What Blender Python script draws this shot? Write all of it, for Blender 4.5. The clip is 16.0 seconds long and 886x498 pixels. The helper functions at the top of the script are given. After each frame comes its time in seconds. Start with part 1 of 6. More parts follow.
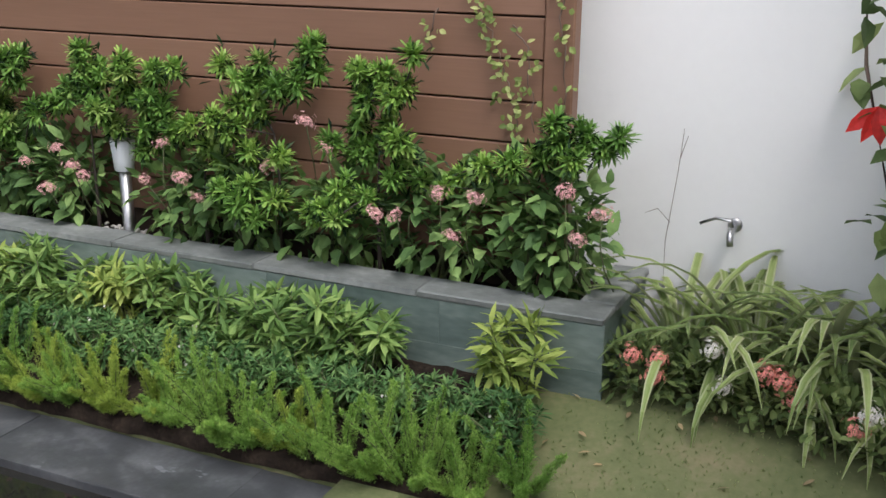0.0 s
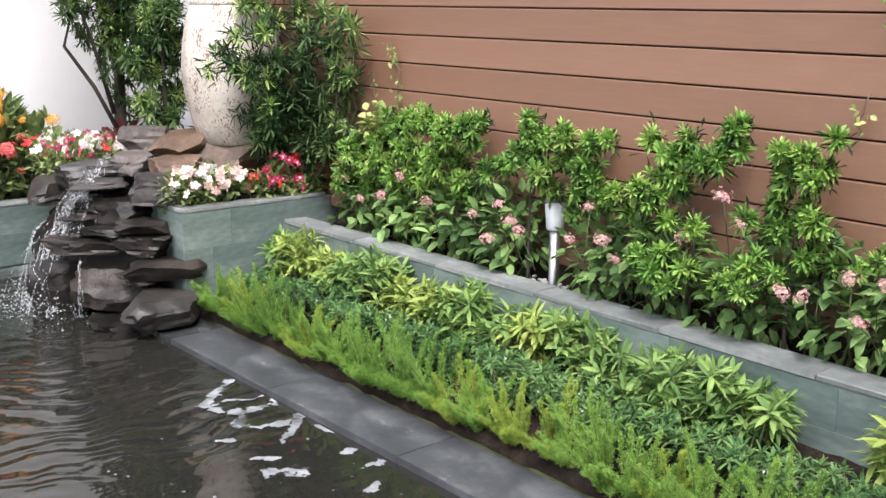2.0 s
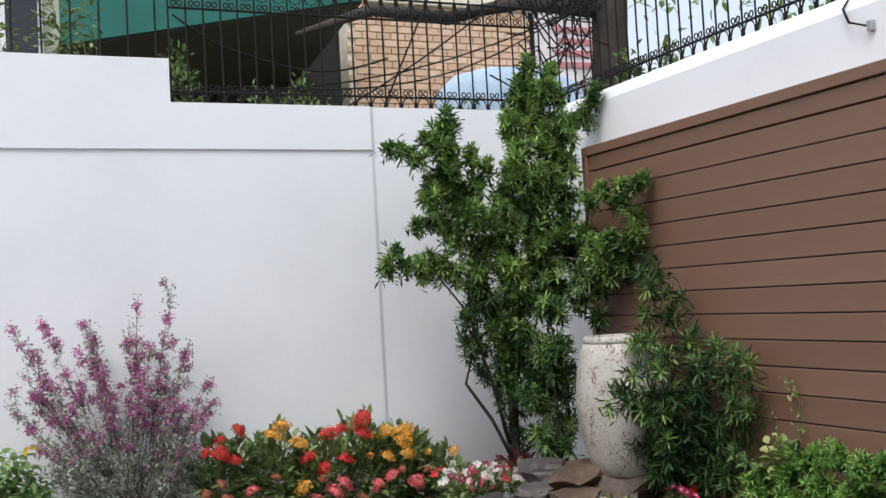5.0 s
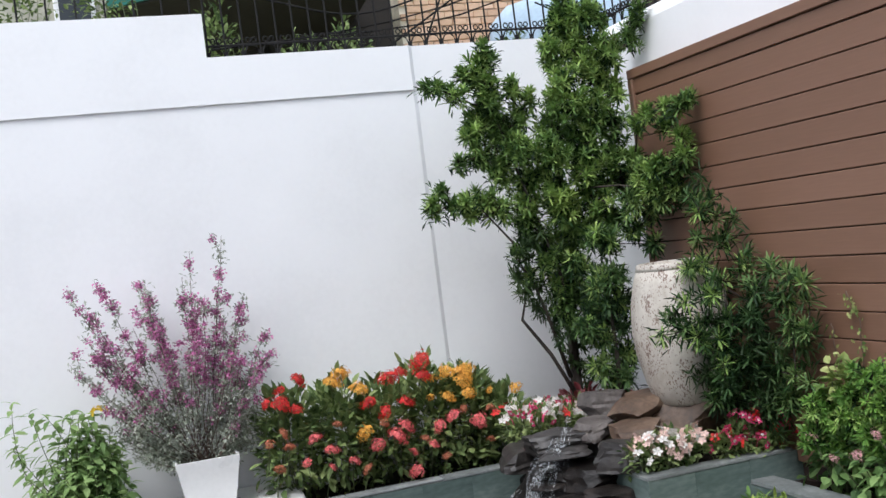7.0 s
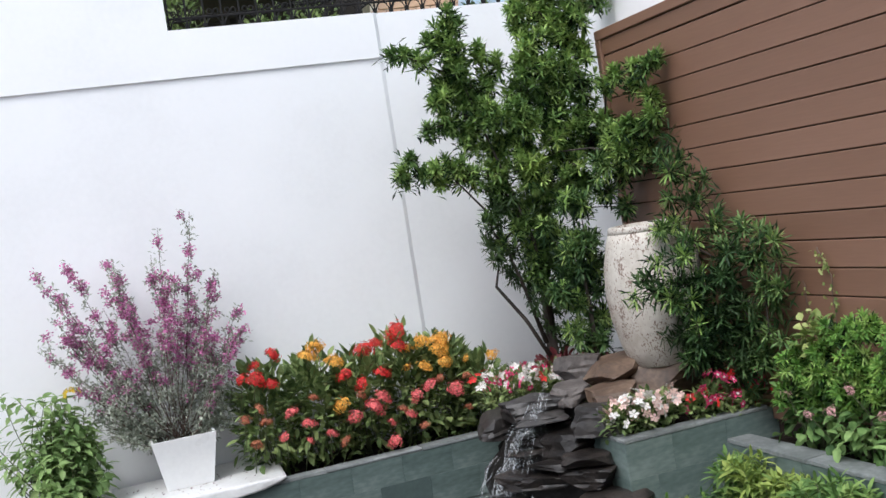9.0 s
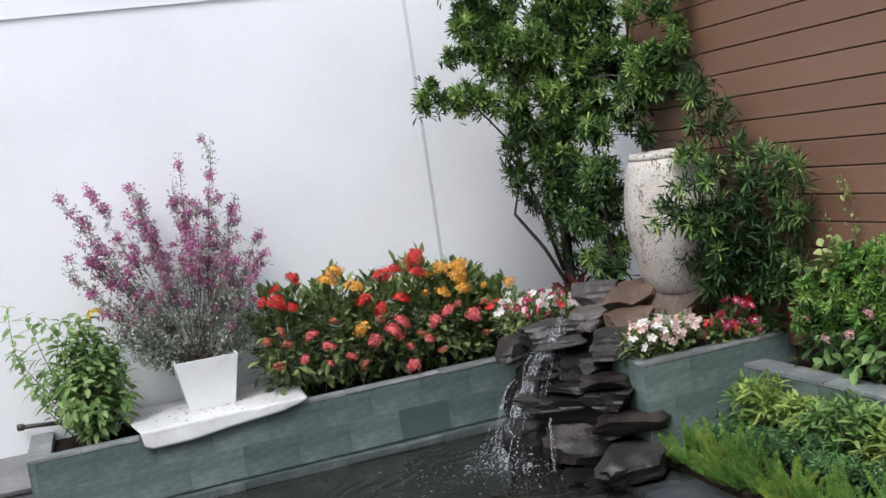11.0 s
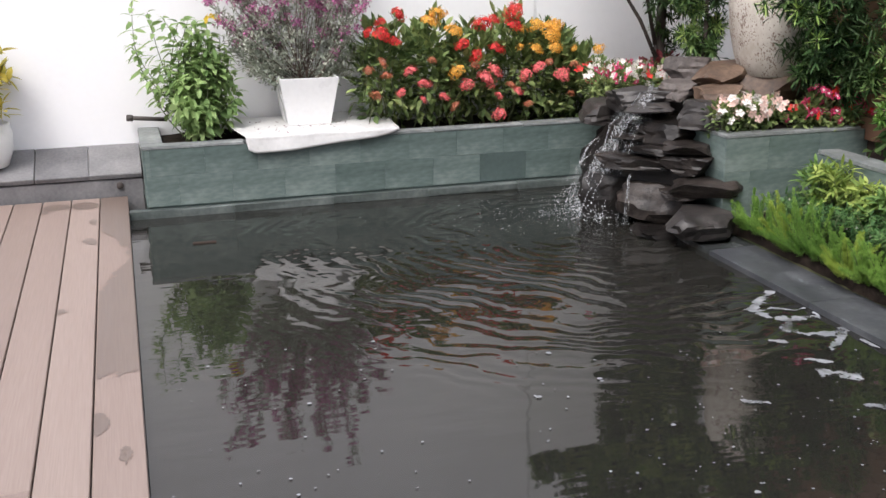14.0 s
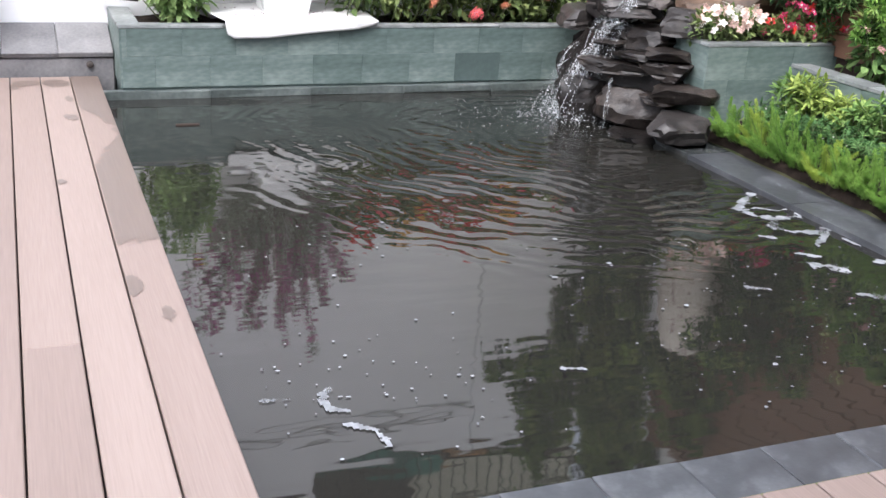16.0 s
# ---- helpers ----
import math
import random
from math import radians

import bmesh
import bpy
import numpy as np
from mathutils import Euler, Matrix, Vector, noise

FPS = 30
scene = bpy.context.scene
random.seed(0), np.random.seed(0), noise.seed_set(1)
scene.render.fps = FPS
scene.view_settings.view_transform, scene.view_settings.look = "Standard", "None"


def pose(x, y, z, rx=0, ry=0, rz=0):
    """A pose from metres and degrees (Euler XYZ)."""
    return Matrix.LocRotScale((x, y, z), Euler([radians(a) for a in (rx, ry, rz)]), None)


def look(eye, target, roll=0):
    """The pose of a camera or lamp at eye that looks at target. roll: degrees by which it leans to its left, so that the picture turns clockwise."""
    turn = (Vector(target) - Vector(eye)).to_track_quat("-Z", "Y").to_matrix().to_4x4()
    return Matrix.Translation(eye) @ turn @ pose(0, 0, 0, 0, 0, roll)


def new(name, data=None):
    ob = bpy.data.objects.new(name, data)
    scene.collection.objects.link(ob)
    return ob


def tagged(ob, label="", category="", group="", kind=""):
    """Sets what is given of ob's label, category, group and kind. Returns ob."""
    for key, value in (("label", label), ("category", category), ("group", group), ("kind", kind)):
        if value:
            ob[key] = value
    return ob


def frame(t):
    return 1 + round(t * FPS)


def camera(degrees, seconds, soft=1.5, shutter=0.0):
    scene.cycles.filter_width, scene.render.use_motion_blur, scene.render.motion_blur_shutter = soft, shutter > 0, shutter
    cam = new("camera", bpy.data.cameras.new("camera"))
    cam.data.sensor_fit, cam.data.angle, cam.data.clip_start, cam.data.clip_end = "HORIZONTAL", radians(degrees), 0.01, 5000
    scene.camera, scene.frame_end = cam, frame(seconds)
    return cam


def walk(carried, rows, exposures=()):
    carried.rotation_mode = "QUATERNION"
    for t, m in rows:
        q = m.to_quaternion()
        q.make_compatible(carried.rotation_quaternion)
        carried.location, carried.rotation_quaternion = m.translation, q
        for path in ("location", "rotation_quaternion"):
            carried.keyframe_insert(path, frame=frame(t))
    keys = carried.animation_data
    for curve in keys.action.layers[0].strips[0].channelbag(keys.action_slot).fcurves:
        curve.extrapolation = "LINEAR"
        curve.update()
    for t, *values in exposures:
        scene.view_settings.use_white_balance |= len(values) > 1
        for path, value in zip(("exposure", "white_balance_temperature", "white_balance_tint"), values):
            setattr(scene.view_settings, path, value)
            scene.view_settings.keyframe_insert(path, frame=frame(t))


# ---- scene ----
cam = camera(45.89, 16.0, soft=1.5)
PATH = [
    (0, (0.819, -5.333, 1.403), (2.562, -4.551, 0.814), 0.47),
    (0.5, (0.816, -5.407, 1.398), (2.478, -4.447, 0.834), 0.83),
    (1, (0.810, -5.485, 1.399), (2.355, -4.330, 0.868), 1.14),
    (1.5, (0.745, -5.513, 1.401), (2.167, -4.199, 0.899), 1.34),
    (2, (0.722, -5.534, 1.415), (2.001, -4.065, 0.960), 0.63),
    (2.5, (0.645, -5.514, 1.449), (1.852, -3.970, 1.049), 2.57),
    (3, (0.513, -5.484, 1.472), (1.601, -3.836, 1.158), 0.87),
    (3.5, (0.429, -5.488, 1.490), (1.402, -3.758, 1.243), 0.59),
    (4, (0.388, -5.496, 1.566), (1.327, -3.739, 1.394), -0.54),
    (4.5, (0.399, -5.519, 1.648), (1.227, -3.699, 1.615), -2.63),
    (5, (0.371, -5.523, 1.689), (1.168, -3.691, 1.783), -3.24),
    (5.2, (0.380, -5.537, 1.691), (1.150, -3.693, 1.769), -2.34),
    (7.3, (0.651, -5.512, 1.677), (1.286, -3.615, 1.653), -7.71),
    (7.5, (0.668, -5.501, 1.682), (1.326, -3.613, 1.650), -7.64),
    (8, (0.722, -5.508, 1.704), (1.359, -3.612, 1.685), -8.87),
    (8.2, (0.730, -5.506, 1.700), (1.363, -3.609, 1.675), -8.88),
    (10.3, (0.554, -5.476, 1.629), (1.272, -3.618, 1.443), -9.00),
    (10.5, (0.558, -5.482, 1.624), (1.242, -3.614, 1.425), -9.39),
    (11, (0.579, -5.498, 1.609), (1.211, -3.610, 1.422), -8.45),
    (11.5, (0.519, -5.519, 1.559), (1.148, -3.641, 1.281), -5.96),
    (12, (0.426, -5.554, 1.550), (1.099, -3.699, 1.226), -5.14),
    (12.5, (0.325, -5.585, 1.550), (1.066, -3.769, 1.160), -4.76),
    (13, (0.223, -5.618, 1.523), (1.031, -3.844, 1.074), -3.00),
    (13.5, (0.097, -5.698, 1.506), (0.806, -3.878, 1.078), -2.76),
    (14, (0.033, -5.753, 1.469), (0.588, -3.921, 0.891), -0.50),
    (14.5, (-0.009, -5.825, 1.453), (0.530, -3.976, 0.915), 0.56),
    (15, (-0.157, -5.813, 1.387), (0.445, -3.995, 0.808), 2.48),
    (15.5, (-0.338, -5.773, 1.363), (0.350, -4.010, 0.717), 2.68),
    (16, (-0.415, -5.728, 1.345), (0.309, -4.006, 0.630), 3.75),
]
walk(cam, [(t, look(eye, target, roll)) for t, eye, target, roll in PATH],
     [(0, 0.76, 6200, 11), (0.6, 0.78, 6150, 12), (1, 0.96, 6150, 12), (1.5, 1.46, 6150, 13), (2.2, 1.61, 6200, 13), (2.9, 1.46, 6200, 12), (3.5, 1.08, 6200, 12), (5, 0.32, 5950, 9), (7.4, 0.57, 5850, 9), (8.2, 0.64, 5850, 9), (11, 0.57, 5850, 10), (12.1, 0.56, 6000, 12), (12.5, 0.68, 6100, 12), (13, 1.14, 6200, 12), (13.2, 1.26, 6250, 12), (14.2, 0.91, 6200, 13), (15, 0.88, 6150, 13), (15.5, 1.31, 6000, 13), (16, 1.52, 5950, 13)])

# ---- light: bright overcast day ----
world = bpy.data.worlds.new("sky")
scene.world = world
world.use_nodes = True
wn = world.node_tree
sky = wn.nodes.new("ShaderNodeTexSky")
sky.sky_type, sky.sun_disc = "NISHITA", False
sky.sun_elevation, sky.sun_rotation = radians(56), radians(-137)
sky.air_density, sky.dust_density, sky.ozone_density = 1.0, 6.0, 0.6
wn.nodes["Background"].inputs["Strength"].default_value = 0.15
cloud = wn.nodes.new("ShaderNodeMix")
cloud.data_type = "RGBA"
cloud.inputs[0].default_value = 0.6
cloud.inputs[7].default_value = (6.2, 6.3, 6.4, 1)
wn.links.new(sky.outputs[0], cloud.inputs[6])
wn.links.new(cloud.outputs[2], wn.nodes["Background"].inputs["Color"])
sun = new("sun", bpy.data.lights.new("sun", "SUN"))
sun.data.energy, sun.data.angle, sun.data.color = 1.3, radians(22), (1.0, 0.97, 0.93)
sun.matrix_world = look((-3.2, -3.4, 7.0), (0, 0, 0))


# ---- materials ----
def material(name, base, rough=0.6, dark=None, light=None, scale=8.0, fine=60.0, bump=0.15, metal=0.0,
             spread=0.25, stretch=(1, 1, 1), island=0.0, piece=0.0, spec=0.5, fine_mix=0.35, coat=0.0, through_light=0.0, rough_var=0.15):
    """Principled surface with large stains, fine grain, relief and, for pieces, a shade of their own."""
    m = bpy.data.materials.new(name)
    m.use_nodes = True
    nt = m.node_tree
    n, link = nt.nodes, nt.links.new
    p = n["Principled BSDF"]
    dark = dark or tuple(c * (1 - spread) for c in base)
    light = light or tuple(min(1, c * (1 + spread)) for c in base)
    co = n.new("ShaderNodeTexCoord")
    mp = n.new("ShaderNodeMapping")
    mp.inputs["Scale"].default_value = stretch
    link(co.outputs["Object"], mp.inputs["Vector"])
    big = n.new("ShaderNodeTexNoise")
    big.inputs["Scale"].default_value, big.inputs["Detail"].default_value = scale, 5
    small = n.new("ShaderNodeTexNoise")
    small.inputs["Scale"].default_value, small.inputs["Detail"].default_value = fine, 4
    link(mp.outputs[0], big.inputs["Vector"])
    link(mp.outputs[0], small.inputs["Vector"])
    mix = n.new("ShaderNodeMix")
    mix.data_type = "FLOAT"
    mix.inputs[0].default_value = fine_mix
    link(big.outputs["Fac"], mix.inputs[2])
    link(small.outputs["Fac"], mix.inputs[3])
    value = mix.outputs[0]
    for amount, kind in ((island, "ShaderNodeNewGeometry"), (piece, "ShaderNodeObjectInfo")):
        if amount:
            g = n.new(kind)
            ma = n.new("ShaderNodeMath")
            ma.operation = "MULTIPLY_ADD"
            link(g.outputs["Random Per Island" if island and kind.endswith("Geometry") else "Random"], ma.inputs[0])
            ma.inputs[1].default_value = amount
            add = n.new("ShaderNodeMath")
            add.operation = "ADD"
            add.inputs[1].default_value = -amount / 2
            link(value, add.inputs[0])
            link(add.outputs[0], ma.inputs[2])
            value = ma.outputs[0]
    ramp = n.new("ShaderNodeValToRGB")
    e = ramp.color_ramp.elements
    e[0].position, e[1].position = 0.28, 0.72
    e[0].color, e[1].color = (*dark, 1), (*light, 1)
    mid = e.new(0.5)
    mid.color = (*base, 1)
    link(value, ramp.inputs[0])
    link(ramp.outputs[0], p.inputs["Base Color"])
    rr = n.new("ShaderNodeMapRange")
    rr.inputs[3].default_value, rr.inputs[4].default_value = max(0.02, rough - rough_var), min(1, rough + rough_var)
    link(big.outputs["Fac"], rr.inputs[0])
    link(rr.outputs[0], p.inputs["Roughness"])
    p.inputs["Metallic"].default_value = metal
    p.inputs["Specular IOR Level"].default_value = spec
    p.inputs["Coat Weight"].default_value = coat
    if bump:
        b = n.new("ShaderNodeBump")
        b.inputs["Strength"].default_value, b.inputs["Distance"].default_value = bump, 0.01
        link(mix.outputs[0], b.inputs["Height"])
        link(b.outputs[0], p.inputs["Normal"])
    if through_light:
        t = n.new("ShaderNodeBsdfTranslucent")
        link(ramp.outputs[0], t.inputs["Color"])
        mx = n.new("ShaderNodeMixShader")
        mx.inputs[0].default_value = through_light
        link(p.outputs[0], mx.inputs[1])
        link(t.outputs[0], mx.inputs[2])
        link(mx.outputs[0], n["Material Output"].inputs["Surface"])
    return m


def leafy(name, dark, base, light, rough=0.45, through_light=0.25, island=0.38):
    dark, base, light = ((r, g, b + 0.09 * g) for r, g, b in (dark, base, light))
    return material(name, base, rough, dark, light, scale=3.0, fine=25.0, bump=0.0, island=island, fine_mix=0.25, through_light=through_light, rough_var=0.08, spec=0.28)


def petal(name, base, spread=0.25):
    return material(name, base, 0.6, scale=10, fine=80, bump=0, island=0.6, spread=spread, through_light=0.25)


M_PLASTER = material("white_plaster", (0.83, 0.83, 0.835), 0.75, (0.77, 0.77, 0.775), (0.86, 0.86, 0.865), scale=1.3, fine=30, bump=0.12, fine_mix=0.2)
M_FENCE = material("brown_composite", (0.200, 0.106, 0.066), 0.55, (0.170, 0.089, 0.054), (0.230, 0.125, 0.080), scale=2, fine=90, stretch=(1, 0.06, 1.5), bump=0.06, piece=0.25)
M_FENCE_DARK = material("dark_gap", (0.035, 0.021, 0.015), 0.9, bump=0)
M_DECK = material("deck_composite", (0.238, 0.180, 0.154), 0.6, (0.195, 0.145, 0.123), (0.284, 0.222, 0.192), scale=2.5, fine=120, stretch=(1.5, 0.05, 1), bump=0.25, piece=0.3)
M_SLATE = material("green_slate", (0.112, 0.150, 0.138), 0.5, (0.052, 0.080, 0.072), (0.205, 0.25, 0.23), scale=2.6, fine=22, stretch=(0.8, 0.8, 2.2), bump=0.3, piece=0.16)
M_CAP = material("grey_slate_cap", (0.170, 0.182, 0.178), 0.6, (0.10, 0.11, 0.107), (0.28, 0.295, 0.288), scale=6, fine=45, bump=0.3, piece=0.12)
M_COPING = material("dark_slate_coping", (0.058, 0.061, 0.067), 0.40, (0.034, 0.036, 0.040), (0.125, 0.130, 0.138), scale=5.5, fine=34, bump=0.22, piece=0.06, rough_var=0.25)
M_WETSTONE = material("wet_dark_stone", (0.045, 0.05, 0.05), 0.25, (0.02, 0.022, 0.023), (0.085, 0.09, 0.09), scale=5, fine=40, bump=0.3)
M_PLINTH = material("damp_green_slate", (0.082, 0.098, 0.092), 0.4, (0.030, 0.036, 0.034), (0.15, 0.17, 0.16), scale=7, fine=40, bump=0.3)
M_ROCK = material("wet_rock", (0.015, 0.012, 0.0105), 0.45, (0.004, 0.0034, 0.003), (0.050, 0.040, 0.034), scale=9, fine=60, bump=1.0, piece=0.25, rough_var=0.22, spec=0.32)
M_ROCK_DRY = material("pale_rock", (0.085, 0.072, 0.065), 0.6, (0.03, 0.025, 0.023), (0.17, 0.148, 0.135), scale=6, fine=45, bump=0.6, piece=0.3)
M_ROCK_BROWN = material("brown_rock", (0.105, 0.066, 0.043), 0.6, (0.042, 0.027, 0.019), (0.19, 0.128, 0.088), scale=6, fine=45, bump=0.6)
M_PAVER = material("grey_paver", (0.155, 0.152, 0.155), 0.7, (0.09, 0.088, 0.092), (0.225, 0.22, 0.22), scale=5, fine=60, bump=0.3, piece=0.2)
M_SOIL = material("soil", (0.018, 0.013, 0.010), 0.95, (0.007, 0.005, 0.004), (0.042, 0.031, 0.023), scale=18, fine=90, bump=0.9, spec=0.1)
M_LAWN = material("lawn_ground", (0.135, 0.15, 0.062), 0.9, (0.075, 0.105, 0.034), (0.235, 0.20, 0.115), scale=4, fine=45, bump=0.5)
M_POND = material("pond_lining", (0.012, 0.014, 0.013), 0.6, bump=0.1)
M_WHITE_POT = material("white_glazed", (0.78, 0.78, 0.77), 0.3, (0.72, 0.72, 0.71), (0.82, 0.82, 0.81), scale=3, fine=40, bump=0.02)
M_SHEET = material("white_sheet", (0.64, 0.635, 0.62), 0.45, (0.50, 0.49, 0.475), (0.75, 0.745, 0.73), scale=4, fine=40, bump=0.1)
M_URN = material("weathered_urn", (0.50, 0.46, 0.40), 0.6, (0.36, 0.31, 0.25), (0.60, 0.565, 0.50), scale=5, fine=40, stretch=(1, 1, 0.5), bump=0.4)


def add_flakes(m, colour, scale, cut, stretch):
    """Chipped flecks that bare a darker body under the glaze."""
    n, link = m.node_tree.nodes, m.node_tree.links.new
    p = n["Principled BSDF"]
    old = p.inputs["Base Color"].links[0].from_socket
    co, mp, no, big = (n.new("ShaderNode" + k) for k in ("TexCoord", "Mapping", "TexNoise", "TexNoise"))
    mp.inputs["Scale"].default_value = stretch
    no.inputs["Scale"].default_value, no.inputs["Detail"].default_value = scale, 6
    big.inputs["Scale"].default_value = scale * 0.15
    link(co.outputs["Object"], mp.inputs["Vector"])
    link(mp.outputs[0], no.inputs["Vector"])
    link(mp.outputs[0], big.inputs["Vector"])
    ad = n.new("ShaderNodeMath")
    ad.operation = "MULTIPLY_ADD"
    ad.inputs[1].default_value = 0.55
    link(big.outputs["Fac"], ad.inputs[0])
    link(no.outputs["Fac"], ad.inputs[2])
    mr = n.new("ShaderNodeMapRange")
    mr.inputs[1].default_value, mr.inputs[2].default_value = cut, cut + 0.03
    link(ad.outputs[0], mr.inputs[0])
    mx = n.new("ShaderNodeMix")
    mx.data_type = "RGBA"
    mx.inputs[7].default_value = (*colour, 1)
    link(mr.outputs[0], mx.inputs[0])
    link(old, mx.inputs[6])
    link(mx.outputs[2], p.inputs["Base Color"])


add_flakes(M_COPING, (0.14, 0.15, 0.16), 42, 0.985, (1, 0.5, 1))
add_flakes(M_URN, (0.20, 0.14, 0.11), 125, 0.86, (1, 1, 0.6))
M_STEEL = material("brushed_steel", (0.45, 0.45, 0.46), 0.38, metal=1.0, bump=0.02, scale=20)
M_BARK = material("bark", (0.045, 0.034, 0.027), 0.85, (0.02, 0.015, 0.012), (0.085, 0.068, 0.056), scale=14, fine=60, stretch=(1, 1, 0.3), bump=0.8)
M_IRON = material("wrought_iron", (0.010, 0.009, 0.009), 0.7, bump=0.1, spec=0.25)


def water_material():
    m = bpy.data.materials.new("pond_water")
    m.use_nodes = True
    nt = m.node_tree
    n, link = nt.nodes, nt.links.new
    p = n["Principled BSDF"]
    p.inputs["Base Color"].default_value = (0.016, 0.0155, 0.0132, 1)
    p.inputs["Roughness"].default_value = 0.03
    p.inputs["IOR"].default_value = 1.55
    p.inputs["Specular IOR Level"].default_value = 0.5
    co = n.new("ShaderNodeTexCoord")
    far = n.new("ShaderNodeVectorMath")
    far.operation = "DISTANCE"
    far.inputs[1].default_value = (2.5, -0.75, -0.06)
    link(co.outputs["Object"], far.inputs[0])
    # rings that run out from the foot of the fall, fading with distance
    wob = n.new("ShaderNodeTexNoise")
    wob.inputs["Scale"].default_value, wob.inputs["Detail"].default_value = 2.2, 3
    link(co.outputs["Object"], wob.inputs["Vector"])
    ph = n.new("ShaderNodeMath")
    ph.operation = "MULTIPLY_ADD"
    link(wob.outputs["Fac"], ph.inputs[0])
    ph.inputs[1].default_value = 0.5
    link(far.outputs["Value"], ph.inputs[2])
    fr = n.new("ShaderNodeMath")
    fr.operation = "MULTIPLY"
    fr.inputs[1].default_value = 54.0
    link(ph.outputs[0], fr.inputs[0])
    sn = n.new("ShaderNodeMath")
    sn.operation = "SINE"
    link(fr.outputs[0], sn.inputs[0])
    fade = n.new("ShaderNodeMapRange")
    fade.inputs[1].default_value, fade.inputs[2].default_value = 1.2, 2.5
    fade.inputs[3].default_value, fade.inputs[4].default_value = 1.0, 0.0
    link(far.outputs["Value"], fade.inputs[0])
    rise = n.new("ShaderNodeMapRange")
    rise.inputs[1].default_value, rise.inputs[2].default_value = 0.25, 1.0
    rise.inputs[3].default_value, rise.inputs[4].default_value = 0.25, 1.0
    link(far.outputs["Value"], rise.inputs[0])
    both = n.new("ShaderNodeMath")
    both.operation = "MULTIPLY"
    link(fade.outputs[0], both.inputs[0])
    link(rise.outputs[0], both.inputs[1])
    ring = n.new("ShaderNodeMath")
    ring.operation = "MULTIPLY"
    link(sn.outputs[0], ring.inputs[0])
    patch = n.new("ShaderNodeTexNoise")
    patch.inputs["Scale"].default_value, patch.inputs["Detail"].default_value = 1.6, 2
    link(co.outputs["Object"], patch.inputs["Vector"])
    gate = n.new("ShaderNodeMapRange")
    gate.inputs[1].default_value, gate.inputs[2].default_value = 0.40, 0.62
    gate.inputs[3].default_value, gate.inputs[4].default_value = 0.12, 1.0
    link(patch.outputs["Fac"], gate.inputs[0])
    gated = n.new("ShaderNodeMath")
    gated.operation = "MULTIPLY"
    link(both.outputs[0], gated.inputs[0])
    link(gate.outputs[0], gated.inputs[1])
    link(gated.outputs[0], ring.inputs[1])
    ch = n.new("ShaderNodeTexNoise")
    ch.inputs["Scale"].default_value, ch.inputs["Detail"].default_value = 3.6, 2
    mp = n.new("ShaderNodeMapping")
    mp.inputs["Scale"].default_value = (0.7, 2.2, 1)
    link(co.outputs["Object"], mp.inputs["Vector"])
    link(mp.outputs[0], ch.inputs["Vector"])
    ch2 = n.new("ShaderNodeMath")
    ch2.operation = "MULTIPLY_ADD"
    link(ch.outputs["Fac"], ch2.inputs[0])
    ch2.inputs[1].default_value = 0.6
    half = n.new("ShaderNodeMath")
    half.operation = "MULTIPLY"
    half.inputs[1].default_value = 1.25
    link(ring.outputs[0], half.inputs[0])
    link(half.outputs[0], ch2.inputs[2])
    b = n.new("ShaderNodeBump")
    b.inputs["Strength"].default_value, b.inputs["Distance"].default_value = 0.5, 0.006
    link(ch2.outputs[0], b.inputs["Height"])
    link(b.outputs[0], p.inputs["Normal"])
    return m


M_WATER = water_material()


# ---- helpers of this scene ----
def finish(name, bm, mat, parent=None, smooth=False):
    me = bpy.data.meshes.new(name)
    bm.normal_update()
    bm.to_mesh(me)
    bm.free()
    me.materials.append(mat)
    if smooth:
        for f in me.polygons:
            f.use_smooth = True
    ob = new(name, me)
    if parent:
        ob.parent = parent
        ob.matrix_parent_inverse = parent.matrix_basis.inverted()
    return ob


def part(name, bm, mat, parent, label="", smooth=False):
    return tagged(finish(name, bm, mat, parent, smooth), label)


def thing(name, at, label, category, group="", kind=""):
    e = new(name)
    e.empty_display_size = 0.1
    e.matrix_basis = pose(*at)
    return tagged(e, label, category, group, kind)


def cuboid(x0, x1, y0, y1, z0, z1, bevel=0.0, bm=None):
    own = bm is None
    bm = bm or bmesh.new()
    v = [bm.verts.new((x, y, z)) for x in (x0, x1) for y in (y0, y1) for z in (z0, z1)]
    for q in ((0, 1, 3, 2), (4, 6, 7, 5), (0, 4, 5, 1), (2, 3, 7, 6), (0, 2, 6, 4), (1, 5, 7, 3)):
        bm.faces.new([v[k] for k in q])
    if bevel and own:
        bmesh.ops.bevel(bm, geom=list(bm.edges), offset=bevel, segments=1, affect="EDGES")
    return bm


PIECES = {}


def piece(name, size, at, mat, parent, bevel=0.004, rz=0.0, rx=0.0, variant=0, rough=0.0):
    """A block of a wall, floor or fence; alike pieces share one mesh. at: its centre."""
    key = (name, tuple(round(s, 4) for s in size), mat.name, variant)
    if key not in PIECES:
        sx, sy, sz = (s / 2 for s in size)
        bm = cuboid(-sx, sx, -sy, sy, -sz, sz, bevel)
        if rough:
            rnd = random.Random(variant * 7 + 3)
            for v in bm.verts:
                v.co += Vector((rnd.uniform(-1, 1), rnd.uniform(-1, 1), rnd.uniform(-1, 1))) * rough
        me = bpy.data.meshes.new(name)
        bm.normal_update()
        bm.to_mesh(me)
        bm.free()
        me.materials.append(mat)
        PIECES[key] = me
    ob = new(name, PIECES[key])
    ob.parent = parent
    ob.matrix_parent_inverse = parent.matrix_basis.inverted()
    ob.matrix_basis = pose(*at, rx, 0, rz)
    return ob


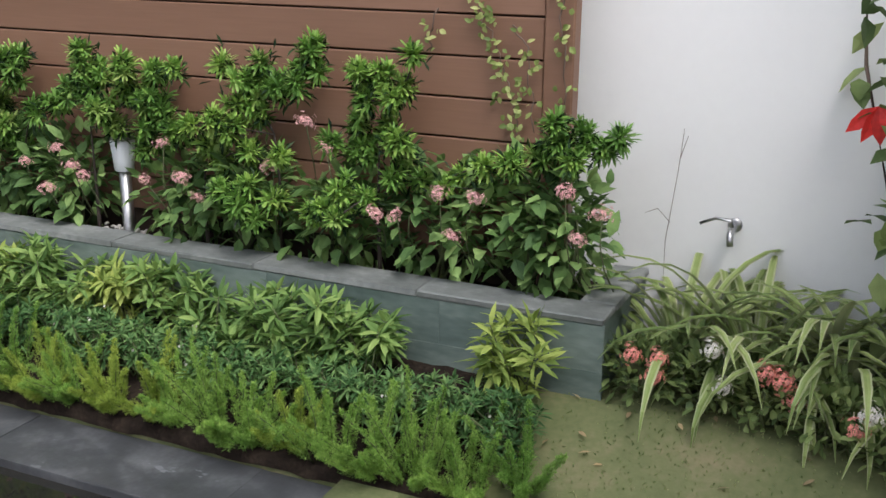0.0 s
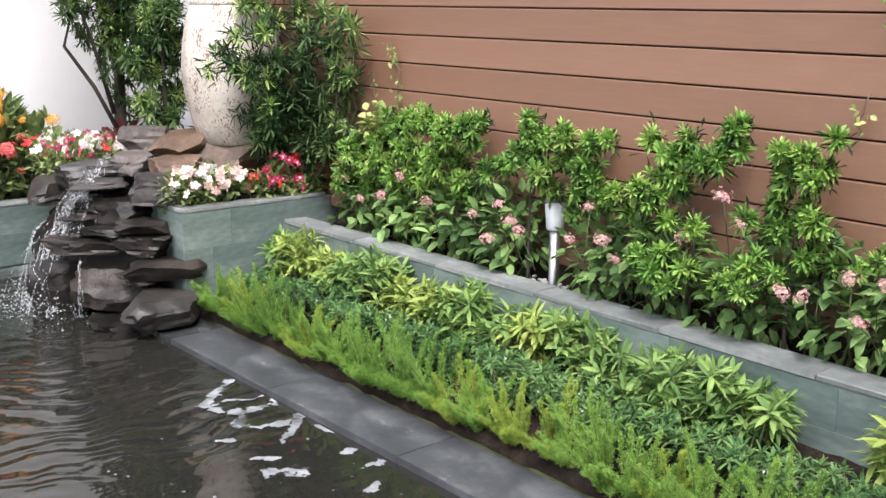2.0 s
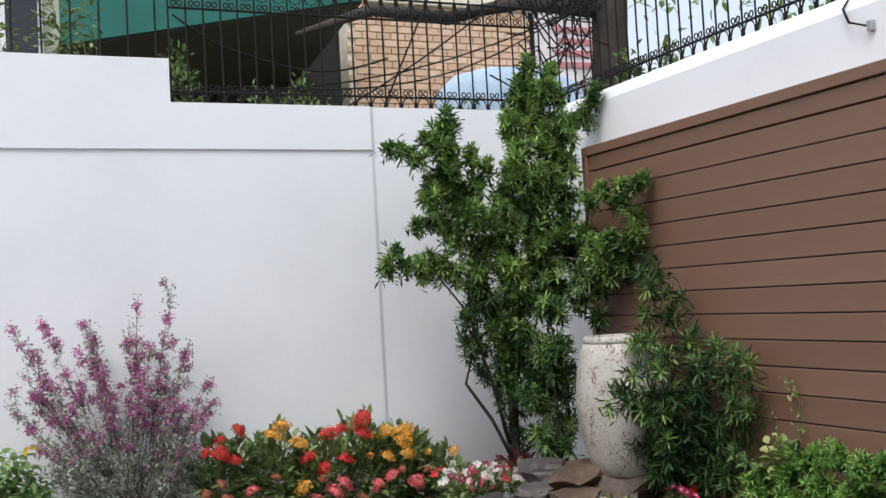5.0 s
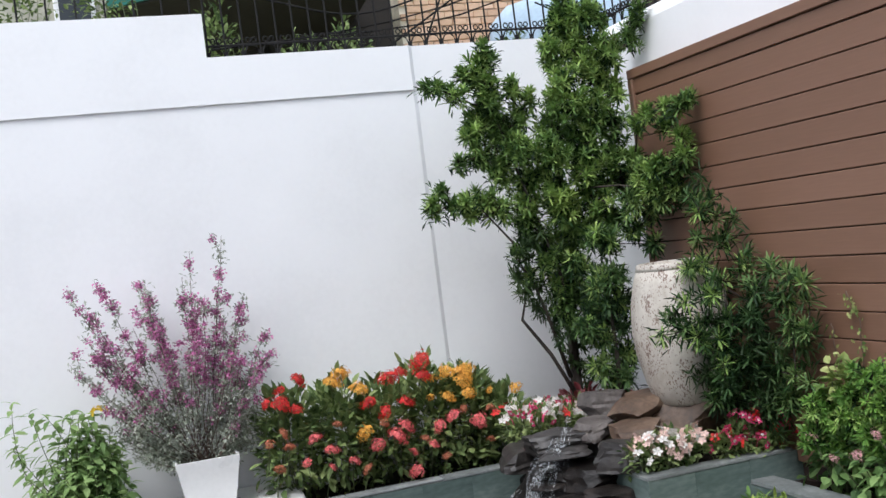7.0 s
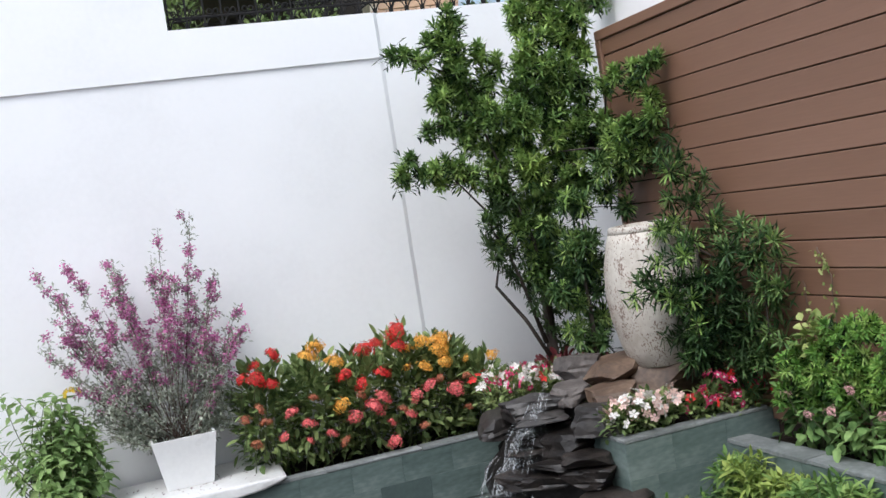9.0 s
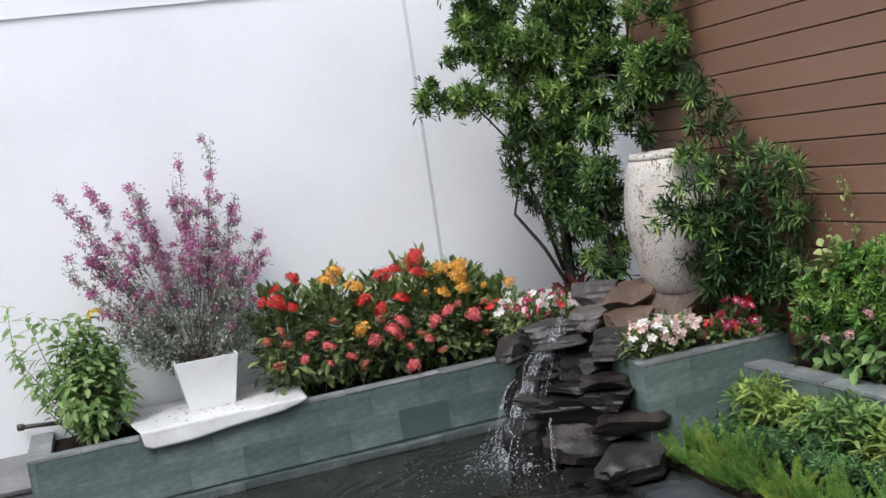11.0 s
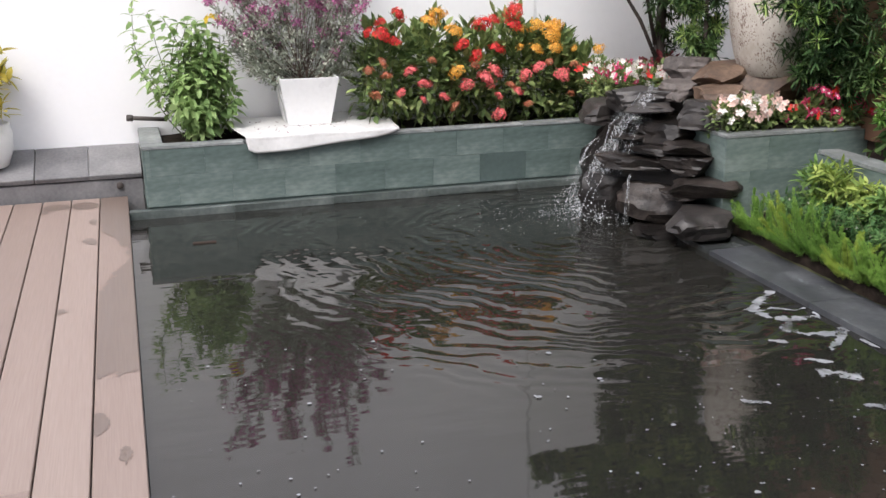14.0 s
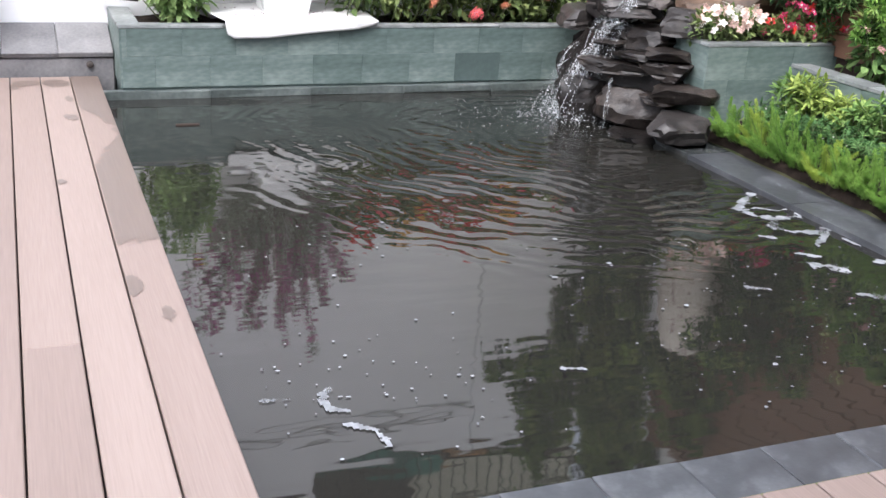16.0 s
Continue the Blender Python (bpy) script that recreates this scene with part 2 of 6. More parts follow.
def lathe(profile, seg=40, bm=None):
    bm = bm or bmesh.new()
    rings = []
    for r, z in profile:
        rings.append([bm.verts.new((r * math.cos(2 * math.pi * k / seg), r * math.sin(2 * math.pi * k / seg), z)) for k in range(seg)])
    for a, b in zip(rings, rings[1:]):
        for k in range(seg):
            bm.faces.new((a[k], a[(k + 1) % seg], b[(k + 1) % seg], b[k]))
    bm.faces.new(rings[0][::-1])
    bm.faces.new(rings[-1])
    return bm


def tube(bm, pts, radii, seg=7):
    """A tapered round limb along pts."""
    rings = []
    for i, p in enumerate(pts):
        p = Vector(p)
        d = (Vector(pts[min(i + 1, len(pts) - 1)]) - Vector(pts[max(i - 1, 0)])).normalized()
        a = d.orthogonal().normalized()
        b = d.cross(a)
        r = radii[i] if hasattr(radii, "__len__") else radii
        rings.append([bm.verts.new(p + (a * math.cos(2 * math.pi * k / seg) + b * math.sin(2 * math.pi * k / seg)) * r) for k in range(seg)])
    for q, w in zip(rings, rings[1:]):
        # keep the rings from twisting
        off = min(range(seg), key=lambda o: (q[0].co - w[o].co).length)
        for k in range(seg):
            bm.faces.new((q[k], q[(k + 1) % seg], w[(k + 1 + off) % seg], w[(k + off) % seg]))
    bm.faces.new(rings[0][::-1])
    bm.faces.new(rings[-1])
    return bm


def boulder(size, seed, flat=0.0, cuts=9):
    """An angular rock: a lumpy ball chopped by planes."""
    rnd = random.Random(seed)
    bm = bmesh.new()
    bmesh.ops.create_icosphere(bm, subdivisions=4, radius=1.0)
    planes = []
    for _ in range(cuts):
        n = Vector((rnd.gauss(0, 1), rnd.gauss(0, 1), rnd.gauss(0, 0.45))).normalized()
        planes.append((n, rnd.uniform(0.45, 0.75)))
    if flat:
        planes.append((Vector((rnd.uniform(-0.1, 0.1), rnd.uniform(-0.1, 0.1), 1)).normalized(), flat))
        planes.append((Vector((rnd.uniform(-0.12, 0.12), rnd.uniform(-0.12, 0.12), -1)).normalized(), flat + 0.1))
    off = Vector((seed * 3.1, seed * 1.7, seed))
    for v in bm.verts:
        for n, d in planes:
            over = v.co.dot(n) - d
            if over > 0:
                v.co -= n * over
        v.co *= 1 + 0.07 * noise.noise(v.co * 2.2 + off) + 0.05 * noise.noise(v.co * 6 + off) + 0.03 * noise.noise(v.co * 13 + off)
        layer = 1 + 0.10 * noise.noise(Vector((v.co.x, v.co.y, round(v.co.z * 7) * 1.3)) + off)
        v.co.x, v.co.y = v.co.x * layer, v.co.y * layer
        v.co = Vector((v.co.x * size[0], v.co.y * size[1], v.co.z * size[2])) / 2 * 1.5
    return bm

# ---- the setting ----
WALL_Y, WALL_X, FENCE_X = 0.875, 3.97, 3.75
WATER_Z = -0.06


def structure(name, bm, mat, label, category, smooth=False):
    return tagged(finish(name, bm, mat, None, smooth), label, category, kind="structure")


def ground_height(x, y):
    if x < 2.972 and y > -4.08:
        return -0.95
    if x < 2.972:
        return -0.03 + 0.03 * max(0.0, min(1.0, (x - 1.6) / 1.3))
    return 0.0 + 0.13 * max(0.0, min(1.0, (x - 2.95) / 0.45)) + 0.012 * noise.noise(Vector((x * 3, y * 3, 0)))


def build_ground():
    xs = [-400, -60, -12] + [round(-4 + 0.1 * i, 3) for i in range(69)] + [2.9719, 2.9721] + [3.0 + 0.05 * i for i in range(22)] + [5, 12, 60, 400]
    ys = [-400, -60, -14] + [-9 + 0.2 * i for i in range(23)] + [-4.5, -4.35, -4.2, -4.0801, -4.0799] + [-4.0 + 0.1 * i for i in range(50)] + [2, 6, 30, 120, 400]
    bm = bmesh.new()
    g = [[bm.verts.new((x, y, ground_height(x, y) if -4 < x < 5 and -9 < y < 1 else -0.05)) for y in ys] for x in sorted(xs)]
    for a, b in zip(g, g[1:]):
        for k in range(len(ys) - 1):
            bm.faces.new((a[k], b[k], b[k + 1], a[k + 1]))
    return structure("ground", bm, M_LAWN, "patchy dry lawn and bare earth", "ground", True)


build_ground()

bm = cuboid(-4.2, 2.684, WALL_Y, 1.10, -0.9, 2.68)
cuboid(-4.2, 2.684, WALL_Y - 0.014, 1.10, 2.68, 2.965, bm=bm)
cuboid(-4.2, 1.411, WALL_Y - 0.014, 1.10, 2.965, 3.231, bm=bm)
cuboid(2.712, 4.19, WALL_Y + 0.012, 1.10, -0.9, 2.965, bm=bm)
# the wall steps back gently where the corner bay begins
for z0, z1, lip in ((-0.9, 2.68, 0.0), (2.68, 2.965, 0.014)):
    v = [bm.verts.new((x, y, z)) for z in (z0, z1) for x, y in ((2.684, WALL_Y - lip), (2.712, WALL_Y + 0.012), (2.712, 1.10), (2.684, 1.10))]
    for q in ((0, 1, 5, 4), (1, 2, 6, 5), (2, 3, 7, 6), (3, 0, 4, 7), (3, 2, 1, 0), (4, 5, 6, 7)):
        bm.faces.new([v[k] for k in q])
structure("wall_north", bm, M_PLASTER, "white painted plaster garden wall with stepped top", "wall")
bm = bmesh.new()
sect = [(3.97, -0.9), (3.97, 2.88), (4.0, 2.94), (4.05, 2.975), (4.19, 2.975), (4.19, -0.9)]
ends = [[bm.verts.new((x, y, z)) for x, z in sect] for y in (-6.6, 0.906)]
for k in range(len(sect)):
    j = (k + 1) % len(sect)
    bm.faces.new((ends[0][k], ends[1][k], ends[1][j], ends[0][j]))
bm.faces.new(ends[0])
bm.faces.new(ends[1][::-1])
structure("wall_east", bm, M_PLASTER, "white plaster boundary wall with sloped top", "wall")
structure("wall_west", cuboid(-4.2, -4.0, -6.6, WALL_Y - 0.03, -0.9, 2.6), M_PLASTER, "white plaster garden wall", "wall")
# added wall out of view; its height sets the shade at the lawn end
structure("wall_south", cuboid(-4.2, 4.19, -6.8, -6.6, -0.9, 3.9), M_PLASTER, "unseen white plaster wall behind the terrace, height set for shade", "wall")

# pond: lining, water, edge slabs
bm = cuboid(-0.05, 2.80, -3.99, 0.21, -0.9, -0.86)
cuboid(-0.05, 0.0, -3.99, 0.21, -0.86, -0.03, bm=bm)
cuboid(2.735, 2.80, -3.99, 0.21, -0.86, -0.062, bm=bm)
cuboid(0.0, 2.735, 0.176, 0.21, -0.86, -0.062, bm=bm)
cuboid(0.0, 2.735, -3.99, -3.93, -0.86, -0.062, bm=bm)
structure("pond_basin", bm, M_POND, "black pond lining under dark water", "pond")
bm = bmesh.new()
bmesh.ops.create_grid(bm, x_segments=2, y_segments=2, size=0.5)
for v in bm.verts:
    v.co = Vector((1.375 + v.co.x * 2.75, -1.88 + v.co.y * 4.12, WATER_Z))
structure("water", bm, M_WATER, "dark rippled pond water with reflections", "water")

# deck over bearers
deck = thing("timber_deck", (-1.2, -3, 0), "pinkish brown composite deck boards beside pond", "deck", kind="structure")
part("bearer", cuboid(-3.99, -0.03, -6.6, 0.5, -0.9, -0.032), M_FENCE_DARK, deck)
part("bearer", cuboid(-0.03, 2.02, -6.6, -4.12, -0.1, -0.032), M_FENCE_DARK, deck)

# raised planters
planter_n = thing("raised_planter", (1.5, 0.5, 0), "green slate clad raised planter along white wall", "planter")
bm = cuboid(0.108, 2.95, 0.230, 0.30, -0.5, 0.322)
cuboid(0.108, 0.215, 0.30, WALL_Y - 0.002, -0.5, 0.322, bm=bm)
part("core", bm, M_SLATE, planter_n)
planter_e = thing("raised_planter", (3.55, -3, 0), "long slate clad raised planter below brown fence", "planter")
bm = cuboid(3.465, 3.553, -4.62, -1.18, -0.3, 0.352)
cuboid(3.553, 3.965, -4.62, -4.54, -0.3, 0.352, bm=bm)
part("core", bm, M_SLATE, planter_e)
box = thing("raised_planter", (3.3, -0.6, 0), "square green slate raised planter beside waterfall", "planter")
bm = cuboid(2.927, 3.96, -1.178, -1.10, -0.5, 0.462)
cuboid(2.927, 3.0, -1.10, -0.55, -0.5, 0.462, bm=bm)
part("core", bm, M_SLATE, box)


def soil_patch(x0, x1, y0, y1, z, seed, parent, slope=0.0):
    nx, ny = max(2, int((x1 - x0) / 0.05)), max(2, int((y1 - y0) / 0.05))
    bm = bmesh.new()
    g = []
    for i in range(nx + 1):
        row = []
        for j in range(ny + 1):
            x, y = x0 + (x1 - x0) * i / nx, y0 + (y1 - y0) * j / ny
            row.append(bm.verts.new((x, y, z + slope * (y - y0) + 0.025 * noise.noise(Vector((x * 9, y * 9, seed))))))
        g.append(row)
    for a, b in zip(g, g[1:]):
        for k in range(ny):
            bm.faces.new((a[k], b[k], b[k + 1], a[k + 1]))
    return part("soil", bm, M_SOIL, parent, smooth=True)


soil_patch(0.21, 3.0, 0.295, 0.90, 0.29, 1, planter_n)
soil_patch(3.55, 3.96, -4.55, -1.15, 0.31, 2, planter_e)
soil_patch(2.99, 3.96, -1.11, 0.90, 0.43, 3, box, 0.055)

# planting strip between coping and planter
bm = bmesh.new()
g = [[bm.verts.new((x, y, (ground_height(x, y) if x > 2.9725 else -0.03) + 0.010 + 0.012 * noise.noise(Vector((x * 14, y * 14, 7))))) for y in [-4.42 + 0.05 * j for j in range(65)]] for x in (2.962, 2.973, 2.995, 3.03, 3.08, 3.13, 3.18, 3.23, 3.28, 3.33, 3.38, 3.454)]
for p, q in zip(g, g[1:]):
    for k in range(64):
        bm.faces.new((p[k], q[k], q[k + 1], p[k + 1]))
structure("planting_bed", bm, M_SOIL, "dark soil strip between coping and planter", "soil", True)

# board fence on the east wall
fence = thing("board_fence", (FENCE_X, -2.2, 0), "reddish brown horizontal board fence panel", "fence")
part("backing", cuboid(FENCE_X + 0.024, FENCE_X + 0.05, -4.40, -0.01, 0.3, 2.54), M_FENCE_DARK, fence)
part("top_rail", cuboid(FENCE_X - 0.012, WALL_X - 0.002, -4.43, 0.006, 2.505, 2.561, 0.004), M_FENCE, fence)
part("end_post", cuboid(FENCE_X - 0.012, FENCE_X + 0.05, -4.43, -4.338, 0.25, 2.503, 0.005), M_FENCE, fence)
part("end_post", cuboid(FENCE_X - 0.012, WALL_X - 0.002, -0.046, 0.006, 0.4, 2.503, 0.004), M_FENCE, fence)

# ---- foliage tools ----
def unit(a):
    return a / np.maximum(np.linalg.norm(a, axis=-1, keepdims=True), 1e-9)


def leaf_mesh(name, P, D, L, W, mat, parent, droop=0.25, fold=0.25, rng=None, up=None, label="", simple=False, kind="", strap=False):
    """One mesh of many separate leaves: bases P, directions D, lengths L, widths W; each a folded, bent blade."""
    rng = rng or np.random.default_rng(1)
    P, D = np.asarray(P, float), unit(np.asarray(D, float))
    n = len(P)
    L, W = np.broadcast_to(L, n)[:, None], np.broadcast_to(W, n)[:, None]
    ref = np.tile(np.array([0.0, 0.0, 1.0]), (n, 1)) if up is None else up
    ref = unit(ref + rng.normal(0, 0.28, (n, 3)))
    S = unit(np.cross(D, ref))
    N = np.cross(S, D)
    if strap:
        # a narrow blade with nearly parallel edges and a short tip
        a, b, tip = P + D * L * 0.30, P + D * L * 0.80 - N * L * droop * 0.6, P + D * L - N * L * droop
        V = np.stack([P, a + S * W / 2, b + S * W * 0.46 + N * W * fold, tip, b - S * W * 0.46 + N * W * fold, a - S * W / 2], 1).reshape(-1, 3)
        base = (np.arange(n) * 6)[:, None]
        faces = np.concatenate([base + [0, 1, 5], base + [2, 3, 4]], 0).tolist() + (base + [1, 2, 4, 5]).tolist()
    elif simple:
        mid = P + D * L * 0.66
        tip = P + D * L - N * L * droop
        V = np.stack([P, mid + S * W / 2 + N * W * fold, tip, mid - S * W / 2 + N * W * fold], 1).reshape(-1, 3)
        base = (np.arange(n) * 4)[:, None]
        F = np.concatenate([base + [0, 1, 2], base + [0, 2, 3]], 0)
        faces = F.tolist()
    else:
        def spine(s):
            return P + D * L * s - N * L * droop * s * s
        a, b = spine(0.36), spine(0.72)
        ra, rb = W / 2, W / 2 * 0.78
        V = np.stack([P, a + S * ra + N * ra * fold, a, a - S * ra + N * ra * fold,
                      b + S * rb + N * rb * fold, b, b - S * rb + N * rb * fold, spine(1.0)], 1).reshape(-1, 3)
        base = (np.arange(n) * 8)[:, None]
        tri = np.concatenate([base + q for q in ([0, 1, 2], [0, 2, 3], [4, 7, 5], [5, 7, 6])], 0).tolist()
        quad = np.concatenate([base + q for q in ([1, 4, 5, 2], [2, 5, 6, 3])], 0).tolist()
        faces = tri + quad
    me = bpy.data.meshes.new(name)
    me.from_pydata(V.tolist(), [], faces)
    me.materials.append(mat)
    ob = new(name, me)
    if parent:
        ob.parent = parent
        ob.matrix_parent_inverse = parent.matrix_basis.inverted()
    return tagged(ob, label, kind=kind)


def rand_dirs(rng, n, up=0.0):
    d = rng.normal(0, 1, (n, 3))
    d[:, 2] += up
    return unit(d)


def limb_path(rng, a, b, bend=0.1, steps=5):
    a, b = np.array(a, float), np.array(b, float)
    side = rng.normal(0, 1, 3) * np.linalg.norm(b - a) * bend
    return [tuple(a + (b - a) * s + side * math.sin(math.pi * s)) for s in np.linspace(0, 1, steps)]


def tuft_leaves(rng, tips, dirs, per, length, width, spread=0.9):
    """Whorls of narrow leaves round the ends of shoots."""
    n = len(tips)
    along = rng.uniform(-0.55, 0.05, (n, per, 1)) * length
    P = tips[:, None, :] + dirs[:, None, :] * along
    D = unit(dirs[:, None, :] * rng.uniform(0.35, 1.1, (n, per, 1)) + rng.normal(0, spread * 0.62, (n, per, 3)))
    L = length * rng.uniform(0.65, 1.15, n * per)
    return P.reshape(-1, 3), D.reshape(-1, 3), L, width * rng.uniform(0.75, 1.2, n * per)


def rosettes(rng, tips, dirs, per, length, width):
    """Spirals of leaves that open like a star at the end of each shoot."""
    n = len(tips)
    a = unit(np.cross(dirs, rng.normal(0, 1, (n, 3))))
    b = np.cross(dirs, a)
    k = np.arange(per)
    az = k * 2.4
    el = 0.04 + 0.98 * (k / per) ** 1.2
    az = az[None, :] + rng.normal(0, 0.25, (n, per))
    el = np.clip(el[None, :] + rng.normal(0, 0.16, (n, per)), -0.1, 1.5)
    D = (a[:, None] * (np.cos(az) * np.cos(el))[..., None] + b[:, None] * (np.sin(az) * np.cos(el))[..., None] + dirs[:, None] * np.sin(el)[..., None])
    P = tips[:, None] + dirs[:, None] * (k / per - 1)[None, :, None] * length * 0.45
    L = length * (1.05 - 0.35 * (k / per))[None, :] * rng.uniform(0.8, 1.15, (n, per))
    return P.reshape(-1, 3), D.reshape(-1, 3), L.ravel(), width * rng.uniform(0.8, 1.15, n * per)


G_POD = leafy("podocarpus_leaf", (0.065, 0.15, 0.02), (0.17, 0.33, 0.035), (0.38, 0.54, 0.07), 0.45, island=0.2)
G_POD_DARK = leafy("podocarpus_dark_leaf", (0.058, 0.115, 0.024), (0.165, 0.275, 0.045), (0.39, 0.51, 0.09), 0.55, island=0.2)
G_POD_YOUNG = leafy("podocarpus_young_leaf", (0.20, 0.33, 0.05), (0.32, 0.46, 0.085), (0.50, 0.62, 0.14), 0.5, island=0.2)
# leaf of the shrubs by the urn, colour lowered for that shaded corner
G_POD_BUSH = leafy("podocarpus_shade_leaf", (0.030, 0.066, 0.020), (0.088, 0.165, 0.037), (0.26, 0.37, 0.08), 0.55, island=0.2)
# inner leaf near black: the shade inside a crown put into its colour
G_POD_INNER = leafy("podocarpus_inner_shade_leaf", (0.008, 0.024, 0.007), (0.020, 0.050, 0.012), (0.045, 0.10, 0.02), 0.55)
# darkened leaf colour that carries the shade round the trunk
G_POD_SHADED = leafy("podocarpus_trunk_shade_leaf", (0.022, 0.042, 0.012), (0.045, 0.082, 0.020), (0.10, 0.15, 0.035), 0.55, island=0.2)
G_FERN = leafy("foxtail_fern_leaf", (0.15, 0.30, 0.03), (0.25, 0.43, 0.05), (0.37, 0.54, 0.08), 0.7, 0.35)
G_FERN_Y = leafy("foxtail_fern_yellow_leaf", (0.25, 0.36, 0.03), (0.36, 0.48, 0.045), (0.48, 0.57, 0.07), 0.7, 0.35)
G_BROAD = leafy("broad_leaf", (0.07, 0.14, 0.026), (0.16, 0.275, 0.05), (0.29, 0.41, 0.085), 0.7, 0.3)
G_BROAD_Y = leafy("golden_leaf", (0.14, 0.215, 0.03), (0.27, 0.36, 0.05), (0.41, 0.48, 0.085), 0.7, 0.3)
G_HERB = leafy("small_herb_leaf", (0.032, 0.088, 0.018), (0.075, 0.165, 0.036), (0.17, 0.29, 0.07), 0.65)
G_PENTAS = leafy("pentas_leaf", (0.046, 0.098, 0.024), (0.135, 0.24, 0.05), (0.32, 0.47, 0.12), 0.65, 0.3)
G_IXORA = leafy("ixora_leaf", (0.072, 0.115, 0.030), (0.165, 0.230, 0.055), (0.32, 0.39, 0.115), 0.6)
G_BUSH = leafy("soft_green_leaf", (0.17, 0.27, 0.07), (0.30, 0.43, 0.12), (0.44, 0.57, 0.20), 0.7, 0.4)
G_SILVER = leafy("silvery_leaf", (0.24, 0.265, 0.18), (0.40, 0.43, 0.31), (0.56, 0.59, 0.45), 0.75, 0.3)
G_VINE = leafy("vine_leaf", (0.10, 0.16, 0.03), (0.24, 0.31, 0.06), (0.46, 0.50, 0.15), 0.5)
G_SPIDER = leafy("spider_plant_leaf", (0.13, 0.20, 0.04), (0.25, 0.33, 0.075), (0.36, 0.44, 0.12), 0.5)
G_CREAM = leafy("cream_leaf_edge", (0.30, 0.36, 0.14), (0.42, 0.47, 0.21), (0.54, 0.57, 0.30), 0.45)
G_CROTON = leafy("croton_leaf", (0.16, 0.20, 0.02), (0.48, 0.42, 0.03), (0.68, 0.55, 0.05), 0.35)
G_GRASS = leafy("lawn_blade", (0.12, 0.17, 0.045), (0.21, 0.26, 0.08), (0.34, 0.34, 0.14), 0.8)
P_RED = petal("red_petal", (0.62, 0.035, 0.03), 0.4)
P_CORAL = petal("coral_petal", (0.80, 0.17, 0.17), 0.4)
P_PINKRED = petal("pink_red_petal", (0.72, 0.07, 0.20))
P_ORANGE = petal("orange_petal", (0.84, 0.44, 0.07), 0.3)
P_PINK = petal("pale_pink_petal", (0.76, 0.43, 0.43), 0.3)
P_WHITE = petal("white_petal", (0.78, 0.74, 0.70), 0.12)
P_BLUSH = petal("blush_petal", (0.74, 0.52, 0.46), 0.2)
P_PURPLE = petal("purple_petal", (0.54, 0.19, 0.38), 0.4)
P_SALMON = petal("salmon_petal", (0.78, 0.30, 0.25))
P_YELLOW = petal("yellow_petal", (0.75, 0.55, 0.03))
M_STEM = material("green_stem", (0.10, 0.12, 0.05), 0.7, scale=10, bump=0.1)
M_TWIG = material("brown_twig", (0.13, 0.09, 0.07), 0.8, scale=10, bump=0.1)


def stems(name, paths, r0, r1, mat, parent, seg=5, kind=""):
    bm = bmesh.new()
    for p in paths:
        k = len(p)
        tube(bm, p, [r0 + (r1 - r0) * i / (k - 1) for i in range(k)], seg)
    return tagged(part(name, bm, mat, parent, smooth=True), kind=kind)


FLOWERS = {}


def flower_head(kind, mat, size, florets, seed):
    """A rounded head of many small four- or five-petalled florets, as a shared mesh."""
    key = (kind, mat.name, seed)
    if key in FLOWERS:
        return FLOWERS[key]
    rng = np.random.default_rng(seed)
    n = florets
    if n > 12:
        # florets spread evenly over a low dome
        k = np.arange(n) + 0.5
        cz = 1 - k / n * 0.98
        az = k * 2.39996
        sr = np.sqrt(1 - cz ** 2)
        d = np.stack([np.cos(az) * sr, np.sin(az) * sr, cz], 1) + rng.normal(0, 0.09, (n, 3))
        c = d * size / 2 * (rng.uniform(0.55, 1.12, (n, 1)) if n < 60 else rng.uniform(0.70, 1.10, (n, 1))) * np.array([1, 1, 0.80]) * (1 + 0.14 * np.sin(3 * np.arctan2(d[:, 1], d[:, 0]) + seed))[:, None]
    else:
        d = rand_dirs(rng, n, 0.7)
        d[:, 2] = np.abs(d[:, 2]) * 0.8
        c = d * size / 2 * rng.uniform(0.55, 1.08, (n, 1)) * np.array([1, 1, 0.55])
    d = unit(d)
    wide = 0.24 if kind == "pentas_head" else 0.33 if n > 12 else 0.36
    verts, faces = [], []
    r = size * (0.11 if n > 50 else 0.125 if n > 12 else 0.28)
    for k in range(n):
        a = unit(np.cross(d[k], [0.3, 0.2, 1.0]))
        b = np.cross(d[k], a)
        ph = rng.uniform(0, 6.28)
        m = 4 if n > 50 else 5
        for j in range(m):
            t = ph + 2 * math.pi * j / m
            o = a * math.cos(t) + b * math.sin(t)
            q = a * math.cos(t + 1.57) + b * math.sin(t + 1.57)
            i0 = len(verts)
            verts += [tuple(c[k]), tuple(c[k] + o * r * 0.62 + q * r * wide + d[k] * r * 0.18), tuple(c[k] + o * r + d[k] * r * 0.1), tuple(c[k] + o * r * 0.62 - q * r * wide + d[k] * r * 0.18)]
            faces.append((i0, i0 + 1, i0 + 2, i0 + 3))
    me = bpy.data.meshes.new(kind)
    me.from_pydata(verts, [], faces)
    me.materials.append(mat)
    if mat is P_PINKRED and n == 1:
        # pale eye in the middle of the flower
        bm = bmesh.new()
        bm.from_mesh(me)
        disc = bmesh.ops.create_circle(bm, cap_ends=True, segments=7, radius=r * 0.30, matrix=Matrix.Translation(Vector(c[0] + d[0] * r * 0.16)) @ Vector(d[0]).to_track_quat("Z", "Y").to_matrix().to_4x4())
        for f in disc["verts"][0].link_faces:
            f.material_index = 1
        bm.to_mesh(me)
        bm.free()
        me.materials.append(P_WHITE)
    FLOWERS[key] = me
    return me


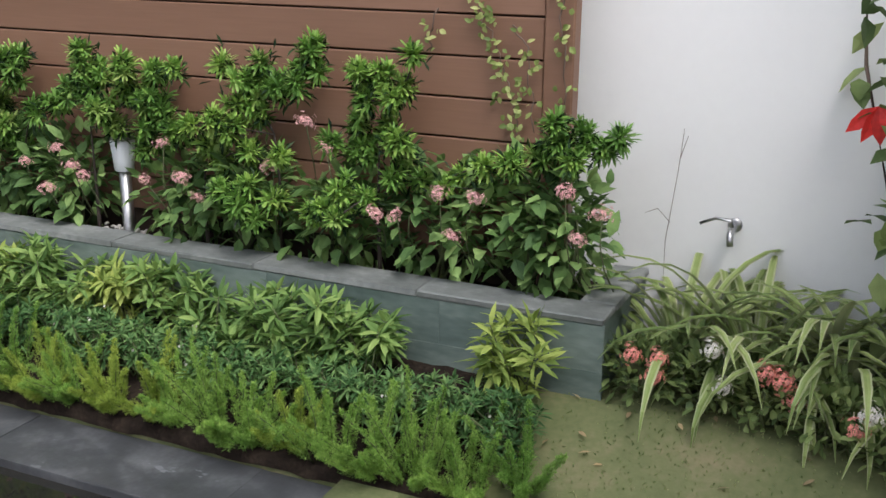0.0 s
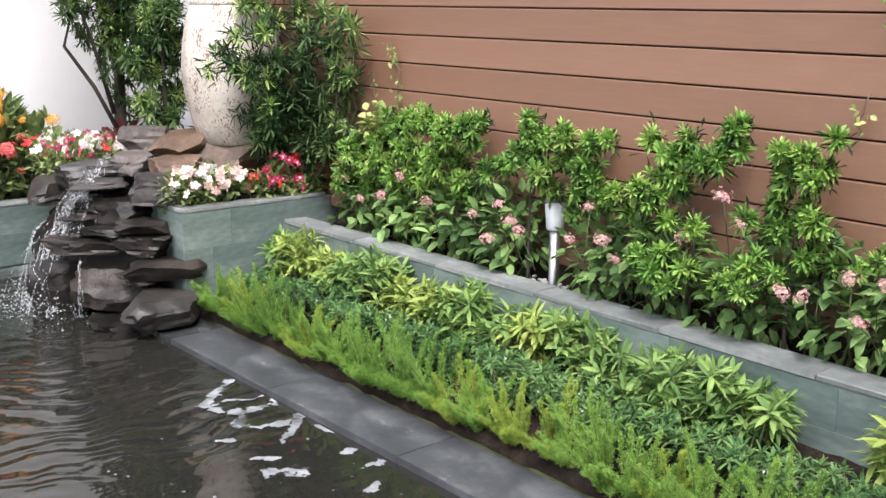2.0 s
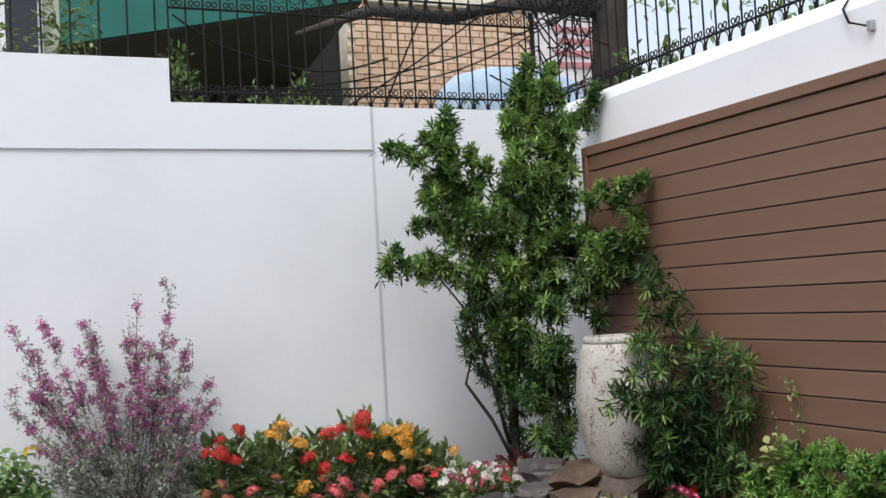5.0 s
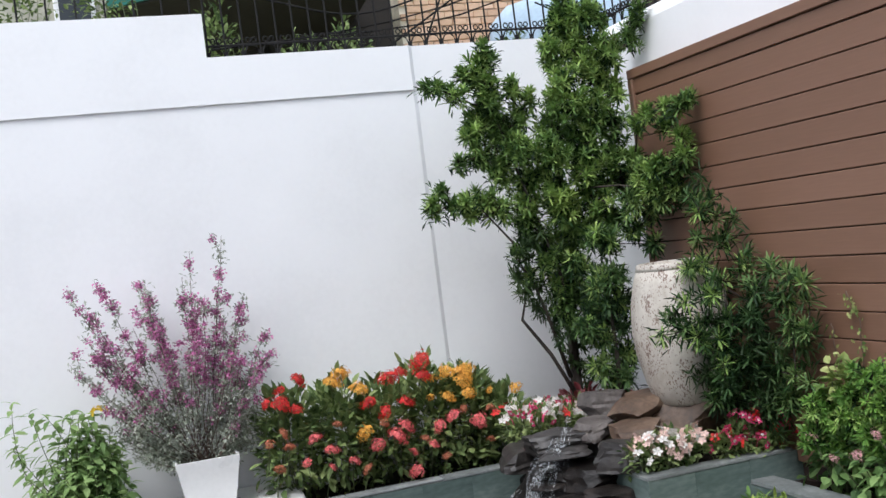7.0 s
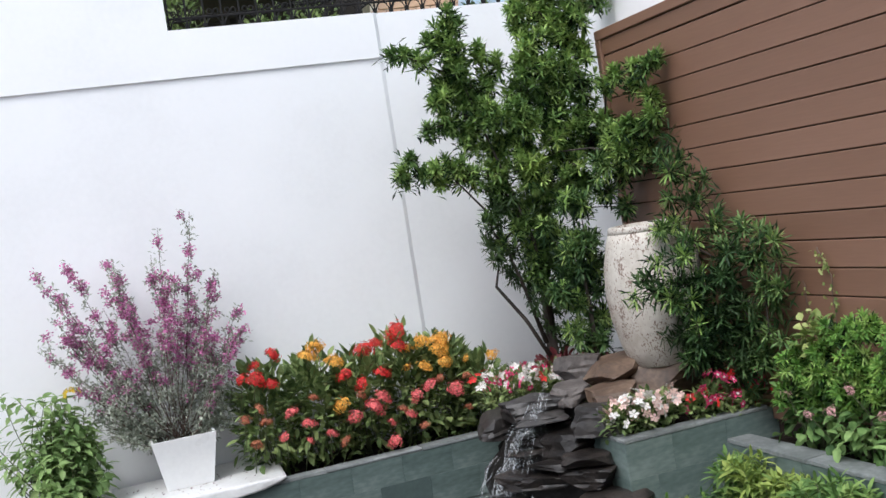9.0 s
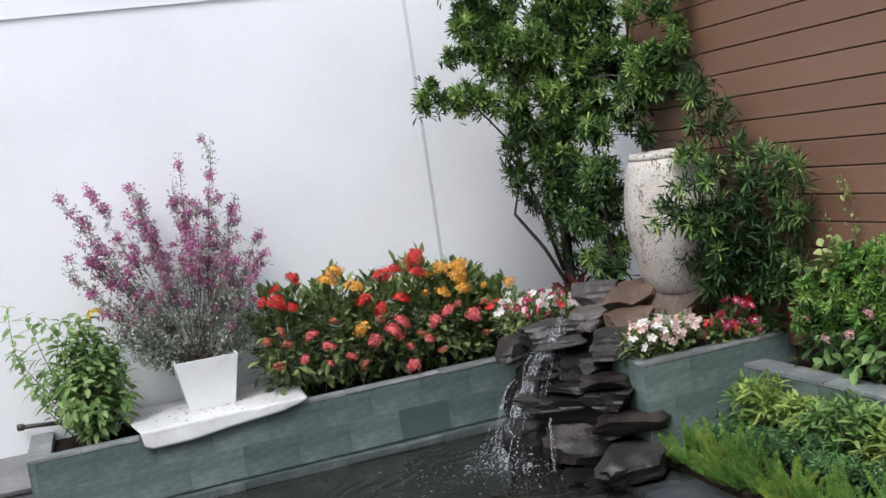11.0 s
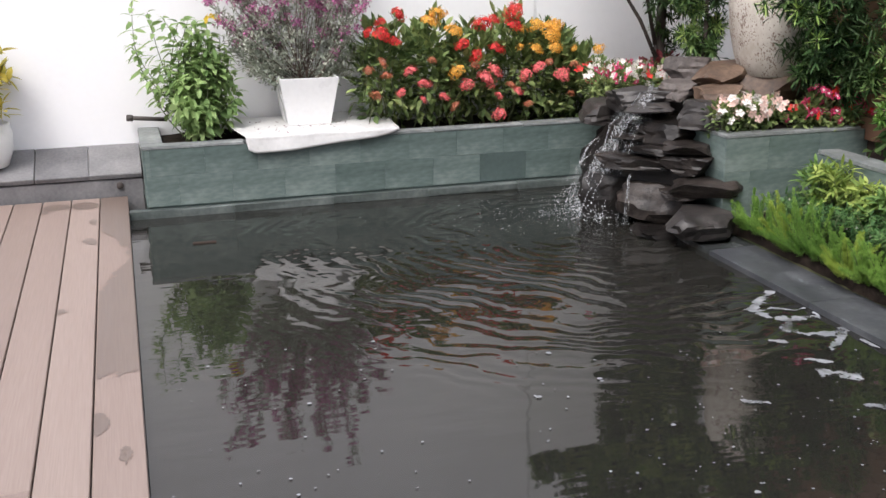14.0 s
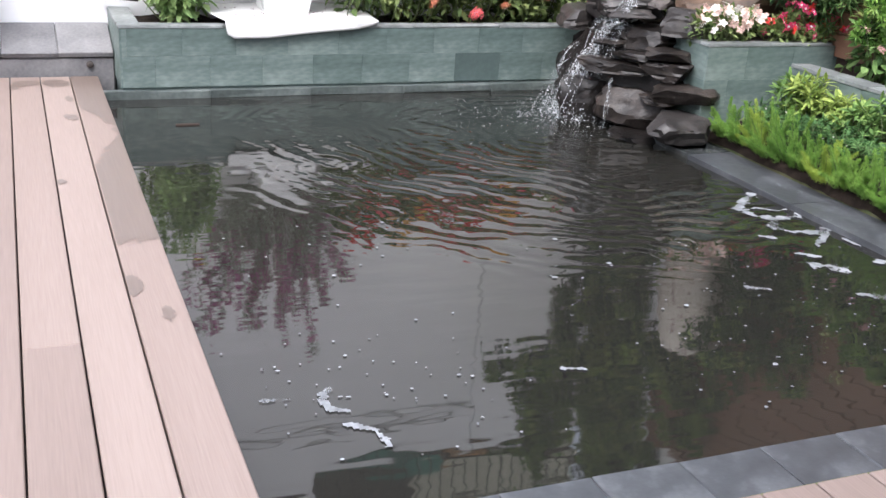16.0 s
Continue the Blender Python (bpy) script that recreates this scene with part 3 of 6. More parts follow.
def put_flower(name, me, at, parent, tilt=(0, 0, 0), scale=1.0, label=""):
    ob = new(name, me)
    ob.parent = parent
    ob.matrix_parent_inverse = parent.matrix_basis.inverted()
    ob.matrix_basis = pose(*at, *tilt) @ Matrix.Diagonal((scale, scale, scale, 1))
    return tagged(ob, label)


# ---- podocarpus: the corner tree, the bush by the urn, the row below the fence ----
def podocarpus(name, base, limbs, label, seed, mat, leaf, width, per, trunk, density, group="", trunk_top=None, out=(0, 0, 0.5), bare=(), old=5, shaded=(), young=0.12, least=4):
    """limbs: lists of clumps (x, y, z, radius), each list fed by one bough; shoots end in whorls of narrow leaves.
    bare: leafless boughs. shaded: clumps along the trunk with shade put into a dark leaf colour. old: inner leaves per
    shoot, darkened the same way.
    """
    rng = np.random.default_rng(seed)
    ob = thing(name, base, label, "tree" if trunk > 0.03 else "shrub", group)
    limbs = list(limbs)
    clumps = [c for limb in limbs for c in limb]
    top = trunk_top or (base[0], base[1], base[2] + 0.6 * (max(c[2] for c in clumps) - base[2]))
    tp = limb_path(rng, base, top, 0.04, 6)
    part("trunk", tube(bmesh.new(), tp, [trunk * (1 - 0.7 * i / 5) for i in range(6)], 9), M_BARK, ob, smooth=True)
    for lp in bare:
        stems("limb", [lp], trunk * 0.36, trunk * 0.10, M_BARK, ob, 7)
    T, D, twigs = [], [], []
    for limb in limbs:
        nodes = [np.array(p) for p in tp[1:]]
        for x, y, z, r in sorted(limb, key=lambda c: math.dist(c[:3], base)):
            c = np.array([x, y, z])
            near = min(nodes, key=lambda p: np.linalg.norm(p - c) + max(0.0, p[2] - z))
            twigs.append(limb_path(rng, near, c, 0.07, 4))
            nodes.append(c)
            n = int(least + density * r * r)
            d = rand_dirs(rng, n, 0.3)
            p = c + d * r * rng.uniform(0.35, 1.12, (n, 1)) * np.array([1, 1, 1.05])
            T.append(p)
            D.append(unit(d * 0.75 + np.array(out) + rng.normal(0, 0.32, (n, 3))))
            twigs += [limb_path(rng, c, q, 0.12, 3) for q in p[::3]]
    T, D = np.concatenate(T), np.concatenate(D)
    far = 3.70 if T[:, 1].max() < -0.2 else np.where(T[:, 1] < 0.0, 3.71, 3.93)
    T[:, 0] = np.minimum(T[:, 0], far - 0.02)
    T[:, 1] = np.minimum(T[:, 1], 0.82)
    stems("branchwork", twigs, max(0.0035, trunk * 0.22), 0.0018, M_BARK, ob, 5, "stuff")
    P, E, L, W = rosettes(rng, T, D, per, leaf, width)
    size = np.repeat(rng.uniform(0.72, 1.12, len(T)), per)
    light = np.repeat(rng.random(len(T)) < young, per)
    for name_, of, m in (("foliage", ~light, mat), ("young_foliage", light, G_POD_YOUNG)):
        if of.any():
            leaf_mesh(name_, P[of], E[of], (L * size)[of], W[of], m, ob, droop=0.10, fold=0.10, rng=rng, strap=True)
    # clumps by the trunk get their shade from a darker leaf colour
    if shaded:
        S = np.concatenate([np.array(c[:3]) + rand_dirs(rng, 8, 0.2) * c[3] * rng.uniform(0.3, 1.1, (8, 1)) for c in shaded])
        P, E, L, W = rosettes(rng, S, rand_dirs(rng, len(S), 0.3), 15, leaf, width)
        leaf_mesh("shaded_foliage", P, E, L, W, G_POD_SHADED, ob, droop=0.15, fold=0.1, rng=rng, strap=True)
        stems("twigwork", [limb_path(rng, min(tp, key=lambda p: math.dist(p, c[:3])), c[:3], 0.08, 4) for c in shaded], 0.005, 0.002, M_BARK, ob, 5, "stuff")
    # near-black leaves set back from the shoots stand in for crown shade
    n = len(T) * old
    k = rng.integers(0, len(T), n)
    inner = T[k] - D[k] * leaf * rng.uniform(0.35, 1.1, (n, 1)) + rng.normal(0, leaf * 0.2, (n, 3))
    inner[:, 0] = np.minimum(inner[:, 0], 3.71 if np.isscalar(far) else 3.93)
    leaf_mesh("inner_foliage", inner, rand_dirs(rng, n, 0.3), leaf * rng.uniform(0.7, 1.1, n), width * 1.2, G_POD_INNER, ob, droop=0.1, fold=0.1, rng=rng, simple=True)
    return ob


def arching(name, base, count, length, width, mats, parent, seed, rise=1.1):
    """Long strap leaves that rise and bend over; two coats, pale edge below and green middle above."""
    rng = np.random.default_rng(seed)
    az = rng.uniform(0, 2 * math.pi, count)
    el = rng.uniform(0.7, 1.4, count) * rise / 1.1
    ln = length * rng.uniform(0.6, 1.15, count)
    sag = rng.uniform(1.0, 1.75, count)
    for mat, wide, lift, nm in zip(mats, (1.0, 0.60), (0.0, 0.003), ("leaf_edges", "leaves")):
        verts, faces = [], []
        for k in range(count):
            d = np.array([math.cos(az[k]), math.sin(az[k])])
            e = el[k]
            p = np.array([base[0] + d[0] * 0.02, base[1] + d[1] * 0.02, base[2]])
            s = np.array([-d[1], d[0], 0.0])
            i0 = len(verts)
            m = 9
            for j in range(m):
                w = width * wide * (0.55 + 0.45 * math.sin(math.pi * min(1, (j + 1.5) / m))) * (1 if j < m - 2 else (0.6 if j == m - 2 else 0.06)) / 2
                nrm = np.array([-math.sin(e) * d[0], -math.sin(e) * d[1], math.cos(e)])
                c = p + nrm * lift
                verts += [tuple(c - s * w + nrm * w * 0.3), tuple(c), tuple(c + s * w + nrm * w * 0.3)]
                if j:
                    a = i0 + 3 * (j - 1)
                    faces += [(a, a + 1, a + 4, a + 3), (a + 1, a + 2, a + 5, a + 4)]
                step = ln[k] / (m - 1)
                p = p + np.array([d[0] * math.cos(e), d[1] * math.cos(e), math.sin(e)]) * step
                e -= sag[k] * 2.4 / m * (0.3 + 1.2 * j / m)
            
        me = bpy.data.meshes.new(nm)
        me.from_pydata(verts, [], faces)
        me.materials.append(mat)
        ob = new(nm, me)
        ob.parent = parent
        ob.matrix_parent_inverse = parent.matrix_basis.inverted()

# ---- planting: the corner ----
SPIRE = [(3.46, 0.1, 3.08, 0.057), (3.46, 0.19, 2.99, 0.086), (3.51, 0.03, 2.9, 0.091), (3.51, 0.19, 2.83, 0.114), (3.62, 0.06, 2.89, 0.071), (3.6, 0.08, 3.06, 0.05), (3.39, 0.17, 2.9, 0.064), (3.3, 0.08, 2.76, 0.062), (3.5, 0.11, 2.68, 0.12), (3.64, 0.01, 2.69, 0.105), (3.88, 0.15, 2.78, 0.073), (3.95, 0.11, 2.89, 0.051), (3.96, 0.07, 2.96, 0.033), (3.33, 0.16, 2.67, 0.063), (3.34, 0.06, 2.53, 0.103), (3.59, 0.09, 2.53, 0.12), (3.66, 0.03, 2.45, 0.07)]
CROWN = [(3.35, 0.02, 2.38, 0.116), (3.51, 0.03, 2.33, 0.118), (3.31, 0.16, 2.45, 0.07), (3.59, -0.02, 2.27, 0.097), (3.42, 0.1, 2.17, 0.132), (3.26, 0.14, 2.27, 0.09), (3.59, 0, 2.09, 0.104), (3.16, -0.03, 2.09, 0.113), (3.4, 0.03, 1.99, 0.144), (3.19, 0.12, 1.96, 0.116), (3.67, 0.1, 1.92, 0.106), (3.2, -0, 1.79, 0.127), (3.45, 0.06, 1.79, 0.138), (3.33, 0.12, 1.66, 0.117), (3.54, 0.06, 1.68, 0.09)]
LEFT_LEADER = [(2.85, 0.03, 2.76, 0.033), (2.83, 0.06, 2.67, 0.06), (2.94, 0.15, 2.7, 0.051), (2.81, 0.11, 2.58, 0.074), (2.88, 0.04, 2.53, 0.08), (2.74, 0.09, 2.62, 0.037), (2.52, 0.1, 2.57, 0.03), (2.56, 0.05, 2.56, 0.033), (2.67, 0.14, 2.55, 0.037), (2.68, 0.04, 2.49, 0.046), (2.86, 0.08, 2.44, 0.093), (3.03, 0.1, 2.51, 0.068), (3.12, 0.09, 2.44, 0.054), (3.06, 0.11, 2.34, 0.068), (2.8, 0.14, 2.35, 0.08), (2.96, 0.17, 2.3, 0.115), (2.73, 0.06, 2.26, 0.066), (2.97, 0.12, 2.17, 0.128), (2.79, 0.13, 2.14, 0.08), (2.64, 0.07, 2.12, 0.036), (3.03, 0.02, 2.13, 0.093), (2.92, 0.18, 2.05, 0.095)]
LOW_LEFT = [(2.55, 0.17, 1.98, 0.033), (2.45, 0.1, 1.91, 0.039), (2.6, 0.18, 1.89, 0.046), (2.64, 0.03, 1.9, 0.045), (2.77, 0.12, 1.88, 0.073), (2.86, 0.08, 1.84, 0.079), (3.04, 0.15, 1.81, 0.102), (2.66, 0.05, 1.82, 0.036), (2.51, 0.16, 1.86, 0.033), (3.05, 0.11, 1.73, 0.067), (3.05, 0.16, 1.96, 0.102), (2.93, 0.1, 1.57, 0.033), (2.99, 0.09, 1.43, 0.03), (3.06, 0.15, 1.63, 0.051), (3.17, 0.18, 1.61, 0.082), (3.1, 0.08, 1.49, 0.047), (3.31, 0.18, 1.51, 0.076), (3.26, 0.17, 1.4, 0.055)]
FENCE_BRANCH = [(3.62, -0.25, 2.21, 0.047), (3.6, -0.44, 2.25, 0.042), (3.61, -0.59, 2.25, 0.042), (3.61, -0.73, 2.25, 0.038), (3.67, -0.72, 2.28, 0.022), (3.63, -0.55, 2.17, 0.042), (3.64, -0.66, 2.08, 0.044), (3.6, -0.74, 1.99, 0.044), (3.64, -0.61, 1.93, 0.054), (3.58, -0.5, 1.94, 0.071), (3.58, -0.33, 1.92, 0.066), (3.66, -0.55, 1.84, 0.051), (3.57, -0.48, 1.82, 0.065), (3.67, -0.1, 2.04, 0.062)]
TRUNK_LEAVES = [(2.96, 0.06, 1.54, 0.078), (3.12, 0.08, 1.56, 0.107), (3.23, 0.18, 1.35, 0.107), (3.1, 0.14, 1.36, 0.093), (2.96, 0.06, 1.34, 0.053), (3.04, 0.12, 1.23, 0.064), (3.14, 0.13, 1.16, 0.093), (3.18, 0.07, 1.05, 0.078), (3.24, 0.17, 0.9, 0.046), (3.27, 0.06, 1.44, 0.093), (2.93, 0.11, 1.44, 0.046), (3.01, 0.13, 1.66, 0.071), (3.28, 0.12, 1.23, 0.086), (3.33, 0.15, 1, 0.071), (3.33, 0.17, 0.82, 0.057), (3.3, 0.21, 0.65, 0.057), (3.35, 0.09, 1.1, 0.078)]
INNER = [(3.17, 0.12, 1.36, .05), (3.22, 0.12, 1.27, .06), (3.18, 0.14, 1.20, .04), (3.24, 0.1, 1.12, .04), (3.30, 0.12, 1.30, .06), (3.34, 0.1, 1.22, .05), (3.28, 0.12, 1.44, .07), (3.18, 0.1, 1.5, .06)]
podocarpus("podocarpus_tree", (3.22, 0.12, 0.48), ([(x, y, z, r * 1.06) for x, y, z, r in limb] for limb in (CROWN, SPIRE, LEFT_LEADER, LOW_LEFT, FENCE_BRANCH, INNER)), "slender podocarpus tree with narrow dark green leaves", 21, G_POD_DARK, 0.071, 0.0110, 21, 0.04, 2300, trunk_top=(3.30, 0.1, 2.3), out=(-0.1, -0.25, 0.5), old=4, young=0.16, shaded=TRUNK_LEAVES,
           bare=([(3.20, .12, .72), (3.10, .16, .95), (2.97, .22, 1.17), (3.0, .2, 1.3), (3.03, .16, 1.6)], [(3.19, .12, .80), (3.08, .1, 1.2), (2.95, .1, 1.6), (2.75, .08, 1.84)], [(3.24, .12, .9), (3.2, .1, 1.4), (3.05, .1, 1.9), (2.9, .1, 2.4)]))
BUSH_TOP = [(3.52, -0.97, 1.83, 0.027), (3.48, -0.95, 1.75, 0.03), (3.57, -0.96, 1.73, 0.039), (3.48, -1, 1.69, 0.044), (3.58, -1, 1.64, 0.039), (3.66, -1.02, 1.63, 0.024), (3.48, -0.95, 1.56, 0.036), (3.58, -0.96, 1.52, 0.039), (3.63, -0.98, 1.54, 0.03), (3.65, -1.1, 1.45, 0.027), (3.64, -1.07, 1.38, 0.042), (3.48, -0.98, 1.42, 0.03), (3.41, -0.98, 1.41, 0.05)]
BUSH_FRONT = [(3.24, -1.16, 1.27, 0.04), (3.19, -1.09, 1.19, 0.034), (3.09, -1.16, 1.12, 0.025), (3.24, -1.11, 1.12, 0.051), (3.37, -1.1, 1.14, 0.064), (3.48, -1.15, 1.16, 0.07), (3.31, -1.15, 1.07, 0.052), (3.44, -1.15, 1.03, 0.07), (3.36, -1.18, 1.29, 0.051), (3.47, -1.14, 1.34, 0.046), (3.41, -1.17, 0.89, 0.07), (3.52, -1.16, 0.94, 0.07)]
BUSH_RIGHT = [(3.63, -1.32, 1.37, 0.043), (3.6, -1.49, 1.35, 0.036), (3.59, -1.58, 1.31, 0.033), (3.59, -1.23, 1.27, 0.064), (3.62, -1.37, 1.22, 0.069), (3.64, -1.54, 1.22, 0.028), (3.6, -1.57, 1.1, 0.031), (3.6, -1.46, 1.09, 0.051), (3.56, -1.22, 1.13, 0.081), (3.62, -1.21, 0.99, 0.082), (3.63, -1.29, 0.88, 0.07), (3.59, -1.46, 0.88, 0.037), (3.6, -1.53, 0.83, 0.02), (3.61, -1.16, 0.84, 0.071)]
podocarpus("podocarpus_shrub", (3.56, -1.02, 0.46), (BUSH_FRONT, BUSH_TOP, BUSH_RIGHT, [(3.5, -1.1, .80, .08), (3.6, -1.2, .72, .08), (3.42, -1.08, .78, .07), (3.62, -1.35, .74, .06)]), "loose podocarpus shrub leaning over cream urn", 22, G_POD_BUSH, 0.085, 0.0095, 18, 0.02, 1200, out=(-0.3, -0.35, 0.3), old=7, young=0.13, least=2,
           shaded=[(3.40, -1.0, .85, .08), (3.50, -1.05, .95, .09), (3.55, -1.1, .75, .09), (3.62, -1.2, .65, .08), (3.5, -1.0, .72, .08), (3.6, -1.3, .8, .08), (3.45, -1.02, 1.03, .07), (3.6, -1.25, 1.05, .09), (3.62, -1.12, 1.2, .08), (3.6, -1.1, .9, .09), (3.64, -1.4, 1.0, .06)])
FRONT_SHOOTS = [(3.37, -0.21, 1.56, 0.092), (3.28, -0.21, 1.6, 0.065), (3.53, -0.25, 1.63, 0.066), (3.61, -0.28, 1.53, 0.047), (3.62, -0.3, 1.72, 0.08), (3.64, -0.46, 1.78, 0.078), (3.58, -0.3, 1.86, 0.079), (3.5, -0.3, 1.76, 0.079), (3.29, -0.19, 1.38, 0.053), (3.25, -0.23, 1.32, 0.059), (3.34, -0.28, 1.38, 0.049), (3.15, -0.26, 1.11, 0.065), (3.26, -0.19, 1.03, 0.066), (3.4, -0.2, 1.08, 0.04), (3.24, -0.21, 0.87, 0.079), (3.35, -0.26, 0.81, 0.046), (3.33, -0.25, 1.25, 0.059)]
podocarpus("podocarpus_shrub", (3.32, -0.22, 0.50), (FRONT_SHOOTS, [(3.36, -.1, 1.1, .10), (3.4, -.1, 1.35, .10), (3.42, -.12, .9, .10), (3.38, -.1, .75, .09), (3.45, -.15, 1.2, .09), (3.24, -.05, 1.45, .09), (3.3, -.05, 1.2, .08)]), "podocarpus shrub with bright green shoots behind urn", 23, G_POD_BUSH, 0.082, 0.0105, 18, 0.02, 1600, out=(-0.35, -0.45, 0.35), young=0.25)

# the row of shrubs below the fence, each with its own outline
ROW = [((3.62, -2.0), [(3.57, -1.81, 0.71, 0.064), (3.6, -1.93, 0.9, 0.073), (3.61, -2.08, 0.93, 0.066), (3.56, -2.26, 0.9, 0.064), (3.57, -2.4, 0.91, 0.062), (3.64, -2.4, 0.95, 0.029), (3.56, -2.03, 0.8, 0.071), (3.57, -2.23, 0.77, 0.073), (3.64, -2.28, 0.76, 0.064), (3.61, -2.08, 0.68, 0.076), (3.59, -1.91, 0.65, 0.068), (3.6, -2.34, 0.69, 0.054), (3.62, -1.76, 0.81, 0.055), (3.58, -1.62, 0.74, 0.077), (3.57, -1.57, 0.6, 0.078), (3.63, -1.67, 0.57, 0.061)], []),
       ((3.62, -2.72), [(3.58, -2.5, 0.77, 0.035), (3.64, -2.54, 0.79, 0.04), (3.57, -2.69, 0.86, 0.042), (3.57, -2.74, 0.92, 0.023), (3.59, -2.73, 1, 0.023), (3.58, -2.73, 0.96, 0.023), (3.62, -2.77, 0.91, 0.05), (3.56, -2.93, 0.95, 0.04), (3.64, -2.89, 0.86, 0.066), (3.63, -3.02, 0.93, 0.048), (3.56, -3.14, 0.96, 0.019), (3.6, -3.01, 0.83, 0.056), (3.56, -2.82, 0.8, 0.054), (3.58, -2.75, 0.84, 0.042), (3.59, -3.07, 0.79, 0.04), (3.6, -2.99, 0.75, 0.036), (3.6, -2.84, 0.74, 0.033), (3.64, -2.39, 0.61, 0.03)], []),
       ((3.62, -3.2), [(3.6, -2.98, 0.68, 0.037), (3.6, -3.11, 0.73, 0.036), (3.6, -3.23, 0.71, 0.035), (3.55, -3.21, 0.78, 0.027), (3.53, -3.31, 0.81, 0.03), (3.61, -3.27, 0.66, 0.027), (3.58, -3.41, 0.71, 0.03), (3.52, -3.56, 0.72, 0.029)], []),
       ((3.62, -3.48), [(3.63, -3.28, 0.97, 0.023), (3.59, -3.39, 0.94, 0.037), (3.62, -3.44, 0.99, 0.028), (3.63, -3.42, 0.91, 0.053), (3.61, -3.52, 0.92, 0.044), (3.6, -3.62, 1.03, 0.027), (3.62, -3.64, 1.06, 0.016), (3.62, -3.64, 0.98, 0.023), (3.6, -3.58, 0.93, 0.031), (3.61, -3.35, 0.85, 0.045), (3.62, -3.43, 0.83, 0.045), (3.56, -3.36, 0.78, 0.038), (3.61, -3.59, 0.98, 0.025)], [(3.51, -3.42, 0.59, 0.052), (3.52, -3.54, 0.57, 0.04), (3.48, -3.48, 0.51, 0.029), (3.45, -3.44, 0.55, 0.028), (3.5, -3.34, 0.59, 0.026)]),
       ((3.62, -3.86), [(3.61, -3.8, 0.97, 0.042), (3.59, -3.88, 0.98, 0.035), (3.56, -4, 1.05, 0.02), (3.59, -3.96, 0.96, 0.022), (3.61, -3.82, 0.91, 0.046), (3.56, -3.93, 0.92, 0.029), (3.63, -3.79, 0.82, 0.039), (3.63, -3.89, 0.82, 0.035), (3.56, -3.95, 0.79, 0.034), (3.63, -3.8, 0.74, 0.05), (3.57, -3.72, 0.77, 0.027), (3.62, -3.96, 0.73, 0.031), (3.57, -3.93, 0.68, 0.031), (3.62, -4, 0.66, 0.019)], [(3.52, -3.79, 0.62, 0.049), (3.46, -3.75, 0.59, 0.026), (3.5, -3.87, 0.62, 0.024), (3.48, -3.68, 0.56, 0.02), (3.46, -3.8, 0.56, 0.024)]),
       ((3.62, -4.36), [(3.59, -4.09, 0.66, 0.014), (3.62, -4.13, 0.7, 0.02), (3.58, -4.22, 0.74, 0.023), (3.56, -4.31, 0.76, 0.029), (3.64, -4.37, 0.77, 0.033), (3.61, -4.44, 0.82, 0.039), (3.61, -4.5, 0.85, 0.039), (3.61, -4.57, 0.82, 0.024), (3.6, -4.61, 0.85, 0.016), (3.57, -4.49, 0.78, 0.022), (3.58, -4.43, 0.88, 0.018)], [])]
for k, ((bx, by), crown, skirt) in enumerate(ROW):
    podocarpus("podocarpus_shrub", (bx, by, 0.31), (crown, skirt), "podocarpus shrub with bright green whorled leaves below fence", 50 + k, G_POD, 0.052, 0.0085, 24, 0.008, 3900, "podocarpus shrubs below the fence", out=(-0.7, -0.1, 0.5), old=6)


def leafy_shrub(name, base, size, n, leaf, width, mat, label, seed, category="shrub", up=0.25, droop=0.3, heads=None, group="", fold=0.2, stem_mat=None, simple=False, shell=0.45):
    """A rounded leafy plant: stems from the base, leaves facing out. heads: (mesh list, count, name, label)."""
    rng = np.random.default_rng(seed)
    ob = thing(name, base, label, category, group)
    c = np.array(base) + np.array([0, 0, size[2] * 0.48])
    d = rand_dirs(rng, n, 0.2)
    rad = np.array(size) / 2
    lump = 1 + 0.22 * np.sin(d[:, 0] * 5 + seed) * np.cos(d[:, 1] * 4 + d[:, 2] * 5)
    P = c + d * rad * (rng.uniform(0, 1, (n, 1)) ** shell) * lump[:, None]
    P[:, 2] = np.maximum(P[:, 2], base[2] + 0.01)
    D = unit(d * 0.9 + np.array([0, 0, up]) + rng.normal(0, 0.45, (n, 3)))
    leaf_mesh("leaves", P, D, leaf * rng.uniform(0.6, 1.2, n), width * rng.uniform(0.7, 1.2, n), mat, ob, droop, fold, rng, simple=simple)
    paths = [limb_path(rng, np.array(base) + rng.normal(0, 0.012, 3) * [1, 1, 0], P[k], 0.12, 4) for k in rng.choice(n, min(n, 9), replace=False)]
    for q in paths:
        stems("stem", [q], 0.006, 0.002, stem_mat or M_STEM, ob, 5)
    return ob, c, rad, rng


# ---- planter below the fence: pentas in flower ----
PINK_HEADS = [flower_head("pentas_head", P_PINK, 0.075, 40, s) for s in (1, 2, 3)]
PENTAS = [(-1.62, .44, .36, .30), (-1.95, .44, .40, .30), (-2.28, .43, .36, .32), (-2.58, .40, .36, .30), (-3.10, .36, .30, .30), (-3.34, .46, .36, .30), (-3.7, .42, .30, .26), (-4.05, .48, .40, .34), (-4.32, .46, .40, .36), (-4.44, .32, .30, .34)]
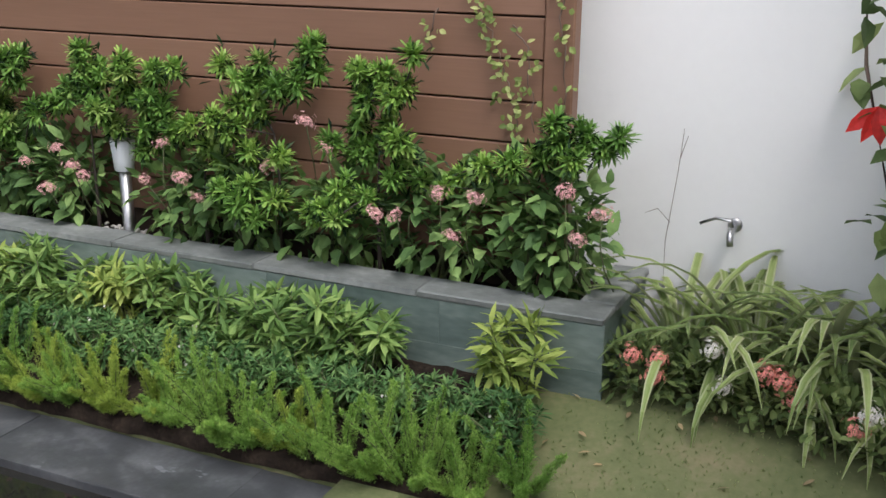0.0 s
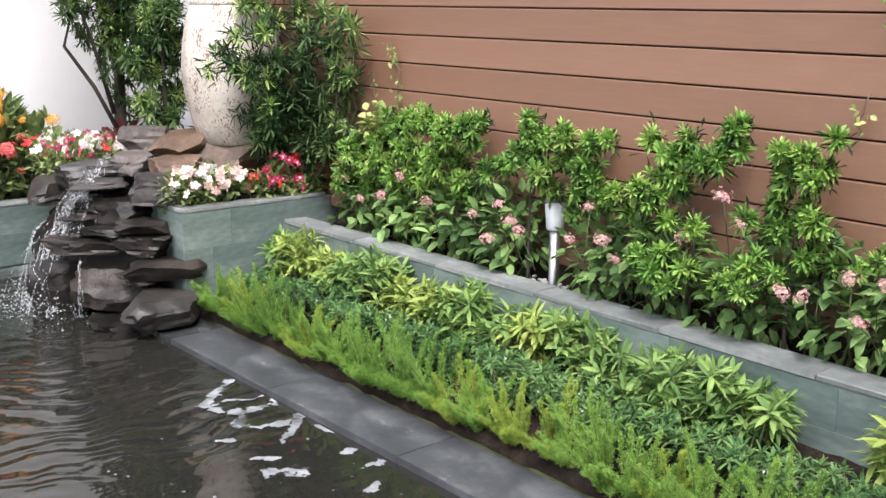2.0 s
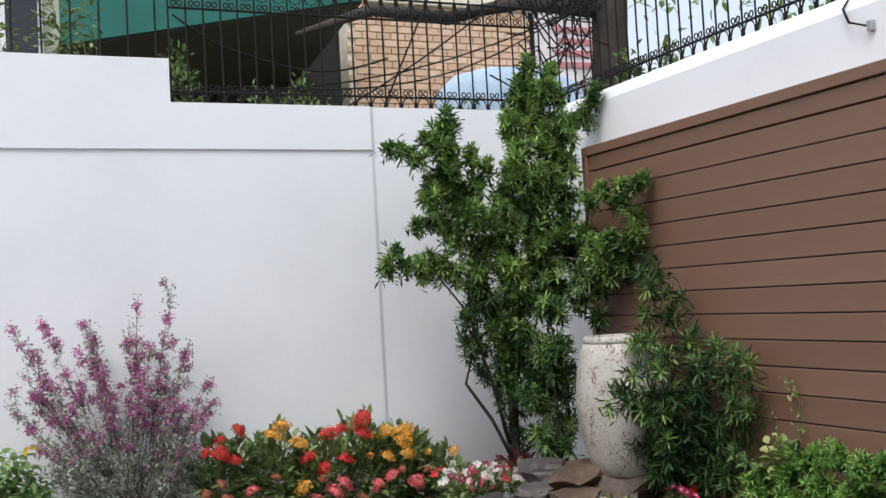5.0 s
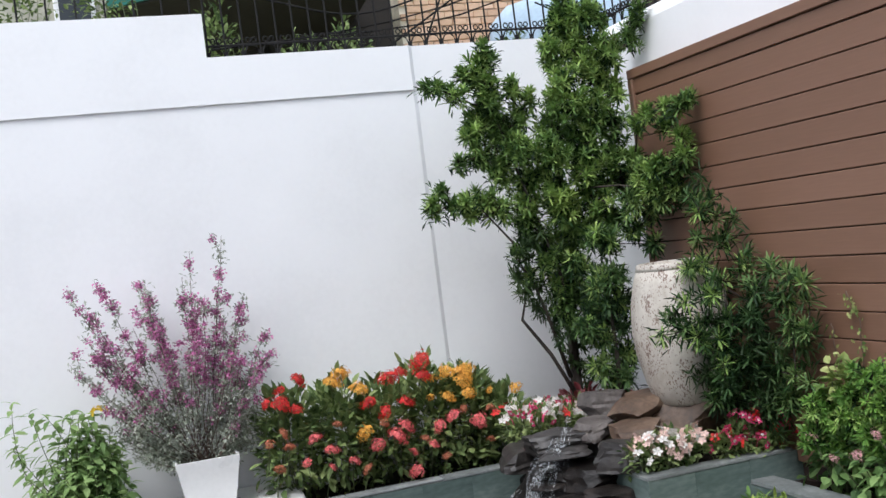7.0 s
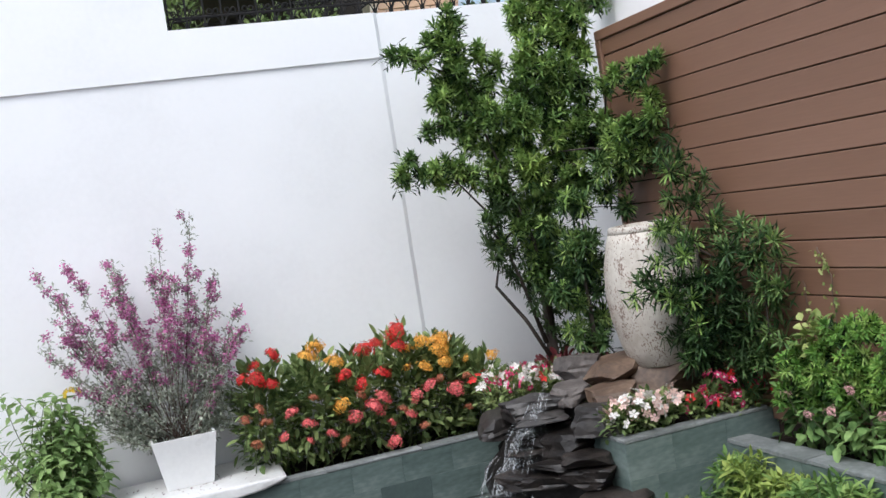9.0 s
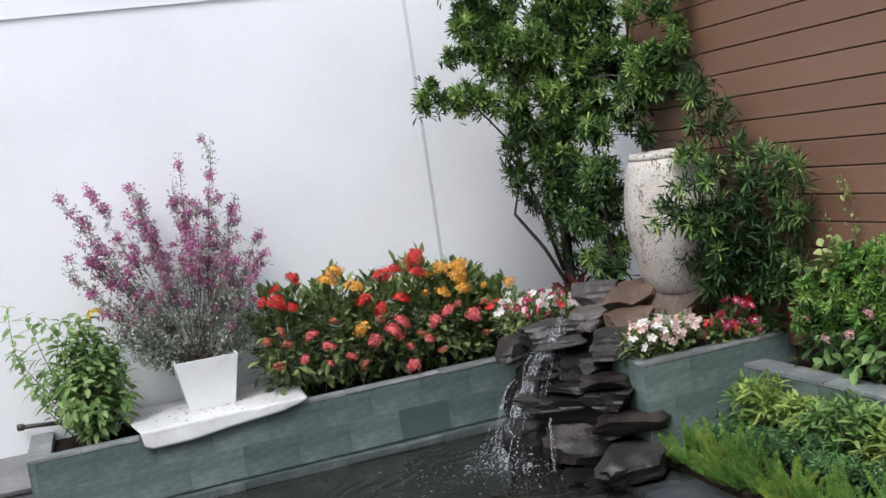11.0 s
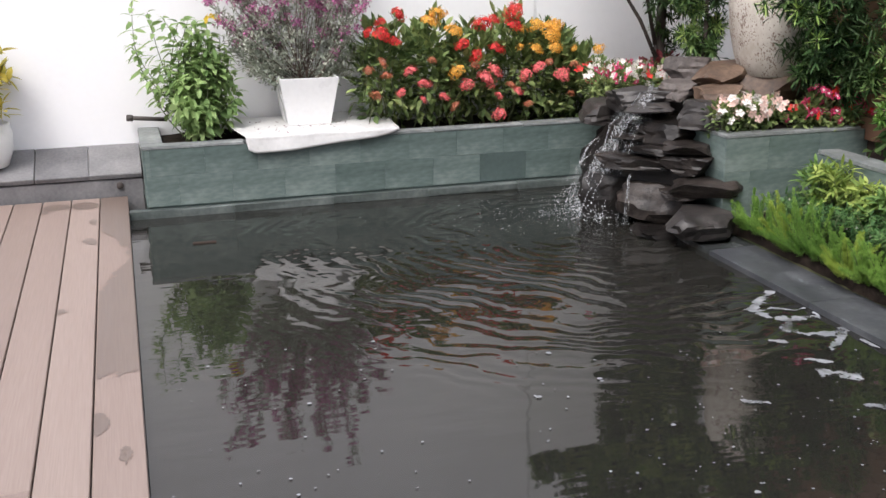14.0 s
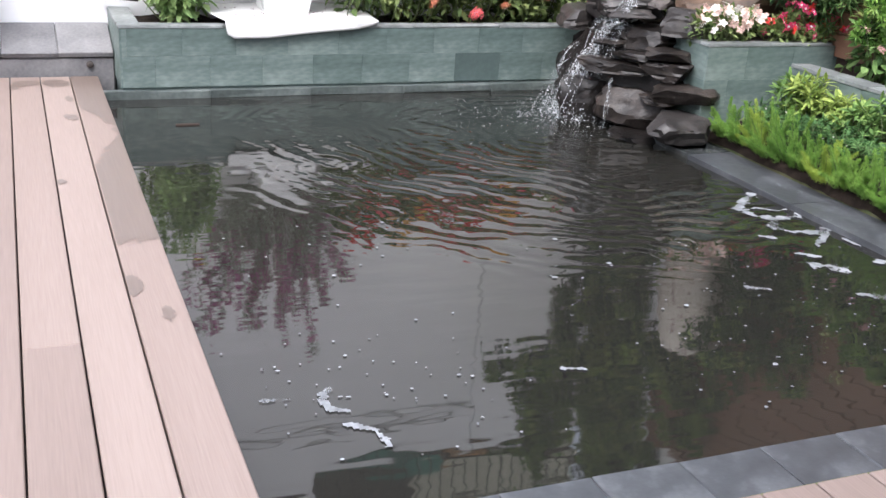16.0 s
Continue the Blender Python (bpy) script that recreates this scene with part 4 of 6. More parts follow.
HEADS = [(-1.92, 0.59), (-2.03, 0.69), (-2.21, 0.6), (-2.51, 0.6), (-2.66, 0.66), (-2.72, 0.6), (-2.63, 0.52), (-2.78, 0.58), (-3.1, 0.71), (-3.19, 0.61), (-3.23, 0.54), (-3.04, 0.59), (-3.53, 0.68), (-3.66, 0.83), (-3.72, 0.75), (-3.91, 0.58), (-3.98, 0.58), (-4.11, 0.66), (-4.23, 0.66), (-4.16, 0.54), (-4.49, 0.7), (-4.53, 0.57), (-4.6, 0.65), (-1.62, 0.62), (-1.75, 0.55)]
pentas = []
for k, (y, w, d, h) in enumerate(PENTAS):
    ob, c, rad, rng = leafy_shrub("pentas_plant", (3.665, y, 0.33), (0.27, w * 0.98, h + 0.07), 300, 0.070, 0.038, G_PENTAS, "pentas plant with pale pink flower heads in planter", 80 + k, "plant", up=0.1, droop=0.35, group="pentas plants")
    pentas.append((y, ob))
rng = np.random.default_rng(99)
for j, (y, z) in enumerate(HEADS):
    x = 3.50 + rng.uniform(-0.02, 0.03)
    ob = min(pentas, key=lambda q: abs(q[0] - y))[1]
    put_flower("flower_head", PINK_HEADS[j % 3], (x, y, z), ob, (rng.uniform(-20, 20), rng.uniform(-60, -15), rng.uniform(0, 360)), rng.uniform(0.6, 0.9), "pale pink flower head")
    stems("flower_stalk", [limb_path(rng, (3.62, y + rng.uniform(-.05, .05), 0.40), (x + 0.01, y, z - 0.01), 0.08, 4)], 0.0025, 0.0018, M_STEM, ob, 4)

# ---- strip between pond edge and planter ----
def fern(base, size, seed, mat, lean):
    """A foxtail fern: feathery spear-shaped plumes, each a stalk with rising side sprigs of fine needles."""
    rng = np.random.default_rng(seed)
    ob = thing("foxtail_fern", base, "foxtail fern with feathery yellow-green plumes beside coping" if mat is G_FERN_Y else "foxtail fern with upright bright green plumes beside coping", "fern", "foxtail ferns")
    for i in range(rng.integers(12, 16)):
        front = i < 5
        a = math.pi + rng.uniform(-0.9, 0.9) if front else rng.uniform(0, 2 * math.pi)
        tilt = rng.uniform(0.5, 0.85) if front else min(0.8, abs(rng.normal(0.08, 0.26)))
        h = size * (0.62 if front else 1.0) * rng.uniform(0.62, 1.12)
        v = unit(np.array([math.cos(a) * math.sin(tilt) + lean[0], math.sin(a) * math.sin(tilt) + lean[1], math.cos(tilt)]))
        b = np.array(base) + np.array([math.cos(a) * 0.8, math.sin(a) * 1.2, 0]) * rng.uniform(0, 0.055)
        bend = np.array([math.cos(a) * h * 0.12, math.sin(a) * h * 0.12, -h * 0.04])
        m, q = 92, 10
        s = np.linspace(0.08, 0.985, m)
        spine = b + v * h * s[:, None] + bend * (s ** 2)[:, None]
        radial = rng.normal(0, 1, (m, 3))
        radial = unit(radial - (radial @ v)[:, None] * v)
        reach = (0.033 * (1.02 - s) ** 0.8 * np.minimum(1, 0.45 + 2.6 * s) + 0.003) * rng.uniform(0.75, 1.15, m)
        sprig = unit(v * 1.15 + radial * 0.75 + rng.normal(0, 0.12, (m, 3)))
        u = np.linspace(0.12, 1.0, q)
        P = (spine[:, None] + sprig[:, None] * (reach[:, None] * u)[..., None]).reshape(-1, 3) + rng.normal(0, 0.0012, (m * q, 3))
        D = unit(np.repeat(sprig, q, 0) * 0.9 + rng.normal(0, 0.5, (m * q, 3)))
        leaf_mesh("plume", P, D, rng.uniform(0.007, 0.012, m * q), 0.0021, mat, ob, 0.1, 0.1, rng, simple=True)
        stems("stem", [[tuple(b + v * h * t + bend * t * t) for t in (0, 0.5, 0.97)]], 0.0022, 0.001, M_STEM, ob, 4)
    return ob


for k in range(25):
    y = -1.33 - 0.129 * k
    rng = np.random.default_rng(300 + k)
    yellow = k in (2, 6, 13, 15, 16, 20)
    tall = k in (3, 4, 10, 11, 12, 18, 21, 22, 23)
    fern((3.012 + rng.uniform(-0.015, 0.025), y + rng.uniform(-.02, .02), 0.012), 0.185 + 0.05 * rng.random() + 0.065 * tall, 300 + k, G_FERN_Y if yellow else G_FERN, (-0.08, 0.0))
fern((3.07, -4.56, 0.03), 0.21, 340, G_FERN, (-0.05, -0.1))


def whorled(name, base, spread, tips, low, high, per, leaf, width, mat, label, category, group, seed, rise=0.5):
    """Many upright shoots, each ending in an open whorl of lance-shaped leaves."""
    rng = np.random.default_rng(seed)
    ob = thing(name, base, label, category, group)
    T = np.array(base) + np.stack([rng.uniform(-1, 1, tips) * spread[0], rng.uniform(-1, 1, tips) * spread[1], rng.uniform(low, high, tips)], 1)
    out = (T - np.array(base)) * [1.6, 1.6, 0] + [0, 0, rise] + rng.normal(0, 0.12, (tips, 3))
    P, D, L, W = rosettes(rng, T, unit(out), per, leaf, width)
    leaf_mesh("leaves", P, D, L, W, mat, ob, 0.28, 0.22, rng)
    for p in T:
        stems("stem", [limb_path(rng, np.array(base) + rng.normal(0, 0.02, 3) * [1, 1, 0], p, 0.1, 3)], 0.0032, 0.0018, M_STEM, ob, 4)
    return ob, T, rng


for k in range(19):
    y = -1.40 - 0.170 * k
    x = 3.175 + 0.035 * math.sin(k * 2.3)
    ob, T, rng = whorled("white_flowered_herb", (x, y, 0.06), (0.085, 0.095), 44, 0.05, 0.17 if k > 1 else 0.14, 14, 0.042, 0.0080, G_HERB, "low dark green herb with tiny white flowers", "plant", "low herbs", 400 + k)
    for j in range((2, 0, 1, 3, 1, 0, 2, 4, 1)[k % 9] + 3 * (k == 10)):
        put_flower("flower", flower_head("small_white_flower", P_WHITE, 0.018, 2, 5), T[j] + np.array([-0.012, 0, 0.028]), ob, (0, -25, 40 * j), 1.0, "tiny white flower")
for k in range(17):
    gold = k in (1, 2, 5, 6, 9, 16)
    y = -1.40 - 0.184 * k if k < 16 else -4.43
    if k == 15:
        continue
    rng = np.random.default_rng(430 + k)
    w = 0.10 if k < 16 else 0.085
    whorled("golden_leaved_plant" if gold else "broad_leaved_plant", (3.335 + rng.uniform(-.02, .01), y, 0.10), (0.095, w), 24, 0.07, (0.235, 0.27, 0.215)[k % 3], 13, rng.uniform(0.074, 0.092), 0.0185, G_BROAD_Y if gold else G_BROAD, "leafy plant with yellow-green lance leaves beside planter" if gold else "leafy plant with green lance leaves beside planter", "plant", "leafy plants in the strip", 460 + k, 0.35)

# ---- planter along the white wall ----

RED = [(1.63, 0.5, 1.0, 0.088), (1.53, 0.5, 0.96, 0.063), (1.44, 0.42, 0.91, 0.063), (1.51, 0.42, 0.89, 0.1), (1.59, 0.42, 0.85, 0.07), (2.17, 0.5, 0.92, 0.113), (2.24, 0.5, 0.95, 0.075), (2.38, 0.5, 1.0, 0.113), (2.37, 0.5, 0.91, 0.1), (2.02, 0.42, 0.81, 0.09), (2.11, 0.42, 0.75, 0.08), (2.23, 0.42, 0.78, 0.09)]
ORANGE = [(1.89, 0.5, 0.99, 0.1), (1.83, 0.5, 0.95, 0.1), (1.98, 0.5, 0.89, 0.1), (2.42, 0.5, 0.88, 0.075), (2.52, 0.5, 0.91, 0.088), (2.61, 0.5, 0.86, 0.14), (2.65, 0.5, 0.9, 0.1), (2.49, 0.42, 0.77, 0.08), (2.62, 0.42, 0.78, 0.08), (1.96, 0.34, 0.67, 0.09), (2.39, 0.42, 0.79, 0.045), (2.79, 0.5, 0.76, 0.045), (2.95, 0.48, 0.75, 0.07)]
CORAL = [(1.67, 0.34, 0.68, 0.075), (1.75, 0.34, 0.6, 0.075), (1.61, 0.34, 0.56, 0.055), (1.74, 0.34, 0.51, 0.045), (1.87, 0.34, 0.52, 0.06), (2.02, 0.34, 0.59, 0.075), (2.13, 0.34, 0.61, 0.113), (2.19, 0.34, 0.66, 0.088), (2.22, 0.34, 0.51, 0.05), (2.34, 0.34, 0.53, 0.065), (2.23, 0.34, 0.4, 0.075), (2.49, 0.34, 0.67, 0.08), (2.64, 0.34, 0.62, 0.09), (2.4, 0.34, 0.63, 0.075), (2.82, 0.34, 0.58, 0.05)]
FADED = [(1.49, 0.34, 0.74, 0.063), (1.41, 0.34, 0.7, 0.055), (1.52, 0.34, 0.66, 0.06), (2.08, 0.36, 0.70, 0.05), (2.56, 0.36, 0.70, 0.05), (1.80, 0.34, 0.74, 0.05), (2.30, 0.34, 0.57, 0.055), (1.95, 0.34, 0.46, 0.06), (2.42, 0.34, 0.45, 0.05), (2.72, 0.34, 0.68, 0.055), (2.70, 0.34, 0.50, 0.045), (1.45, 0.34, 0.55, 0.06)]
P_FADED = petal("faded_orange_petal", (0.46, 0.16, 0.085), 0.4)
IX = [(1.585, .58, .66, .42), (1.87, .57, .68, .44), (2.14, .57, .62, .44), (2.41, .58, .70, .44), (2.64, .57, .60, .42), (2.86, .58, .46, .36)]
shrubs = []
for k, (x, y, h, w) in enumerate(IX):
    ob, c, rad, rng = leafy_shrub("ixora_shrub", (x, y, 0.30), (w, 0.47, h), 820, 0.082, 0.035, G_IXORA, ("ixora shrub with red and coral flower clusters", "ixora shrub with orange and coral flower clusters")[k in (1, 4, 5)] + " in planter", 500 + k, "shrub", up=0.5, droop=0.22, group="flowering ixora shrubs", shell=0.30)
    shrubs.append((x, ob))
FR = np.random.default_rng(77)
for mat, pts, lab in ((P_RED, RED, "deep red flower cluster"), (P_ORANGE, ORANGE, "orange-yellow flower cluster"), (P_CORAL, CORAL, "coral pink flower cluster"), (P_FADED, FADED, "faded orange flower cluster")):
    for j, (x, y, z, d) in enumerate(pts):
        ob = min(shrubs, key=lambda q: abs(q[0] - x))[1]
        put_flower("flower_head", flower_head("ixora_head", mat, 0.13, 100, j % 3), (x, y - 0.07, z), ob, (FR.uniform(20, 60), FR.uniform(-15, 15), FR.uniform(0, 360)), d / 0.13 * 1.12, lab)
        stems("flower_stalk", [limb_path(FR, (x + FR.uniform(-.03, .03), y + 0.08, z - 0.20), (x, y - 0.06, z), 0.06, 4)], 0.004, 0.0025, M_STEM, ob, 4)


def bedding(base, w, d, h, seed, mats, count, label, span):
    ob, c, rad, rng = leafy_shrub("vinca_plant", base, (w, d, h), 200, 0.045, 0.020, G_IXORA, label, seed, "flower", up=0.4, droop=0.15, group="bedding flowers")
    for j in range(count):
        a, q = rng.uniform(0, 2 * math.pi), rng.uniform(0, 1) ** 0.5
        p = np.array(base) + np.array([math.cos(a) * q * w / 2, math.sin(a) * q * d / 2 - 0.02, h * (0.72 + 0.34 * (1 - q * q)) * rng.uniform(0.8, 1.1)])
        m = mats[j % len(mats)]
        put_flower("flower", flower_head("vinca_flower", m, 0.10, 1, 3 + j % 2), p + np.array([0, -0.02, 0]), ob, (rng.uniform(10, 60), rng.uniform(-25, 25), rng.uniform(0, 360)), rng.uniform(0.8, 1.1))
    return ob


for k, (x, y) in enumerate(((2.80, 0.02), (2.93, -0.04), (3.06, -0.02), (2.92, 0.14), (3.16, -0.12), (2.84, 0.24), (3.02, 0.20), (3.14, 0.08), (3.24, -0.2), (3.30, -0.05))):
    bedding((x, y, 0.47), 0.24, 0.24, 0.23, 520 + k, ((P_PINKRED, P_WHITE), (P_WHITE, P_WHITE, P_PINKRED), (P_WHITE, P_RED))[k % 3], 22, "vinca with pink and white flowers behind waterfall", 0)
for k, (x, y) in enumerate(((2.97, -1.05), (3.10, -1.06), (3.23, -1.05), (3.08, -0.95), (3.2, -0.93))):
    bedding((x, y, 0.46), 0.20, 0.18, 0.17, 530 + k, ((P_BLUSH, P_BLUSH, P_WHITE), (P_BLUSH, P_WHITE))[k % 2], 22, "vinca with blush white flowers at planter edge", 0)
for k, (x, y, h) in enumerate(((3.40, -1.09, .13), (3.50, -1.10, .22), (3.60, -1.12, .10), (3.70, -1.12, .16))):
    ob = bedding((x, y, 0.46), 0.16, 0.14, h, 540 + k, (P_PINKRED, P_PINKRED, P_RED), 13, "vinca with crimson flowers at planter edge", 0)
    for j in range((0, 7, 0, 4)[k]):
        put_flower("flower", flower_head("vinca_flower", P_PINKRED, 0.10, 1, 3 + j % 2), (x + (.02, -.015)[j % 2], y - 0.03, (0.54, 0.57)[k == 3] + 0.022 * j), ob, (45 + 10 * (j % 3), 12 * (j % 3) - 12, 50 * j), 0.85)
drac = thing("strap_leaved_plant", (3.28, -0.93, 0.47), "small strap-leaved green plant among vinca", "plant")
arching("strap", (3.28, -0.93, 0.47), 26, 0.24, 0.016, (G_IXORA, G_IXORA), drac, 5, 1.0)
for k, (x, y) in enumerate(((3.25, 0.1), (3.42, 0.0), (3.32, 0.32))):
    leafy_shrub("red_leaved_plant", (x, y, 0.48), (0.26, 0.24, 0.24), 150, 0.06, 0.028, petal("maroon_leaf" , (0.16, 0.03, 0.035)), "low plant with maroon leaves under tree", 560 + k, "plant", group="maroon plants")

# green shrub and the potted purple one
ob = thing("green_shrub", (0.44, 0.58, 0.29), "soft green leafy shrub with a yellow flower", "shrub")
rng = np.random.default_rng(570)
shoots = [((0.12, 0.50, 1.12), 16), ((0.20, 0.56, 1.05), 14), ((0.10, 0.55, 0.86), 14), ((0.28, 0.52, 1.02), 14), ((0.16, 0.50, 0.70), 12), ((0.52, 0.52, 0.98), 14)]
for _ in range(86):
    a, q = rng.uniform(0, 2 * math.pi), rng.uniform(0, 1) ** 0.6
    shoots.append(((0.45 + math.cos(a) * q * 0.25, 0.57 + math.sin(a) * q * 0.23, 0.36 + (0.60 * math.sqrt(max(0.05, 1 - q * q)) + 0.04) * rng.uniform(0.55, 1.05)), 10))
SP, SD, SL = [], [], []
for tip, pairs in shoots:
    q = np.array(limb_path(rng, (0.44 + rng.normal(0, .03), 0.58 + rng.normal(0, .03), 0.29), tip, 0.10, 8))
    stems("stem", [[tuple(p) for p in q]], 0.0045, 0.0015, M_STEM, ob, 5)
    for j in range(pairs):
        s_ = (0.30 + 0.70 * j / (pairs - 1)) * 6.999
        p = q[int(s_)] + (q[int(s_) + 1] - q[int(s_)]) * (s_ - int(s_))
        g = unit(q[int(s_) + 1] - q[int(s_)])
        across = unit(np.cross(g, [math.cos(j * 1.57), math.sin(j * 1.57), 0.2]))
        for sg in (-1, 1):
            SP.append(p)
            SD.append(across * sg + g * 0.45 + np.array([0, 0, -0.15]) + rng.normal(0, 0.22, 3))
            SL.append(rng.uniform(0.062, 0.096) * (0.75 if j == pairs - 1 else 1))
SP = np.array(SP)
SP[:, 1] = np.minimum(SP[:, 1], 0.83)
leaf_mesh("leaves", SP, SD, np.array(SL), rng.uniform(0.026, 0.038, len(SP)), G_BUSH, ob, 0.42, 0.18, rng)
put_flower("flower", flower_head("yellow_flower", P_YELLOW, 0.09, 8, 1), (0.55, 0.50, 1.0), ob, (20, 0, 0), 1.0, "small yellow flower")

pot = thing("square_planter_pot", (1.085, 0.58, 0.372), "white square tapered ceramic pot on white sheet", "pot")
bm = bmesh.new()
rings = []
for half, z in ((0.125, 0.0), (0.128, 0.006), (0.176, 0.278), (0.176, 0.284), (0.163, 0.284), (0.158, 0.22)):
    rings.append([bm.verts.new((1.085 + sx * half, 0.58 + sy * half, 0.372 + z)) for sx, sy in ((-1, -1), (1, -1), (1, 1), (-1, 1))])
for a, b in zip(rings, rings[1:]):
    for k in range(4):
        bm.faces.new((a[k], a[(k + 1) % 4], b[(k + 1) % 4], b[k]))
bm.faces.new(rings[0][::-1])
part("body", bm, M_WHITE_POT, pot)
part("earth", cuboid(0.928, 1.242, 0.423, 0.737, 0.59, 0.625), M_SOIL, pot)

purple = thing("purple_sage_bush", (1.085, 0.60, 0.62), "airy silvery shrub with purple flower spikes in pot", "shrub")
rng = np.random.default_rng(91)
LP, LD, FP, twigs = [], [], [], []
FAN_A = [-78, -70, -59, -49, -43, -36, -26, -12, 6, 14, 24, 34, 41, 53, 65, 74]
FAN_R = [0.30, 0.40, 0.48, 0.63, 0.80, 0.90, 0.95, 0.98, 1.0, 0.92, 0.86, 0.68, 0.52, 0.38, 0.24, 0.16]
TIPS = [(-29, 1.24), (-22, 1.21), (6, 1.22), (10, 1.31), (12, 0.98), (21, 0.99), (31, 0.82), (37, 0.64), (-36, 0.99), (-43, 0.91), (-30, 1.11), (-14, 1.03), (-11, 1.03), (-8, 1.0), (1, 1.08), (42, 0.50), (-44, 0.80), (-49, 0.66), (22, 0.94), (38, 0.60), (-60, 0.48), (53, 0.36)]
shoots = [(a, r, rng.uniform(-.10, .08), True) for a, r in TIPS]
for _ in range(46):
    a = rng.uniform(-76, 70)
    shoots.append((a, float(np.interp(a, FAN_A, FAN_R)) * (0.45 + 0.53 * rng.uniform() ** 0.7), rng.uniform(-.26, .20), False))
for a, r, dy, dense in shoots:
    o = np.array([1.085, 0.60, 0.60]) + rng.normal(0, 0.03, 3) * [1, 1, 0]
    e = o + np.array([math.sin(radians(a)) * r, dy * r / 0.8, math.cos(radians(a)) * r])
    e[1] = min(e[1], 0.84)
    ks = np.linspace(0, 1, 8)
    up = np.array([0, 0, 0.10 * r * abs(math.sin(radians(a)))])
    p = o + (e - o) * ks[:, None] - up * np.sin(np.pi * ks)[:, None] + rng.normal(0, 0.006, (8, 3))
    stems("branch", [[tuple(q) for q in p]], 0.0036, 0.0012, M_TWIG, purple, 5)
    lines = [(p, 0.16)]
    for _ in range(rng.integers(3, 7)):
        s = rng.uniform(2.2, 6.6)
        i = int(s)
        q0 = p[i] + (p[i + 1] - p[i]) * (s - i)
        q1 = q0 + unit((e - o) / r + rng.normal(0, 0.45, 3)) * rng.uniform(0.06, 0.16)
        q1[1] = min(q1[1], 0.85)
        tw = q0 + (q1 - q0) * np.linspace(0, 1, 4)[:, None]
        twigs.append([tuple(x) for x in tw])
        lines.append((tw, 0.0))
    for ln, start in lines:
        k = len(ln) - 1
        m = (110 if dense else 56) if start else 17
        s = rng.uniform(start, 1.0, m) ** (0.8 if start else 1.0) * (k - .001)
        i = s.astype(int)
        q = ln[i] + (ln[i + 1] - ln[i]) * (s - i)[:, None]
        LP.append(q + rng.normal(0, 0.014, (m, 3)))
        LD.append(rand_dirs(rng, m, 0.4))
        for _ in range(rng.integers(4, 8) if start else rng.integers(1, 3)):
            t = (rng.uniform(0.50, 0.97) if start else rng.uniform(0.3, 1.0)) * (k - .001)
            c = ln[int(t)] + (ln[int(t) + 1] - ln[int(t)]) * (t - int(t))
            if c[2] > 1.05 + 0.14 * rng.normal():
                g = rng.integers(18, 44)
                FP.append(c + rng.normal(0, 0.0135, (g, 3)))
stems("twigwork", twigs, 0.0018, 0.0009, M_TWIG, purple, 4, "stuff")
LP, LD, FP = np.concatenate(LP), np.concatenate(LD), np.concatenate(FP)
leaf_mesh("leaves", LP, LD, rng.uniform(.024, .040, len(LP)), rng.uniform(.010, .015, len(LP)), G_SILVER, purple, 0.1, 0.2, rng, simple=True)
leaf_mesh("blossoms", FP, rand_dirs(rng, len(FP), 0.2), rng.uniform(.012, .021, len(FP)), 0.015, P_PURPLE, purple, 0.1, 0.3, rng, simple=True, label="small purple blossoms")

# draped white sheet below the pot, with fallen petals
sheet = thing("white_sheet", (1.08, 0.5, 0.36), "white draped plastic sheet under pot with fallen petals", "sheet")
bm = bmesh.new()
NX, NY = 48, 60
grid = []
for i in range(NX + 1):
    u = i / NX
    row_v = []
    for j in range(NY + 1):
        v = j / NY
        x0, x1 = 0.60 + 0.08 * (1 - v) ** 2, 1.57 + 0.05 * v
        x = x0 + (x1 - x0) * u
        s = v * 0.80
        over = float(np.interp(x, [0.60, 0.66, 0.72, 0.95, 1.24, 1.43, 1.52, 1.58], [0.02, 0.06, 0.094, 0.088, 0.058, 0.046, 0.026, 0.003]))
        if s < over:
            y, z = 0.196 - 0.16 * (over - s) + 0.5 * (over - s) ** 2 + 0.004 * noise.noise(Vector((x * 6, s * 8, 5))), 0.366 - (over - s)
        else:
            y, z = 0.19 + (s - over) * 0.9, 0.3665
        z += 0.003 * noise.noise(Vector((x * 4, y * 4, 3))) + (0.003 if s > over else 0)
        row_v.append(bm.verts.new((x, min(y, 0.86), z)))
    grid.append(row_v)
for a, b in zip(grid, grid[1:]):
    for k in range(NY):
        bm.faces.new((a[k], b[k], b[k + 1], a[k + 1]))
bmesh.ops.recalc_face_normals(bm, faces=list(bm.faces))
bmesh.ops.solidify(bm, geom=list(bm.faces), thickness=0.003)
part("cloth", bm, M_SHEET, sheet, smooth=True)
rng = np.random.default_rng(17)
n = 75
pp = np.stack([rng.uniform(0.75, 1.5, n), rng.uniform(0.22, 0.7, n), np.full(n, 0.374)], 1)
leaf_mesh("fallen_petals", pp, rand_dirs(rng, n) * [1, 1, 0.1], 0.013, 0.010, petal("fallen_petal", (0.16, 0.05, 0.07)), sheet, 0.1, 0.2, rng, simple=True, kind="stuff")

# croton in a round pot on the ledge
cp = thing("round_pot", (-0.745, 0.70, 0.19), "round white glazed pot on grey ledge", "pot")
part("body", lathe([(0.085, 0.0), (0.10, 0.008), (0.135, 0.10), (0.14, 0.19), (0.128, 0.24), (0.132, 0.255), (0.118, 0.258), (0.11, 0.22)]), M_WHITE_POT, cp, smooth=True).matrix_basis = pose(-0.745, 0.70, 0.19)
part("earth", lathe([(0.11, 0.40), (0.115, 0.415)], 20), M_SOIL, cp).matrix_basis = pose(-0.745, 0.70, 0)
